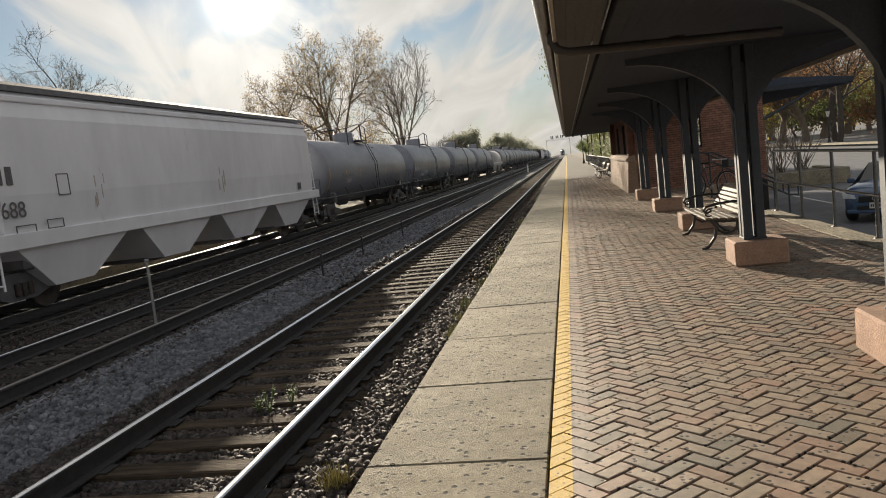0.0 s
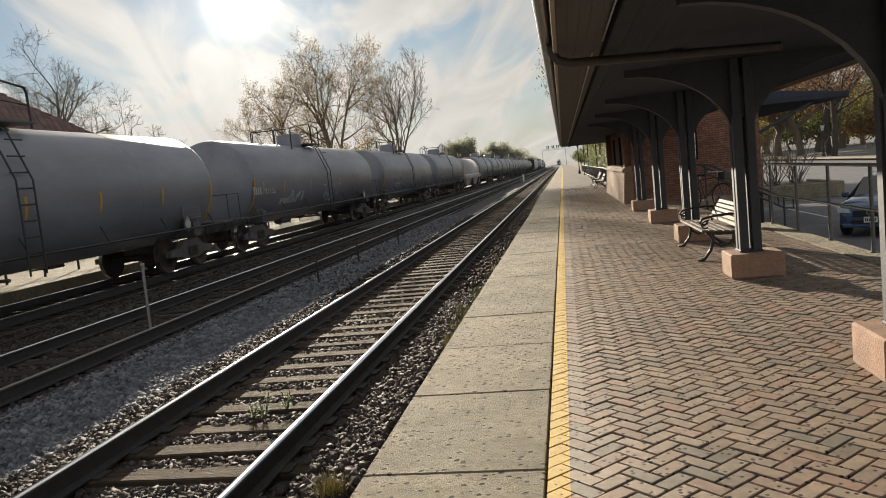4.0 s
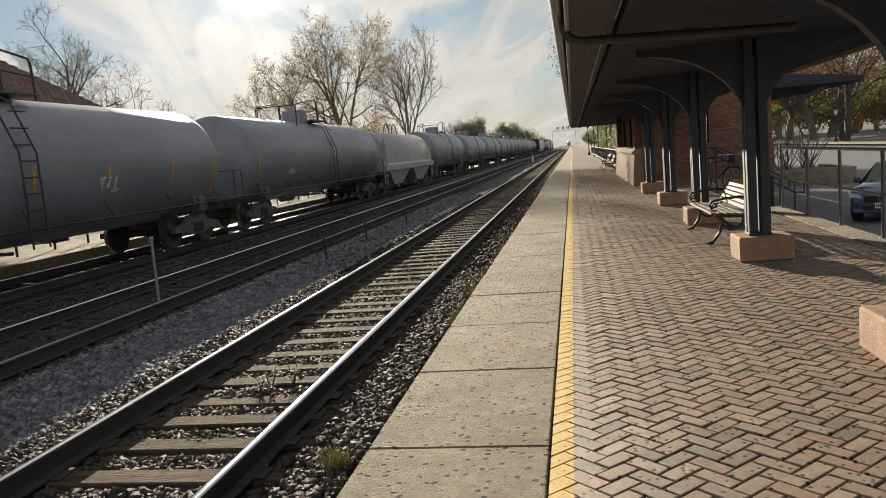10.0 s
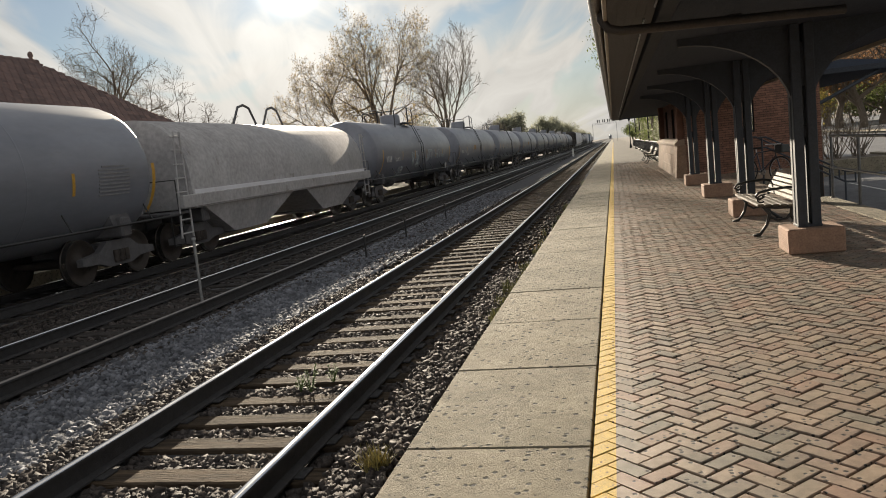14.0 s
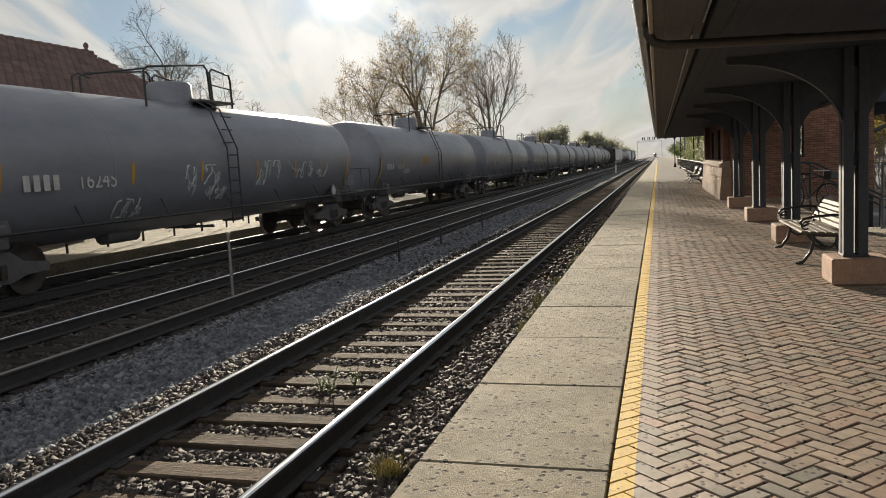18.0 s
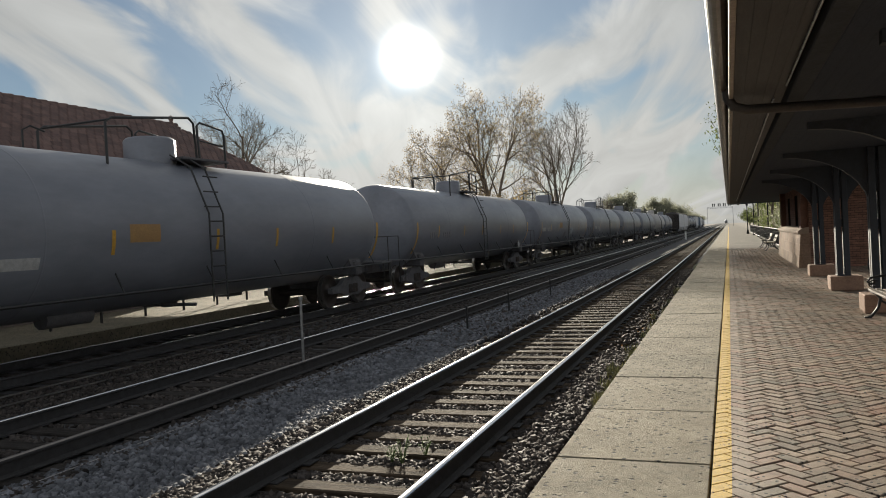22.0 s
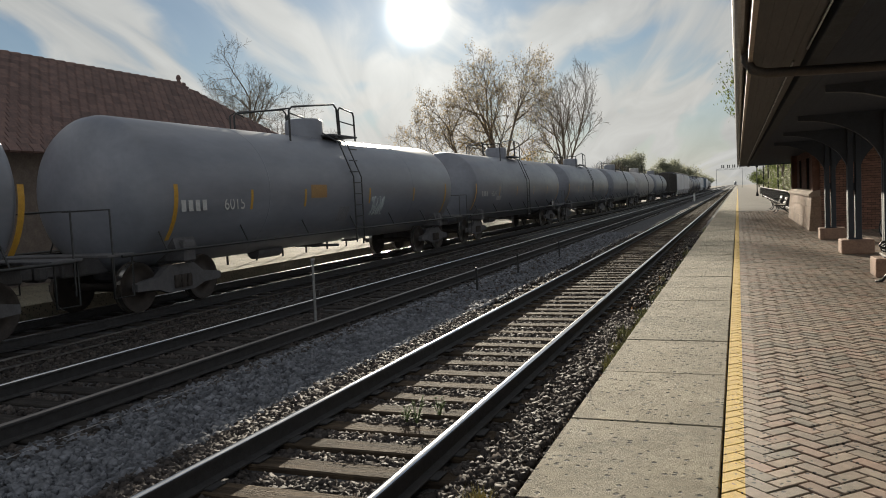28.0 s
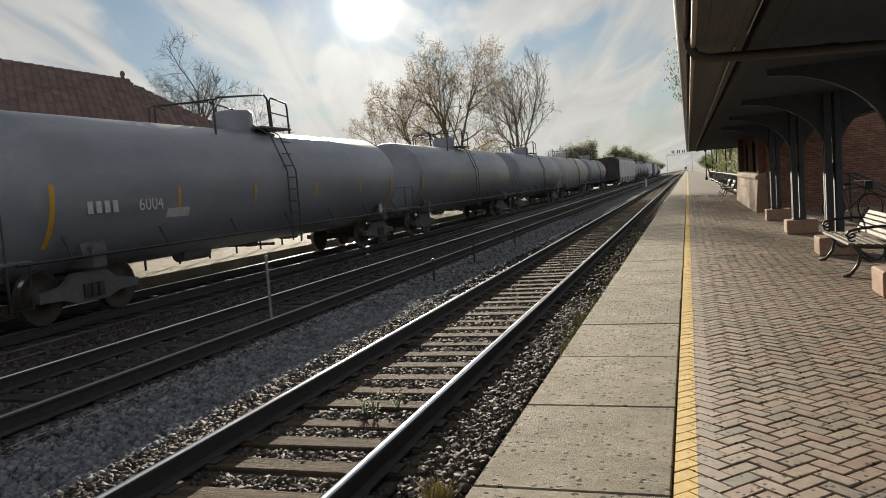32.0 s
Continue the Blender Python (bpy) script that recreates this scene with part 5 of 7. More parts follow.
def hopper_car(y0, length, paint, seed, spin, label, height=4.35, outlets=3, rounded=False):
    car = thing("hopper_car", label, "hopper car", pose(FAR_TRACK, y0, RAIL_Z), group="goods train")
    half = length / 2
    e = half - 1.0
    W = 1.52
    q = Mesh()
    if rounded:
        arch = [(W * math.cos(t), 1.55 + (height - 1.55) * max(0, math.sin(t)) ** 0.72) for t in [math.pi * k / 20 for k in range(21)]]
        q.prism([(-W, 1.2)] + [(W, 1.2)] + arch, "y", -e, e)
        q.sm = [i > 1 for i in range(len(q.sm) - 2)] + [False, False]
    else:
        q.prism([(-W, 1.45), (W, 1.45), (W + 0.06, 2.2), (W + 0.06, height - 0.75), (W - 0.05, height - 0.42), (1.0, height), (-1.0, height), (-W + 0.05, height - 0.42), (-W - 0.06, height - 0.75), (-W - 0.06, 2.2)], "y", -e, e)
    body = part("body", q, paint, car, "smooth pale curved-side hopper body")
    for s in (-1, 1):
        q = Mesh().box((s * (W + 0.02), 0, 1.38), (0.12, 2 * half - 0.9, 0.30), 0.015)
        part("side_sill", q, paint, car)
        q = Mesh().box((s * (W - 0.06), 0, height - 0.40), (0.14, 2 * e + 0.1, 0.12), 0.02)
        if not rounded:
            part("roof_eave", q, paint, body)
    for k in range(outlets):
        yc = -e + (k + 0.5) * 2 * e / outlets
        w = e / outlets
        q = Mesh()
        top, bot = w * 0.98, w * 0.30
        vs = []
        for z, hw, hx in ((1.42, top, W), (0.42, bot, 1.28)):
            vs += [(-hx, yc - hw, z), (hx, yc - hw, z), (hx, yc + hw, z), (-hx, yc + hw, z)]
        q.put(vs, [(0, 1, 5, 4), (1, 2, 6, 5), (2, 3, 7, 6), (3, 0, 4, 7), (4, 5, 6, 7), (0, 3, 2, 1)])
        part("discharge_hopper", q, paint, car, "sloping discharge hopper")
        part("outlet_gate", Mesh().box((0, yc, 0.40), (1.7, 2 * bot + 0.1, 0.12), 0.02), FRAME_MAT, car)
    part("centre_sill", Mesh().box((0, 0, 0.95), (0.4, 2 * half - 0.8, 0.36), 0.03), FRAME_MAT, car)
    q = Mesh().box((0, 0, height + 0.13), (0.75, 2 * e, 0.03), 0.004)
    for k in range(12):
        q.box((0, -e + 0.3 + k * (2 * e - 0.6) / 11, height + 0.06), (0.6, 0.05, 0.14))
    if not rounded:
        part("running_board", q, FRAME_MAT, car, "roof walkway")
        part("roof_edge", Mesh().prism([(-1.36, height - 0.22), (1.36, height - 0.22), (1.30, height - 0.10), (0.9, height + 0.05), (-0.9, height + 0.05), (-1.30, height - 0.10)], "y", -e - 0.35, e + 0.35), FRAME_MAT, body, "dark roof sheet past the body's ends")
    for k in range(0 if rounded else 6):
        yc = -e + 0.9 + k * (2 * e - 1.8) / 5
        part("hatch", Mesh().lathe([(0, height + 0.16), (0.32, height + 0.12), (0.36, height - 0.05)], "z", (0.72, yc, -0.12), 14), paint, body, "round roof hatch")
    for s in (-1, 1):
        for sx in (-1, 1):
            q = Mesh()
            for off in (0.12, 0.60):
                q.tube([(sx * 1.45, s * (e + off), 0.55), (sx * 1.45, s * (e + off * (0.6 if off > 0.3 else 1)), 3.0)], 0.026, 5)
            for j in range(8):
                z = 0.65 + j * 0.32
                q.tube([(sx * 1.45, s * (e + 0.12), z), (sx * 1.45, s * (e + 0.55), z)], 0.020, 5)
            part("end_ladder", q, paint, car, "end ladder")
        part("end_slope", Mesh().prism([(s * e, 1.5), (s * (e + 0.02), 3.2), (s * (e + 0.75), 1.18), (s * (e + 0.75), 1.10), (s * e, 1.10)], "x", -0.12, 0.12), paint, car)
        part("end_platform", Mesh().box((0, s * (half - 0.5), 1.14), (2.9, 0.9, 0.06), 0.01), FRAME_MAT, car)
        part("bolster", Mesh().box((0, s * (half - 1.75), 1.0), (2.7, 0.32, 0.36), 0.04), FRAME_MAT, car)
    truck(car, -half + 1.75, spin)
    truck(car, half - 1.75, spin)
    couplers(car, half)
    MOVERS.append((car, y0))
    return car


def box_wagon(y0, length, paint, spin, label, height=3.9):
    car = thing("gondola_car", label, "goods wagon", pose(FAR_TRACK, y0, RAIL_Z), group="goods train")
    half = length / 2
    e = half - 0.6
    part("body", Mesh().box((0, 0, (1.0 + height) / 2), (3.0, 2 * e, height - 1.0), 0.03), paint, car, "plain ribbed wagon body")
    for k in range(13):
        yc = -e + 0.1 + k * (2 * e - 0.2) / 12
        for s in (-1, 1):
            part("rib", Mesh().box((s * 1.53, yc, (1.1 + height) / 2), (0.09, 0.12, height - 1.1), 0.01), paint, car)
    part("centre_sill", Mesh().box((0, 0, 0.9), (0.4, 2 * half - 0.6, 0.3), 0.03), FRAME_MAT, car)
    truck(car, -half + 1.8, spin)
    truck(car, half - 1.8, spin)
    couplers(car, half)
    MOVERS.append((car, y0))
    return car


L1 = 18.15
pale = hopper_car(28.5 - 9.1, 18.2, HOPPER_GREY, 1, True, "pale grey covered hopper car with sloping discharge chutes", 4.35, 4)
hopper_car(28.5 - 27.4, 18.2, HOPPER_GREY, 2, True, "pale grey covered hopper car ahead of the tank cars", 4.35, 4)
TANKS = {}
STRIPS = {"a1": [-7.6, -6.85, -4.95, -2.05, 1.85, 5.2], "b0": [-6.6, -3.46, -1.13, 1.3, 3.4, 5.1, 7.1], "b3": [-7.0, -4.65, -2.5, 0.9, 4.0, 6.8], "b4": [-7.6, -4.4, -1.6, 1.5, 4.4, 7.0]}
for k, yc in enumerate((37.6, 55.75, 73.9, 91.8)):
    TANKS["a%d" % k] = tank_car(yc, L1, TANK_BLACK_HAZED, 30 + k, True, "black tank car greyed for haze, with amber reflector strips and white lettering", strips=STRIPS.get("a%d" % k))
white = hopper_car(107.2, 14.6, TANK_GREY, 3, True, "short grey covered hopper car with a rounded top and pale band", 3.42, 2, True)
for k in range(6):
    TANKS["b%d" % k] = tank_car(123.1 + 17.8 * k, 17.8, TANK_BLACK_HAZED, 50 + k, k < 5, "black tank car greyed for haze, sprayed with white graffiti" if k == 0 else "black tank car greyed for haze, with amber reflector strips", strips=STRIPS.get("b%d" % k))
yc = 123.1 + 17.8 * 6
kinds = ["t", "g", "t", "d", "h", "h", "g", "t", "t", "h", "b", "h", "t", "t"]
for k, kind in enumerate(kinds):
    if kind == "t":
        tank_car(yc, 17.8, TANK_BLACK_HAZED, 70 + k, False, "black tank car greyed for haze in the distance", False)
    elif kind == "g":
        tank_car(yc, 17.8, TANK_GREY, 70 + k, False, "grey tank car in the distance", False)
    elif kind == "d":
        box_wagon(yc, 17.8, BOX_DARK, False, "dark brown box wagon in the distance")
    elif kind == "b":
        box_wagon(yc, 17.8, BLUE_GREY, False, "blue-grey box wagon in the distance")
    else:
        hopper_car(yc, 17.8, HOPPER_GREY, 90 + k, False, "pale hopper car in the distance", 4.3, 3)
    yc += 17.8


def on_side(y, z, x=None):
    """The pose of writing on the flank that faces the platform."""
    return pose(side_x(z + 0.12) + 0.012 if x is None else x, y, z, 90, 0, 90)


# lettering and graffiti on the cars
DARK_MARK = mat("dark_lettering", (0.09, 0.085, 0.085), (0.14, 0.13, 0.13), 14, 0.7, coord="Object")
text_mesh("number", "688", 0.30, DARK_MARK, pale, on_side(-7.85, 1.80, 1.592), "dark painted number")
bars(pale, 1.59, -7.95, 2.55, 0.5, 0.34, 2, DARK_MARK, 3)
for y, z, w, h in ((-6.4, 2.35, 0.34, 0.4), (-7.6, 1.35 + 0.2, 0.5, 0.2), (-6.8, 1.62, 0.45, 0.16), (6.6, 1.75, 0.26, 0.24)):
    q = Mesh()
    for a, c, u, v in ((0, h / 2, w, 0.02), (0, -h / 2, w, 0.02), (-w / 2, 0, 0.02, h), (w / 2, 0, 0.02, h)):
        q.box((1.585, y + a, z + c), (0.012, u, v))
    part("data_panel", q, DARK_MARK, pale, "outlined data panel")
q = Mesh().box((1.585, 6.6, 1.75), (0.012, 0.22, 0.2))
part("placard", q, FRAME_MAT, pale, "dark square placard")
for y, h in ((-5.2, 0.4), (0.4, 0.5)):
    RUST = mat("rust_streak", (0.50, 0.42, 0.38), (0.56, 0.50, 0.47), 6, 0.8, coord="Object")
    q = Mesh()
    for k in range(5):
        q.box((1.584, y + RNG.uniform(-0.3, 0.3), 2.2 + RNG.uniform(-0.4, 0.3)), (0.006, RNG.uniform(0.015, 0.05), h * RNG.uniform(0.4, 1)))
    tagged(part("rust_streaks", q, RUST, pale, "brown rust streaks"), kind="stuff")
text_mesh("number", "81132", 0.27, WHITE_MARK, TANKS["a1"], on_side(-6.30, 1.79), "white painted number")
bars(TANKS["a1"], 1.465, -7.4, 1.92, 0.7, 0.27, 4, WHITE_MARK, 5)
text_mesh("number", "16245", 0.29, WHITE_MARK, TANKS["b0"], on_side(-4.42, 1.76), "white painted number")
bars(TANKS["b0"], 1.465, -5.75, 1.89, 0.85, 0.28, 4, WHITE_MARK, 6)
for key, num, seed in (("b1", "6077", 8), ("b4", "6004", 9), ("b3", "6015", 10)):
    text_mesh("number", num, 0.25, WHITE_MARK, TANKS[key], on_side(-5.25, 1.80), "faded white number")
    bars(TANKS[key], 1.465, -6.5, 1.92, 0.8, 0.24, 4, WHITE_MARK, seed)
FADED = mat("faded_lettering", (0.25, 0.25, 0.265), (0.18, 0.18, 0.195), 14, 0.7, coord="Object")
for k in range(7):
    part("lettering", Mesh().box((1.40, 6.35, 1.68 - 0.05 * k), (0.01, 1.0, 0.022)), FADED, TANKS["a0"], "faded lines of small lettering")
    part("lettering", Mesh().box((1.40, 7.35, 1.68 - 0.05 * k), (0.01, 0.8, 0.022)), FADED, TANKS["b0"], "faded lines of small lettering")
for y in (-5.4, -4.3):
    bars(TANKS["a0"], 1.468, y, 2.00, 0.8, 0.2, 4, FADED, 11)
for y in (-4.9, -3.5):
    bars(TANKS["a2"], 1.46, y, 1.88, 0.85, 0.26, 4, FADED, 12)
for y in (-5.3, -4.1):
    bars(TANKS["a3"], 1.46, y, 1.88, 0.8, 0.24, 4, FADED, 13)
for y in (-5.6, -4.3):
    bars(TANKS["b2"], 1.46, y, 1.88, 0.85, 0.25, 4, FADED, 14)
scrawl(TANKS["b0"], -1.07, 1.80, 1.5, 0.65, 4, "looping white graffiti")
scrawl(TANKS["b0"], -0.35, 1.50, 0.8, 0.30, 5, "white graffiti tag")
scrawl(TANKS["b0"], 1.9, 1.9, 1.2, 0.6, 6, "white graffiti tag")
scrawl(TANKS["b0"], 4.3, 1.94, 1.6, 0.45, 7, "white graffiti tag")
scrawl(TANKS["b0"], -3.3, 1.32, 0.9, 0.35, 8, "white graffiti tag")
scrawl(TANKS["a1"], -3.6, 1.6, 1.4, 0.4, 9, "faded white graffiti tag")
scrawl(TANKS["b3"], 1.5, 1.70, 0.8, 0.5, 10, "faded white graffiti tag")
scrawl(TANKS["a1"], 0.65, 1.58, 2.2, 0.65, 17, "pale outlined graffiti letters")
scrawl(TANKS["a2"], -3.9, 1.47, 1.2, 0.28, 18, "white graffiti tag")
scrawl(TANKS["a2"], 2.5, 1.80, 0.6, 0.30, 19, "faded white graffiti tag")
for k in range(9):
    part("lettering", Mesh().box((side_x(2.30 - 0.07 * k) + 0.008, 6.4, 2.30 - 0.07 * k), (0.012, 0.95 if k else 0.7, 0.03)), FADED, TANKS["a3"], "faded lines of small lettering")
FADED_AMBER = mat("faded_amber_paint", (0.40, 0.24, 0.09), (0.32, 0.19, 0.08), 9, 0.6, coord="Object")
for key in ("b1", "b3"):
    on_tank(TANKS[key], "amber_panel", -2.25, -1.50, 1.98, 2.30, FADED_AMBER, "faded amber warning panel")
on_tank(TANKS["b3"], "faded_panel", -0.75, -0.2, 1.34, 1.72, FADED, "faded pale painted panel")
on_tank(TANKS["a1"], "data_panel", -5.2, -4.4, 1.38, 1.58, WHITE_MARK, "white data panel")
# pale lower band, number and roof gear of the short hopper
q = Mesh().box((1.545, 0, 1.42), (0.03, 12.5, 0.42), 0.004)
part("pale_band", q, HOPPER_GREY, white, "pale painted band")
bars(white, 1.566, -2.4, 1.42, 1.5, 0.22, 9, DARK_MARK, 21)
for y in (-0.9, 1.6, 3.6):
    part("reflector", Mesh().box((1.566, y, 1.45), (0.006, 0.35, 0.12)), AMBER, white, "amber reflective strip")
for y in (-0.6, 1.4):
    q = Mesh()
    for s in (-1, 1):
        q.tube([(0.2, y - 0.8 * s, 3.35), (0.2, y - 0.36 * s, 3.92), (0.2, y, 4.0)], 0.04, 6)
    part("loading_arch", q, FRAME_MAT, white, "arched roof pipe")

# white warning placards at the tank cars' ends
for key in ("a0", "a1", "b0", "b2", "b4"):
    q = Mesh().prism([(6.25, 1.02), (6.42, 1.23), (6.25, 1.44), (6.08, 1.23)], "x", 1.30, 1.315)
    part("placard_holder", Mesh().box((1.295, 6.25, 1.23), (0.02, 0.36, 0.36), 0.004), FRAME_MAT, TANKS[key])
    part("placard", q, WHITE_MARK, TANKS[key], "white diamond warning placard")

# ---- beside the tracks ----
POLE_GREY = mat("grey_painted_steel", (0.30, 0.30, 0.30), (0.22, 0.22, 0.22), 12, 0.5, metal=0.3)
WHITE_PAINT = mat("white_paint", (0.75, 0.75, 0.73), (0.62, 0.62, 0.60), 9, 0.6)
DEAD_GRASS = mat("dry_grass", (0.42, 0.34, 0.13), (0.26, 0.24, 0.09), 9, 0.8, island=0.3)
WEED = mat("green_weed", (0.13, 0.19, 0.05), (0.09, 0.13, 0.04), 9, 0.8, island=0.3)
WOOD_SLAT = mat("pale_weathered_slat", (0.14, 0.112, 0.08), (0.098, 0.078, 0.056), 9, 0.7, bump=0.3, stretch=(3, 0.4, 3), piece=0.08)
GALV = mat("galvanised_pipe", (0.16, 0.16, 0.16), (0.11, 0.11, 0.11), 14, 0.42, metal=0.5)
STREET_Z = -1.30


def marker_pole():
    t = thing("marker_pole", "thin grey steel marker pole standing in the ballast", "pole", pose(-6.25, 9.95, -0.45))
    part("pole", Mesh().tube([(0, 0, 0), (0.01, 0, 1.2)], 0.022, 8), POLE_GREY, t)
    part("cap", Mesh().lathe([(0, 1.225), (0.03, 1.22), (0.032, 1.17), (0.022, 1.165)], "z", (0.01, 0, 0), 10), POLE_GREY, t)


marker_pole()
for x, y in ((-5.3, 15.0), (-5.4, 18.6), (-5.3, 23.0)):
    t = thing("track_stake", "short dark stake in the ballast beside the track", "stake", pose(x, y, -0.47), group="track stakes")
    part("stake", Mesh().box((0, 0, 0.27), (0.04, 0.04, 0.54), 0.006), IRON, t)
    part("stake_cap", Mesh().box((0, 0, 0.55), (0.05, 0.05, 0.02), 0.004), IRON, t)
t = thing("distance_post", "white painted post beside the tracks", "post", pose(-5.4, 104, -0.5))
part("post", Mesh().box((0, 0, 0.55), (0.22, 0.12, 1.1), 0.02), WHITE_PAINT, t)
part("cap", Mesh().prism([(-0.12, 1.1), (0.12, 1.1), (0, 1.18)], "y", -0.07, 0.07), WHITE_PAINT, t)
STRIP = mat("worn_steel_strip", (0.50, 0.48, 0.47), (0.24, 0.22, 0.21), 3, 0.32, metal=1.0, stretch=(1, 0.3, 1))
for x, z in ((-5.80, -0.405), (-9.45, -0.43), (-9.72, -0.36)):
    q = Mesh().sweep([(-0.010, 0), (0.010, 0), (0.008, 0.022), (0.0, 0.025), (-0.008, 0.022)], -10, 140)
    q.mi[2] = q.mi[1] = q.mi[3] = 1
    ob = part("loose_rail", q, [RAIL_SIDE, STRIP], at=pose(x, 0, z), fix=False)
    tagged(ob, "spare steel strip lying along the ballast between tracks", "steel strip")


def tuft(n, h, spread, seed, width=0.006):
    r = random.Random(seed)
    q = Mesh()
    for _ in range(n):
        a, l = r.uniform(0, 6.28), h * r.uniform(0.5, 1.1)
        lean = r.uniform(0.1, 0.9) * spread
        bx, by = r.gauss(0, spread * 0.25), r.gauss(0, spread * 0.25)
        d = Vector((math.cos(a), math.sin(a), 0))
        s = d.cross(Vector((0, 0, 1))) * width
        p0, p1, p2 = Vector((bx, by, 0)), Vector((bx, by, l * 0.6)) + d * lean * 0.4, Vector((bx, by, l)) + d * lean
        q.put([tuple(p0 - s), tuple(p0 + s), tuple(p1 + s * 0.7), tuple(p1 - s * 0.7), tuple(p2)], [(0, 1, 2, 3), (3, 2, 4)])
    return q


def weed(n, h, seed):
    r = random.Random(seed)
    q = Mesh()
    for _ in range(n):
        a = r.uniform(0, 6.28)
        top = Vector((math.cos(a) * h * 0.3, math.sin(a) * h * 0.3, h * r.uniform(0.7, 1.1)))
        q.tube([(0, 0, 0), tuple(top * 0.5 + Vector((0, 0, 0.02))), tuple(top)], 0.003, 4)
        for k in range(9):
            u = r.uniform(0.25, 1.0)
            p = top * u
            b = r.uniform(0, 6.28)
            l = r.uniform(0.015, 0.035)
            d = Vector((math.cos(b), math.sin(b), r.uniform(-0.2, 0.5)))
            s = d.cross(Vector((0, 0, 1))).normalized() * l * 0.25
            q.put([tuple(p), tuple(p + d * l * 0.5 + s), tuple(p + d * l), tuple(p + d * l * 0.5 - s)], [(0, 1, 2, 3)])
    return q


tagged(part("grass_tuft", tuft(170, 0.20, 0.16, 5), DEAD_GRASS, at=pose(-1.62, 4.22, -0.44), fix=False), "tuft of yellowing grass in the ballast by the platform", "grass", kind="stuff")
for x, y, h, s in ((-2.78, 5.9, 0.26, 1), (-2.66, 6.15, 0.20, 2), (-2.9, 5.95, 0.16, 3)):
    tagged(part("weed", weed(9, h, s), WEED, at=pose(x, y, -0.42), fix=False), "small green weed growing between the ties", "weed", kind="stuff")
q = Mesh()
r_ = random.Random(9)
for k in range(190):
    y = r_.choice([r_.uniform(8.0, 13), r_.uniform(8.5, 10.5), r_.uniform(10, 22), r_.uniform(16, 40)])
    x = -1.35 + r_.gauss(0, 0.1)
    w_ = tuft(22, r_.uniform(0.08, 0.26), 0.13, 100 + k)
    q.put([(v[0] + x, v[1] + y, v[2] - 0.44) for v in w_.v], w_.f)
tagged(part("edge_grass", q, mat("mixed_verge_grass", (0.34, 0.31, 0.14), (0.19, 0.21, 0.09), 5, 0.85, island=0.4), fix=False), "sparse dry grass along the platform's edge", "grass", kind="stuff")
q = Mesh()
for k in range(260):
    x, y = r_.uniform(-1.75, -1.22), r_.uniform(3, 22)
    e = Euler((r_.uniform(-0.6, 0.6), r_.uniform(-0.6, 0.6), r_.uniform(0, 6))).to_matrix()
    s = r_.uniform(0.015, 0.035)
    q.put([tuple(Vector((x, y, -0.385)) + e @ Vector(v)) for v in ((-s, 0, 0), (0, -s * .6, .005), (s, 0, 0.01), (0, s * .6, .005))], [(0, 1, 2, 3)])
tagged(part("fallen_leaves", q, LEAF_RUST, fix=False), "brown fallen leaves beside the track", "leaves", kind="stuff")

# ---- bench ----


def bench():
    t = thing("park_bench", "park bench with pale wooden slats and black cast-iron scroll ends", "bench")
    L = 2.0
    for k in range(5):
        u = k / 4
        part("seat_slat", Mesh().box((-0.02 + u * 0.40, 0, 0.435 - 0.03 * u), (0.082, L, 0.032), 0.006), WOOD_SLAT, t)
    for k in range(5):
        u = k / 4
        part("back_slat", Mesh().box((0.43 + u * 0.11, 0, 0.485 + u * 0.26), (0.028, L, 0.056), 0.006, turn=(0, 22, 0)), WOOD_SLAT, t)
    for s in (-1, 1):
        y = s * (L / 2 - 0.06)
        end = part("bench_end", Mesh().tube([(0.0, y, 0.41), (0.2, y, 0.385), (0.42, y, 0.38), (0.49, y, 0.55), (0.58, y, 0.80)], [0.022, 0.026, 0.03, 0.024, 0.018], 8), IRON, t, "black cast-iron bench end")
        part("front_leg", Mesh().tube([(0.02, y, 0.42), (0.10, y, 0.30), (0.06, y, 0.15), (-0.03, y, 0.03), (-0.08, y, 0.012)], [0.03, 0.026, 0.022, 0.022, 0.028], 8), IRON, end)
        part("back_leg", Mesh().tube([(0.40, y, 0.40), (0.38, y, 0.26), (0.46, y, 0.12), (0.58, y, 0.02)], [0.03, 0.026, 0.022, 0.026], 8), IRON, end)
        part("brace", Mesh().tube([(0.08, y, 0.28), (0.2, y, 0.2), (0.32, y, 0.22), (0.40, y, 0.32)], 0.018, 8), IRON, end)
        arm = [(0.52, y, 0.63), (0.36, y, 0.655), (0.12, y, 0.64), (-0.03, y, 0.61), (-0.07, y, 0.555), (-0.02, y, 0.515), (0.035, y, 0.545), (0.01, y, 0.575)]
        part("armrest", Mesh().tube(arm, 0.019, 8), IRON, end, "curled iron armrest")
        scroll = [(0.02 + (0.11 - 0.012 * k) * math.cos(1.2 + k * 0.55), y, 0.50 + (0.085 - 0.009 * k) * math.sin(1.2 + k * 0.55)) for k in range(9)]
        part("scroll", Mesh().tube(scroll, 0.012, 6), IRON, end)
        for u in (-0.08, 0.58):
            part("foot", Mesh().box((u, y, 0.012), (0.1, 0.06, 0.024), 0.006), IRON, end)
    return t


bench().matrix_basis = pose(2.0, 11.9, 0.0)

# ---- kerb, railing, stairs on the street side ----
cop = Mesh()
cop.box((3.91, 5.0, -0.65), (0.38, 21.4, 1.31), 0.012)
structure("platform_kerb", cop, CONCRETE, "pale concrete kerb along the platform's street side", "kerb")
cop = Mesh().box((3.91, 36.4, -0.65), (0.38, 25.6, 1.31), 0.012)
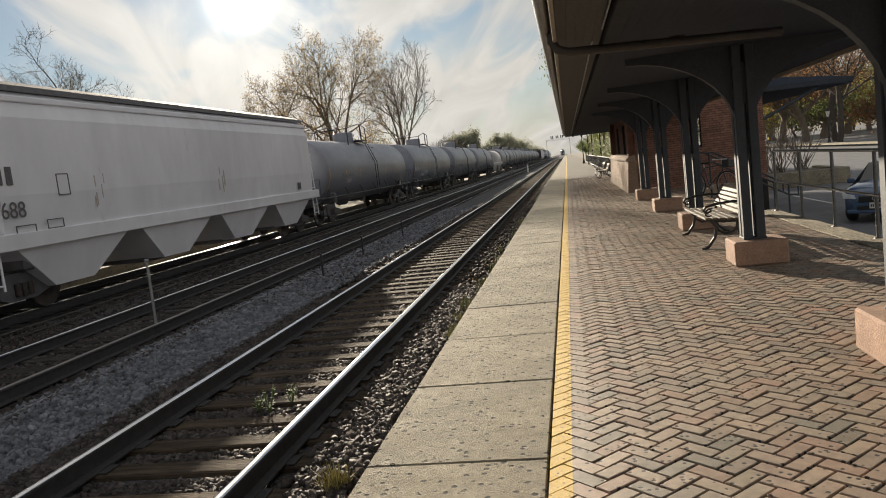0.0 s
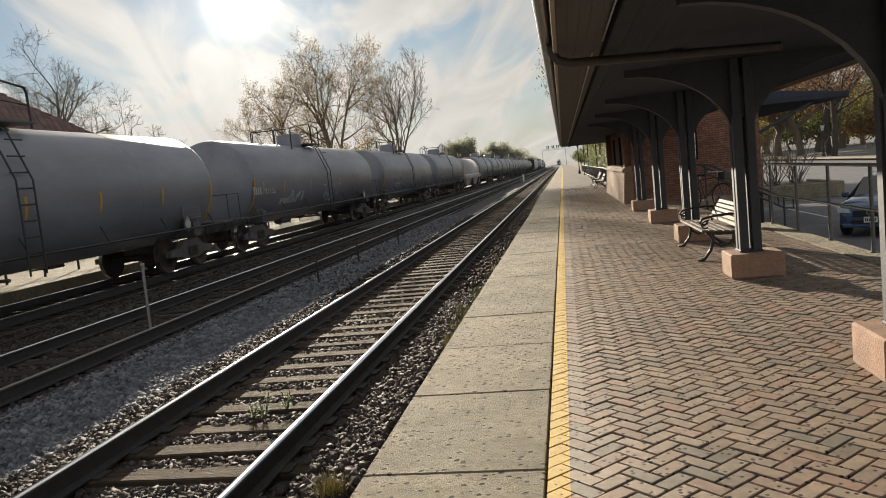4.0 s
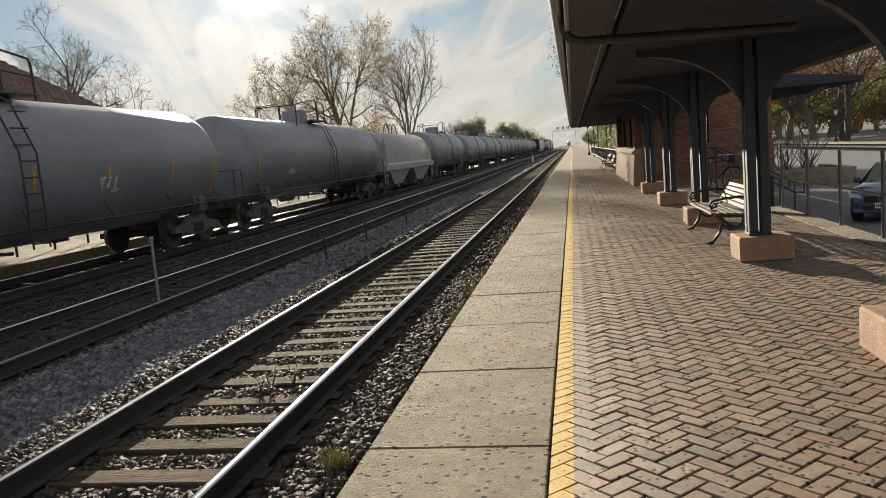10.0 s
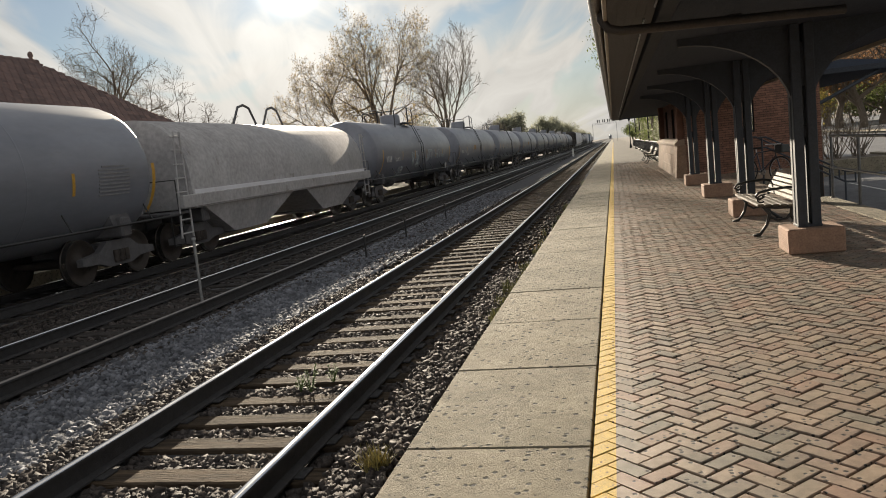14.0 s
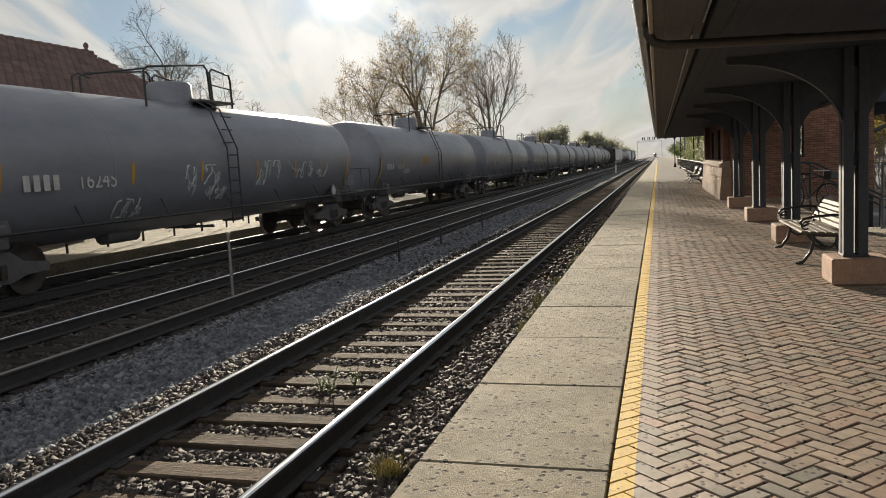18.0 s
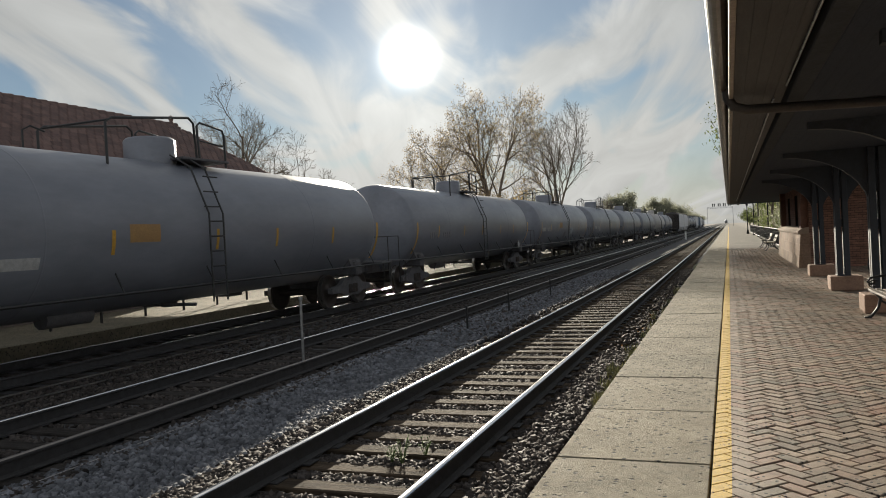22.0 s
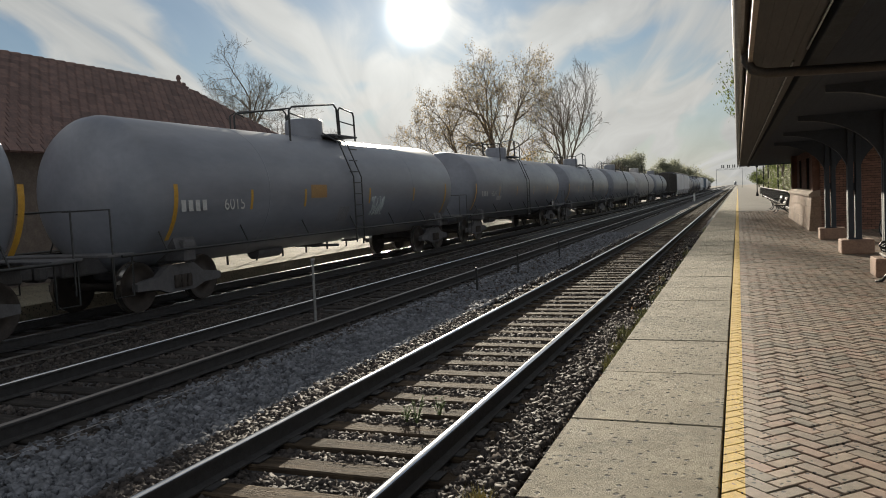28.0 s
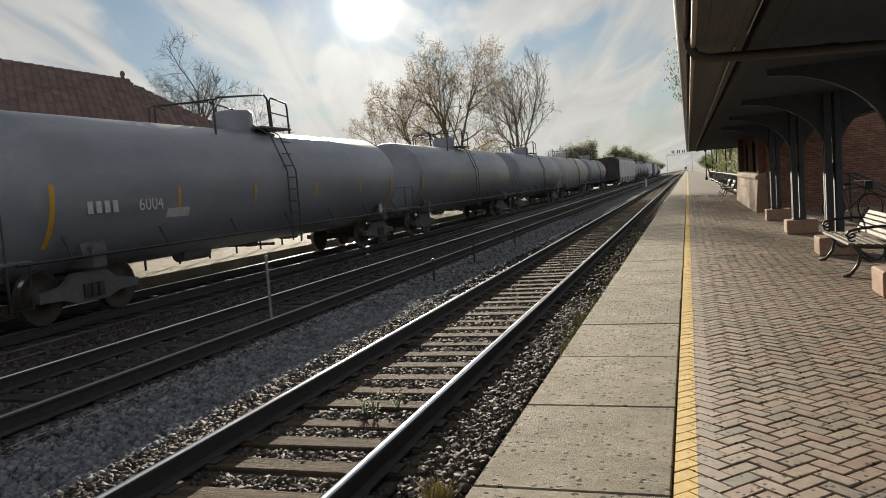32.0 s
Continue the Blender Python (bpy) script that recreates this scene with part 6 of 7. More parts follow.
structure("platform_kerb_far", cop, CONCRETE, "concrete kerb beside the station steps", "kerb")


def railing(y0, n, step):
    t = thing("pipe_railing", "galvanised two-rail pipe railing along the platform kerb", "railing")
    x, top, mid_ = 4.06, 1.18, 0.58
    ys_ = [y0 + k * step for k in range(n)]
    for y in ys_:
        p = part("railing_post", Mesh().tube([(x, y, 0.0), (x, y, top)], 0.026, 10), GALV, t)
        part("flange", Mesh().lathe([(0, 0.02), (0.055, 0.016), (0.06, 0.0)], "z", (x, y, 0), 10), GALV, p)
    part("top_rail", Mesh().tube([(x, ys_[0], top), (x, ys_[-1], top)], 0.026, 10), GALV, t)
    part("middle_rail", Mesh().tube([(x, ys_[0], mid_), (x, ys_[-1], mid_)], 0.022, 10), GALV, t)


railing(0.64, 10, 1.64)
stairs = thing("concrete_steps", "concrete steps down from the platform to the street", "steps")
for k in range(8):
    part("step", Mesh().box((4.28 + 0.29 * k, 22.7, -0.74 - 0.0815 * k), (0.288, 1.75, 1.14 - 0.163 * k), 0.008), CONCRETE, stairs)
for y in (21.95, 23.45):
    t = thing("stair_handrail", "dark painted double handrail beside the steps", "handrail", group="stair handrails")
    for dz in ((0.0, -0.28) if y < 23 else (0.0,)):
        part("rail", Mesh().tube([(3.9, y, 1.15 + dz), (4.1, y, 1.15 + dz), (6.05, y, 0.02 + dz), (6.3, y, 0.0 + dz), (6.3, y, -0.30)], 0.026, 8), GREEN_POST, t)
    part("baluster", Mesh().tube([(4.0, y, -0.4), (4.0, y, 1.15)], 0.026, 8), GREEN_POST, t)
    part("baluster", Mesh().tube([(5.3, y, -0.78), (5.3, y, 0.45)], 0.026, 8), GREEN_POST, t)
    part("baluster", Mesh().tube([(6.05, y, STREET_Z), (6.05, y, 0.02)], 0.026, 8), GREEN_POST, t)


def bicycle():
    """A parked bicycle in the plane y, z, standing at x 0."""
    t = thing("bicycle", "dark parked bicycle leaning on its stand", "bicycle")
    R = 0.33
    BLACK = mat("black_rubber", (0.025, 0.025, 0.025), None, 20, 0.85)
    SILVER = mat("silver_alloy", (0.5, 0.5, 0.5), None, 20, 0.3, metal=1.0)
    for y in (-0.52, 0.52):
        w = part("wheel", Mesh().tube([(0, y + R * math.cos(a), R + R * math.sin(a)) for a in [6.2832 * k / 28 for k in range(28)]], 0.018, 6, closed=True), BLACK, t)
        part("rim", Mesh().tube([(0, y + (R - 0.03) * math.cos(a), R + (R - 0.03) * math.sin(a)) for a in [6.2832 * k / 28 for k in range(28)]], 0.009, 6, closed=True), SILVER, w)
        for k in range(14):
            a = 6.2832 * k / 14
            part("spoke", Mesh().tube([(0.015, y, R), (0, y + (R - 0.03) * math.cos(a), R + (R - 0.03) * math.sin(a))], 0.0025, 4), SILVER, w)
        part("hub", Mesh().tube([(-0.05, y, R), (0.05, y, R)], 0.02, 8), SILVER, w)
    f = mat("dark_blue_frame_paint", (0.03, 0.035, 0.06), None, 20, 0.35)
    bb, seat_t, head_t, head_b = (0, 0.06, 0.29), (0, 0.2, 0.78), (0, -0.36, 0.84), (0, -0.39, 0.70)
    for a, c in ((bb, seat_t), (seat_t, head_t), (bb, head_b), (head_t, head_b), (bb, (0, 0.52, R)), (seat_t, (0, 0.52, R)), (head_b, (0, -0.52, R))):
        part("frame_tube", Mesh().tube([a, c], 0.016, 8), f, t)
    part("saddle", Mesh().prism([(-0.07, 0.32), (0.07, 0.32), (0.03, 0.1), (0.015, 0.05), (-0.015, 0.05), (-0.03, 0.1)], "z", 0.88, 0.93), BLACK, t)
    part("seat_post", Mesh().tube([seat_t, (0, 0.22, 0.9)], 0.014, 8), SILVER, t)
    part("handlebar", Mesh().tube([(-0.28, -0.30, 0.98), (-0.1, -0.36, 0.98), (0.1, -0.36, 0.98), (0.28, -0.30, 0.98)], 0.013, 8), SILVER, t)
    part("stem", Mesh().tube([head_t, (0, -0.36, 0.98)], 0.014, 8), SILVER, t)
    part("chainring", Mesh().lathe([(0.0, 0.05), (0.09, 0.05), (0.09, 0.056), (0.0, 0.056)], "x", (0, 0.06, 0.29), 18), SILVER, t)
    part("crank", Mesh().tube([(0.06, 0.06, 0.29), (0.07, 0.2, 0.22)], 0.012, 6), SILVER, t)
    part("basket", Mesh().box((0, -0.58, 0.86), (0.30, 0.22, 0.20), 0.02), IRON, t, "dark wire basket")
    return t


bicycle().matrix_basis = pose(3.75, 20.6, 0.0, 0, 3, 40)

# ---- street side ----
rd = Mesh()
rd.put([(4.3, -40, STREET_Z), (27, -40, STREET_Z), (27, 46, STREET_Z), (150, 360, STREET_Z), (90, 420, STREET_Z), (9, 60, STREET_Z), (4.3, 60, STREET_Z)], [(0, 1, 2, 3, 4, 5, 6)])
rd.v = [(x, y, z + 0.004) for x, y, z in rd.v]
structure("road", rd, ASPHALT, "grey asphalt car park and street below the platform", "road")
gr = Mesh()
n_ = 26
gv = [(28.5 + 6.0 * i, -30 + 10.0 * j, STREET_Z + 0.10 + 0.25 * math.sin(i * 0.9) * math.sin(j * 0.7) + 0.02 * i) for j in range(n_) for i in range(n_)]
gr.put(gv, [(j * n_ + i, j * n_ + i + 1, (j + 1) * n_ + i + 1, (j + 1) * n_ + i) for j in range(n_ - 1) for i in range(n_ - 1) if not (j > 8 and i * 6.0 < (j * 10 - 75) * 0.39 + 12)])
structure("lawn", gr, GRASS, "sunlit autumn grass across the street", "grass")
structure("street_kerb", Mesh().box((27.6, 5, STREET_Z + 0.06), (0.25, 80, 0.16), 0.02), CONCRETE, "street kerb", "kerb")
structure("sidewalk", Mesh().box((31.5, 70, STREET_Z + 0.28), (2.0, 160, 0.1), 0.01), CONCRETE, "pale concrete sidewalk across the street", "pavement")
lm = Mesh()
for k in range(7):
    lm.box((6.6 + 2.7 * k, 31.0, STREET_Z + 0.006), (0.11, 5.0, 0.004))
    if k < 4:
        lm.box((10.5 + 2.7 * k, 12.0, STREET_Z + 0.006), (0.11, 5.0, 0.004))
tagged(part("parking_lines", lm, WHITE_PAINT), "white painted parking lines on the asphalt", "road marking", kind="structure")
pl_ = thing("planter_wall", "low concrete planter wall with soil beside the street", "planter")
part("wall", Mesh().box((10.35, 38.2, STREET_Z + 0.36), (5.6, 0.35, 0.72), 0.02), CONCRETE, pl_)
part("wall", Mesh().box((12.97, 40.48, STREET_Z + 0.36), (0.35, 4.2, 0.72), 0.02), CONCRETE, pl_)
part("soil", Mesh().box((10.3, 40.4, STREET_Z + 0.31), (5.0, 4.0, 0.62)), SOIL, pl_)


def shrub(name, label, x, y, z, h, w, seed, leaf_mat=None, per=0, n=26):
    t = thing(name, label, "shrub", pose(x, y, z))
    r = random.Random(seed)
    q, tips = Mesh(), []
    for _ in range(n):
        a = r.uniform(0, 6.28)
        p = Vector((r.gauss(0, w * 0.1), r.gauss(0, w * 0.1), 0))
        d = Vector((math.cos(a) * r.uniform(0.1, 0.7), math.sin(a) * r.uniform(0.1, 0.7), 1)).normalized()
        pts = [p]
        for s in range(4):
            d = (d + Vector((r.gauss(0, 0.14), r.gauss(0, 0.14), 0))).normalized()
            p = p + d * h * 0.27
            pts.append(p)
            if s:
                e = (d + Vector((r.gauss(0, 0.6), r.gauss(0, 0.6), 0.2))).normalized()
                q.tube([tuple(p), tuple(p + e * h * 0.22)], [0.01, 0.004], 3, cap=False)
                tips.append((p + e * h * 0.2, e))
        tips.append((p, d))
        q.tube(pts, [0.022, 0.018, 0.014, 0.01, 0.005], 4, cap=False)
    part("twiggy_stem", q, BARK, t, "bare twiggy stems", fix=False)
    if leaf_mat:
        part("foliage", leaves(tips, seed + 3, per, 0.09, 0.22), leaf_mat, t, fix=False)
    return t


for k, (x, y) in enumerate(((9.2, 40.2), (10.4, 39.8), (11.6, 40.3), (10.0, 41.4))):
    shrub("bare_shrub", "bare twiggy shrub in the planter", x, y, STREET_Z + 0.7, 2.3, 2.0, 60 + k)
for k, (x, y, h) in enumerate(((21, 47, 1.2), (22.5, 50, 1.4), (24.5, 52, 1.3), (44, 96, 2.5), (47, 99, 3.0), (49, 93, 2.6), (52, 97, 3.2))):
    shrub("green_shrub", "green leafy shrub across the street", x, y, STREET_Z, h, h, 80 + k, LEAF_GREEN if k % 3 else LEAF_YELLOW, 9, 34)


def street_lamp(x, y):
    t = thing("street_lamp", "black lantern street lamp beside the sidewalk", "street lamp", pose(x, y, STREET_Z))
    part("base", Mesh().lathe([(0.0, 0), (0.28, 0), (0.26, 0.25), (0.16, 0.5), (0.12, 0.9)], "z", n=14), IRON, t)
    part("pole", Mesh().lathe([(0.10, 0.85), (0.07, 3.6)], "z", n=12), IRON, t)
    la = part("lantern", Mesh().lathe([(0.12, 3.6), (0.30, 4.35), (0.0, 4.36)], "z", n=8), mat("frosted_lamp_glass", (0.8, 0.78, 0.7), None, 5, 0.3), t, "pale frosted lantern")
    part("lantern_roof", Mesh().lathe([(0.36, 4.36), (0.2, 4.62), (0.04, 4.75), (0.0, 4.95)], "z", n=8), IRON, la)


street_lamp(34.6, 108)
crown_tree("street_tree", "large street tree with a dark trunk and thin brown leaves", 34.7, 104, STREET_Z, [(0, 0, 0), (0.2, 0, 4.0), (0, 0, 6.5)], [(0, 0, 12, 8, 8, 6), (2, 0, 9, 8, 6, 3)], 900, 71, step=0.5, bark=DARK_BARK, tip=0.022, leaf=LEAF_RUST, per=1, size=0.13)
crown_tree("street_tree", "tall dark-trunked street tree with thinning leaves", 38.6, 118, STREET_Z, [(0, 0, 0), (-0.3, 0, 5.0), (0.2, 0, 8)], [(0, 0, 14, 9, 8, 7), (-4, 0, 10, 5, 5, 3)], 800, 72, step=0.55, bark=DARK_BARK, tip=0.024, leaf=LEAF_RUST, per=1, size=0.15)
tree("street_tree", "street tree with yellow autumn leaves", 27.0, 135, STREET_Z, 13, 73, LEAF_YELLOW, 6, 0.22, 0.7, width=14, spread=1.0, levels=5, trunk=0.35, forks=(3, 4))
tree("street_tree", "street tree with rust-coloured leaves", 40.0, 150, STREET_Z, 16, 74, LEAF_RUST, 7, 0.24, 0.8, width=18, spread=1.0, levels=5, trunk=0.4, forks=(3, 4))
tree("street_tree", "green garden tree across the street", 52.0, 112, STREET_Z, 11, 75, LEAF_GREEN, 9, 0.22, 0.8, width=13, spread=1.1, levels=5, trunk=0.3, forks=(3, 4))
tree("street_tree", "green garden tree with yellowing leaves", 60.0, 128, STREET_Z, 13, 76, LEAF_GREEN, 9, 0.24, 0.9, width=15, spread=1.1, levels=5, trunk=0.3, forks=(3, 4))
tree("street_tree", "bare street tree with dark branches", 46.0, 88, STREET_Z, 14, 77, LEAF_RUST, 1, 0.12, 0.5, width=13, spread=1.0, levels=5, trunk=0.36, forks=(3, 4))

# thick row of trees and hedges that closes the street's far side
for k in range(22):
    a = 0.14 + 0.026 * k + (0.04 * (k - 14) if k > 14 else 0)
    d = 140 + 18 * ((k * 5) % 4)
    leafy = (LEAF_RUST, LEAF_GREEN, LEAF_YELLOW, LEAF_GREEN)[k % 4]
    tree("street_tree", "leafy autumn tree behind the street", d * math.sin(a) + 6, d * math.cos(a), STREET_Z, 13 + 4 * math.sin(k * 2.1), 500 + k % 6, leafy, 7, 0.30, 1.0, width=17, spread=1.1, levels=4, trunk=0.4, forks=(3, 4))
for k in range(16):
    a = 0.15 + 0.032 * k
    d = 205 + 12 * ((k * 7) % 3)
    tree("garden_hedge", "dense green garden hedge across the street", d * math.sin(a) + 6, d * math.cos(a), STREET_Z, 9.5, 560 + k % 5, LEAF_YELLOW if k % 4 == 1 else LEAF_GREEN, 10, 0.40, 1.1, width=15, spread=1.3, levels=4, trunk=0.15, forks=(3, 4))


def car(x, y, turn, paint, label, seed=0):
    """A family car, its nose towards -y; zero is on the road at its middle."""
    t = thing("parked_car", label, "car", pose(x, y, STREET_Z, 0, 0, turn))
    W, L = 0.93, 4.75
    # stations along the car: place, half width low, half width at the belt, sill, belt height, roof height, roof half width
    st_ = [(-2.37, 0.60, 0.60, 0.42, 0.62, 0.64, 0.55), (-2.28, 0.80, 0.78, 0.28, 0.82, 0.84, 0.66), (-1.95, 0.90, 0.87, 0.24, 0.93, 0.99, 0.70), (-1.30, 0.93, 0.90, 0.24, 1.00, 1.08, 0.72), (-1.02, 0.93, 0.91, 0.24, 1.02, 1.12, 0.72),
           (-0.30, 0.93, 0.91, 0.24, 1.04, 1.60, 0.62), (0.10, 0.93, 0.91, 0.24, 1.04, 1.68, 0.64), (1.20, 0.93, 0.91, 0.24, 1.06, 1.67, 0.64), (1.85, 0.92, 0.90, 0.26, 1.08, 1.58, 0.62), (2.22, 0.88, 0.86, 0.30, 1.06, 1.15, 0.70), (2.36, 0.74, 0.74, 0.45, 0.85, 0.87, 0.62)]
    body, panes = Mesh(), {}
    rings = []
    for yy, wl, wb, sill, belt, roof, wr in st_:
        rings.append([(-wl * 0.9, yy, sill), (-wl, yy, sill + 0.12), (-wl, yy, (sill + belt) / 2), (-wb, yy, belt), (-wr, yy, roof - 0.03), (-wr * 0.6, yy, roof), (wr * 0.6, yy, roof), (wr, yy, roof - 0.03), (wb, yy, belt), (wl, yy, (sill + belt) / 2), (wl, yy, sill + 0.12), (wl * 0.9, yy, sill)])
    n = 12
    vs = [p for ring in rings for p in ring]
    for i in range(len(rings) - 1):
        for j in range(n):
            j2 = (j + 1) % n
            f = (i * n + j, i * n + j2, (i + 1) * n + j2, (i + 1) * n + j)
            is_glass = (4 <= i <= 8 and j in (3, 7)) or (i == 4 and j in (4, 5, 6)) or (i == 8 and j in (4, 5, 6))
            key = ("windscreen" if i == 4 else "rear_window") if j in (4, 5, 6) else ("side_window", j, i)
            (panes.setdefault(key, Mesh()) if is_glass else body).put([vs[k] for k in f], [(0, 1, 2, 3)], smooth=not is_glass)
    body.put(rings[0], [tuple(range(n))])
    body.put(rings[-1], [tuple(range(n))])
    me = body.data("body", paint)
    bm = bmesh.new()
    bm.from_mesh(me)
    bmesh.ops.remove_doubles(bm, verts=bm.verts, dist=0.001)
    bmesh.ops.recalc_face_normals(bm, faces=bm.faces)
    bm.to_mesh(me)
    bm.free()
    bd = part("body", me, None, t)
    for key, pane in panes.items():
        part(key if isinstance(key, str) else key[0], pane, GLASS, t, "dark car glass")
    rub = mat("tyre_rubber", (0.03, 0.03, 0.03), None, 20, 0.85)
    alloy = mat("alloy_wheel", (0.45, 0.45, 0.46), None, 20, 0.3, metal=1.0)
    for sx in (-1, 1):
        for yy in (-1.45, 1.40):
            w = part("wheel", Mesh().lathe([(0.21, -0.11), (0.33, -0.11), (0.355, -0.06), (0.355, 0.06), (0.33, 0.11), (0.21, 0.11)], "x", (sx * 0.84, yy, 0.355), 22), rub, t)
            part("hub_cap", Mesh().lathe([(0.0, sx * 0.10), (0.10, sx * 0.115), (0.22, sx * 0.09)], "x", (sx * 0.84, yy, 0.355), 16), alloy, w)
        part("headlight", Mesh().prism([(sx * 0.52, 0.70), (sx * 0.84, 0.72), (sx * 0.86, 0.86), (sx * 0.56, 0.80)], "y", -2.34, -2.10), mat("headlight_lens", (0.7, 0.72, 0.75), None, 5, 0.1, spec=0.9), t, "clear headlight")
        part("wing_mirror", Mesh().box((sx * 1.02, -0.72, 1.10), (0.2, 0.1, 0.15), 0.03), paint, t)
    part("grille", Mesh().box((0, -2.37, 0.68), (0.9, 0.05, 0.18), 0.02), IRON, t)
    part("lower_grille", Mesh().box((0, -2.37, 0.42), (1.0, 0.06, 0.16), 0.02), IRON, t)
    part("badge", Mesh().tube([(0.09 * math.cos(a), -2.405, 0.70 + 0.075 * math.sin(a)) for a in [6.2832 * k / 16 for k in range(16)]], 0.012, 5, closed=True), alloy, t, "round chrome badge")
    part("number_plate", Mesh().box((0, -2.41, 0.50), (0.34, 0.02, 0.16), 0.006), WHITE_PAINT, t, "white plate with dark bars")
    for k in range(6):
        part("plate_bar", Mesh().box((-0.12 + 0.048 * k, -2.422, 0.50), (0.03, 0.004, 0.08)), IRON, t)
    part("bumper", Mesh().box((0, -2.35, 0.34), (1.5, 0.12, 0.12), 0.04), paint, t)
    return t


CAR_BLUE = mat("dark_blue_car_paint", (0.075, 0.12, 0.21), (0.06, 0.10, 0.18), 3, 0.22, coord="Object", coat=0.8)
CAR_GREY = mat("silver_car_paint", (0.35, 0.36, 0.37), (0.30, 0.31, 0.32), 3, 0.3, coord="Object", coat=0.6)
car(9.60, 24.0, -33, CAR_BLUE, "dark blue family car parked nose-out on the asphalt")
car(60.0, 190.0, -20, CAR_GREY, "silver car far along the street")

# ---- far along the platform ----
fence = thing("iron_fence", "black iron fence along the platform's back edge", "fence")
part("top_rail", Mesh().box((2.45, 70, 1.05), (0.05, 60, 0.05), 0.01), IRON, fence)
part("bottom_rail", Mesh().box((2.45, 70, 0.2), (0.05, 60, 0.05), 0.01), IRON, fence)
pk = Mesh().box((0, 0, 0), (0.02, 0.02, 0.9), 0.002).data("picket", IRON)
for k in range(200):
    part("picket", pk, None, fence, at=pose(2.45, 40.15 + k * 0.3, 0.62))
LAMP_BLACK = mat("matt_black_lamp_paint", (0.022, 0.023, 0.024), None, 20, 0.85, spec=0.1)
for x, y in ((2.75, 61.2), (2.6, 76.3), (2.5, 86.9), (2.1, 97.6)):
    t = thing("platform_lamp", "slim black lamp post beside the platform fence", "lamp post", pose(x, y, 0), group="platform lamps")
    part("base", Mesh().lathe([(0.0, 0.0), (0.16, 0.0), (0.15, 0.2), (0.08, 0.5)], "z", n=12), LAMP_BLACK, t)
    part("pole", Mesh().lathe([(0.06, 0.45), (0.05, 3.4), (0.0, 3.4)], "z", n=10), LAMP_BLACK, t)
    part("lantern", Mesh().lathe([(0.1, 3.4), (0.2, 3.8), (0.22, 3.85), (0.05, 4.1), (0.0, 4.12)], "z", n=8), LAMP_BLACK, t)
b2 = bench()
b2.matrix_basis = pose(1.75, 42.5, 0)
copy_thing(b2, pose(1.75, 47.5, 0))
for k in range(9):
    y = 53 + 7 * k
    tree("hedge_tree", "bushy tree with yellow-green leaves behind the fence", 6.0 + 0.5 * math.sin(k * 2.3), y, -1.3, 5.8 + 1.2 * math.sin(k), 200 + k, LEAF_OLIVE if k % 3 == 2 else LEAF_GREEN, 10, 0.13, 0.4, width=4.6, spread=1.1, levels=4, trunk=0.12, forks=(3, 4))
tree("bare_tree", "half-bare tree rising behind the canopy", 3.4, 62, -1.3, 13.5, 301, LEAF_GREEN, 2, 0.12, 0.3, width=9, spread=1.0, levels=5, trunk=0.2, forks=(3, 4))

# far woods beside the line
for k, (x, y, h, w) in enumerate(((-31.0, 240, 13.6, 9.5), (-36.5, 246, 9.0, 8.0), (-28.0, 268, 8.5, 8.0), (-25.0, 300, 13.2, 11.0), (-21.5, 306, 10.0, 7.0))):
    tree("far_tree", "hazy olive-leaved tree beside the line in the distance", x, y, -0.8, h, 400 + k, LEAF_OLIVE, 7, 0.26, 0.6, width=w, spread=1.1, levels=5, trunk=0.25, forks=(3, 4))
for k in range(14):
    y = 330 + 24 * k
    tree("far_tree", "hazy leafy tree beside the line in the distance", -20 - 5 * ((k * 7) % 3) - 0.005 * y, y, -0.8, 10.0 + 2.0 * math.sin(k * 1.9), 410 + k % 5, LEAF_OLIVE, 12, 0.30, 0.7, width=12, spread=1.1, levels=4, trunk=0.3, forks=(3, 4))
for k in range(10):
    y = 130 + 40 * k
    tree("far_tree", "leafy tree on the street side in the distance", 12 + 4 * ((k * 5) % 3), y, -1.3, 8.0 + 2.0 * math.sin(k * 2.9), 420 + k % 4, LEAF_GREEN if k % 3 == 0 else LEAF_OLIVE, 12, 0.28, 0.7, width=11, spread=1.1, levels=4, trunk=0.3, forks=(3, 4))
tree("bare_tree", "thin bare tree far beyond the train", -31.8, 200, -0.8, 12.2, 431, None, width=10, spread=1.0, levels=5, trunk=0.2, forks=(3, 4), twig_min=0.02)
tree("bare_tree", "low half-bare tree by the far platform", -23.0, 72, -0.8, 6.5, 433, LEAF_TAN, 4, 0.1, 0.3, width=9, spread=1.2, levels=5, trunk=0.1, forks=(3, 4))

for k in range(12):
    shrub("fence_shrub", "low green shrub growing behind the platform fence", 3.9 + 0.3 * math.sin(k * 1.7), 41.5 + 4.2 * k, -0.1, 1.5 + 0.3 * math.sin(k * 2.2), 1.6, 340 + k, LEAF_OLIVE if k % 4 == 3 else LEAF_GREEN, 8, 30)

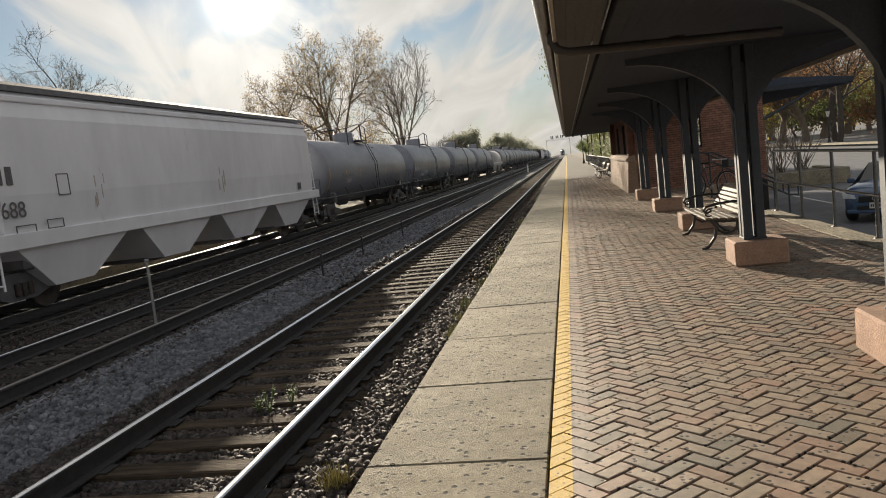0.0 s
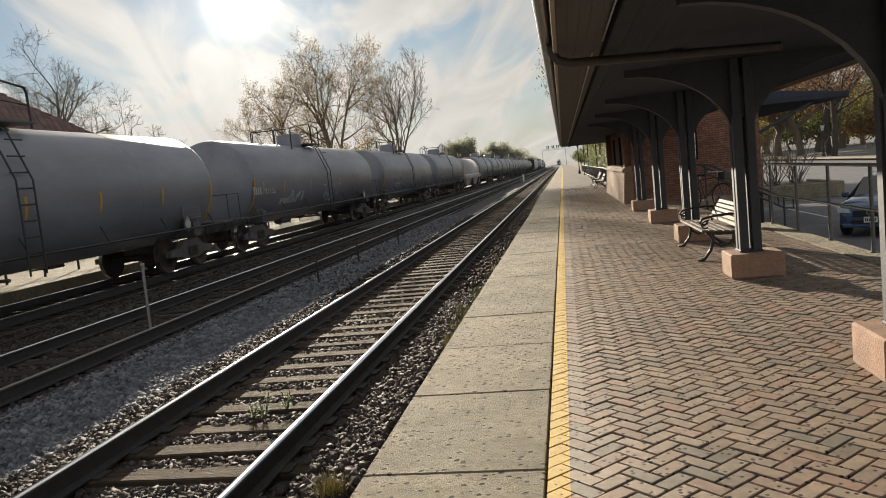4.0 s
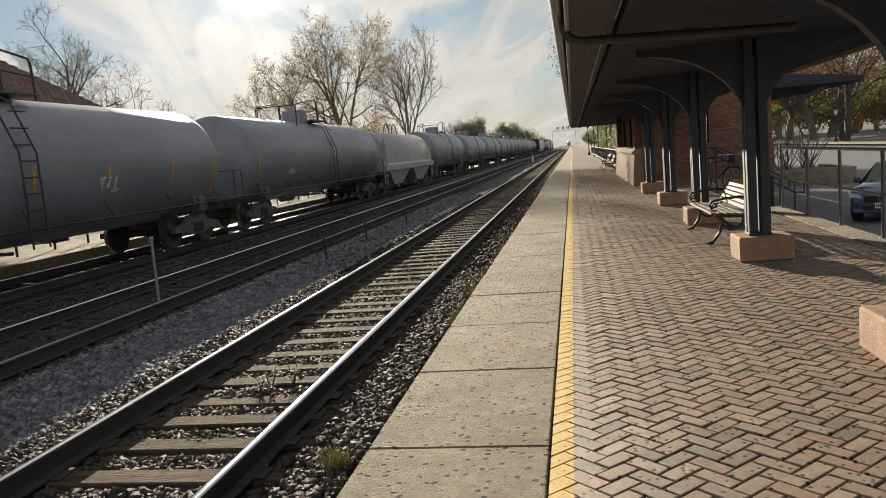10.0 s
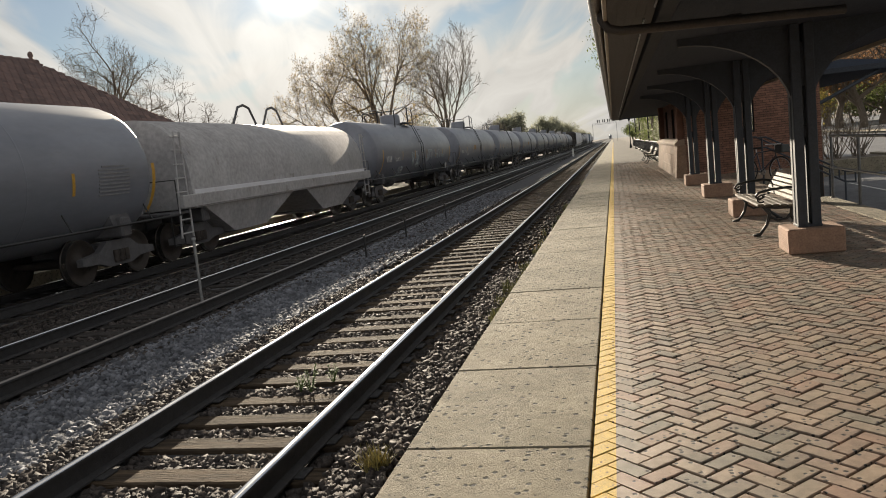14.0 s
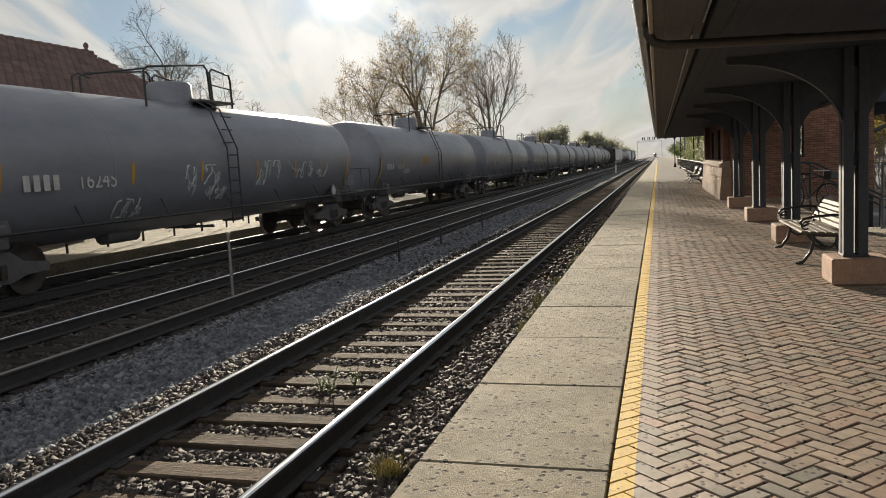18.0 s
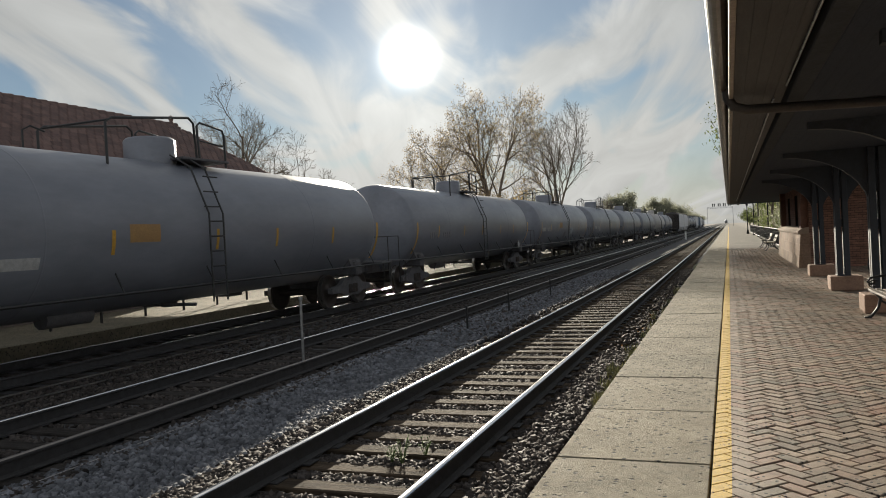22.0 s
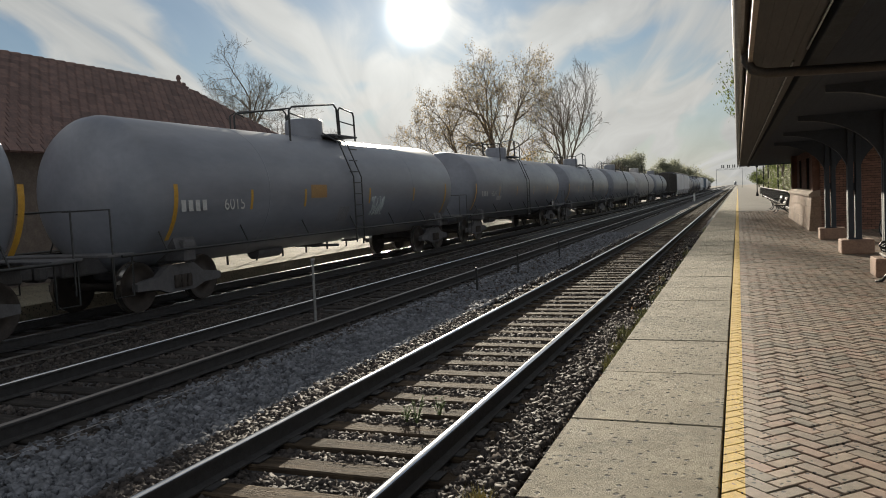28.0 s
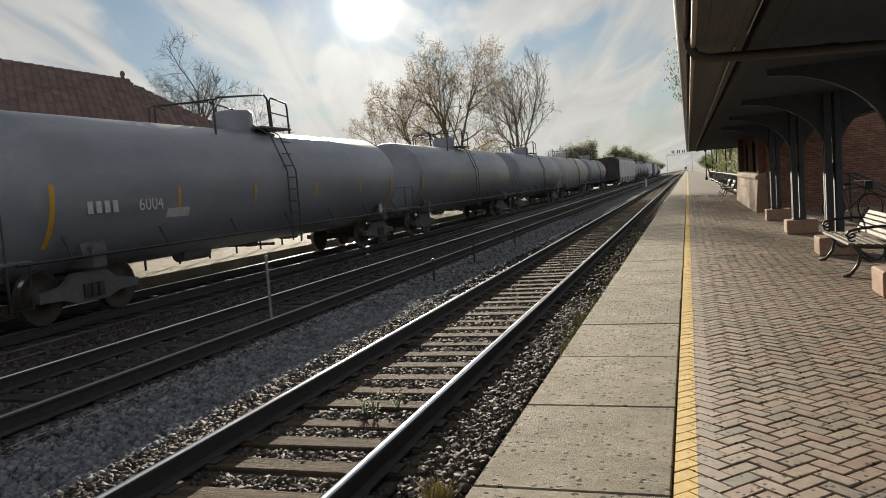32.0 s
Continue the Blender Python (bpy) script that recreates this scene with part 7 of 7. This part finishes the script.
gan = thing("signal_bridge", "steel signal bridge with dark signal heads over the tracks", "signal bridge")
GY = 300
for x in (1.6, -7.4):
    part("mast", Mesh().box((x, GY, 3.3), (0.12, 0.12, 8.2), 0.02), POLE_GREY, gan)
for z in (6.9, 7.4):
    part("chord", Mesh().box((-2.9, GY, z), (8.9, 0.06, 0.06), 0.01), POLE_GREY, gan)
for k in range(9):
    x = 1.4 - 0.96 * k
    part("lattice", Mesh().tube([(x, GY, 6.9), (x - 0.48, GY, 7.4), (x - 0.96, GY, 6.9)], 0.035, 4), POLE_GREY, gan)
for x in (0.4, -1.3, -3.1, -5.1):
    for dx in (-0.32, 0.32):
        sg = part("signal_head", Mesh().box((x + dx, GY - 0.3, 8.15), (0.36, 0.25, 1.1), 0.05), IRON, gan)
        part("hood", Mesh().tube([(x + dx, GY - 0.42, 8.4), (x + dx, GY - 0.66, 8.4)], 0.11, 10), IRON, sg)

# a passenger train going away on the near track
far_train = thing("passenger_coach", "silver passenger coach with a dark end door running away", "train", pose(NEAR_TRACK, 560, RAIL_Z))
COACH = mat("brushed_coach_steel", (0.42, 0.43, 0.45), (0.34, 0.35, 0.37), 1.5, 0.4, coord="Object", metal=0.5)
part("body", Mesh().prism([(-1.5, 1.0), (1.5, 1.0), (1.52, 3.6), (1.2, 4.3), (0.6, 4.6), (-0.6, 4.6), (-1.2, 4.3), (-1.52, 3.6)], "y", 0, 25), COACH, far_train)
part("end_door", Mesh().box((0, -0.03, 2.2), (0.8, 0.08, 2.1), 0.02), IRON, far_train, "dark end door")
for x in (-0.95, 0.95):
    part("end_window", Mesh().box((x, -0.03, 2.9), (0.7, 0.08, 0.8), 0.02), GLASS, far_train, "dark end window")
    part("buffer_beam", Mesh().box((x, -0.1, 0.85), (0.9, 0.2, 0.3), 0.03), IRON, far_train)
lamp_glow = mat("tail_lamp_lens", (0.9, 0.88, 0.8), None, 5, 0.3)
lamp_glow.node_tree.nodes["Principled BSDF"].inputs["Emission Color"].default_value = (1.0, 0.95, 0.85, 1)
lamp_glow.node_tree.nodes["Principled BSDF"].inputs["Emission Strength"].default_value = 3.0
part("end_lamp", Mesh().lathe([(0.0, -0.12), (0.28, -0.12), (0.34, 0.02)], "y", (-0.9, 0, 4.0), 12), lamp_glow, far_train, "lit round lamp")
for y in (3.2, 21.5):
    part("bogie", Mesh().box((0, y, 0.60), (2.2, 2.8, 0.6), 0.08), FRAME_MAT, far_train)
    for dy in (-1.2, 1.2):
        part("wheelset", Mesh().lathe([(0.0, -0.78), (0.46, -0.76), (0.46, -0.68), (0.08, -0.66), (0.08, 0.66), (0.46, 0.68), (0.46, 0.76), (0.0, 0.78)], "x", (0, y + dy, 0.46), 16), WHEEL_MAT, far_train)

# ---- far platform railing, seen under the train ----
fr = thing("far_railing", "low dark railing on the far platform", "railing")
for z in (0.35, 0.85):
    part("rail", Mesh().tube([(-14.6, 2, z), (-14.6, 40, z)], 0.03, 6), IRON, fr)
pd = Mesh().tube([(0, 0, 0), (0, 0, 1.0)], 0.035, 6).data("post", IRON)
for k in range(26):
    part("post", pd, None, fr, at=pose(-14.6, 2.2 + 1.5 * k, -0.09))


# ---- what moves ----
def gone(t):
    """Metres that the train has run, slowing gently."""
    return 6.5 * t - 0.03 * t * t


def motions():
    for car, y0 in MOVERS:
        walk(car, [(t, pose(FAR_TRACK, y0 - gone(t), RAIL_Z)) for t in range(33)])
    walk(far_train, [(t, pose(NEAR_TRACK, 560 + 17.0 * t, RAIL_Z)) for t in range(33)])
    for ob, y in WHEELS:
        walk(ob, [(k * 0.1, Matrix.Translation((0, y, WHEEL_R)) @ Matrix.Rotation(gone(k * 0.1) / WHEEL_R, 4, "X")) for k in range(321)])


motions()
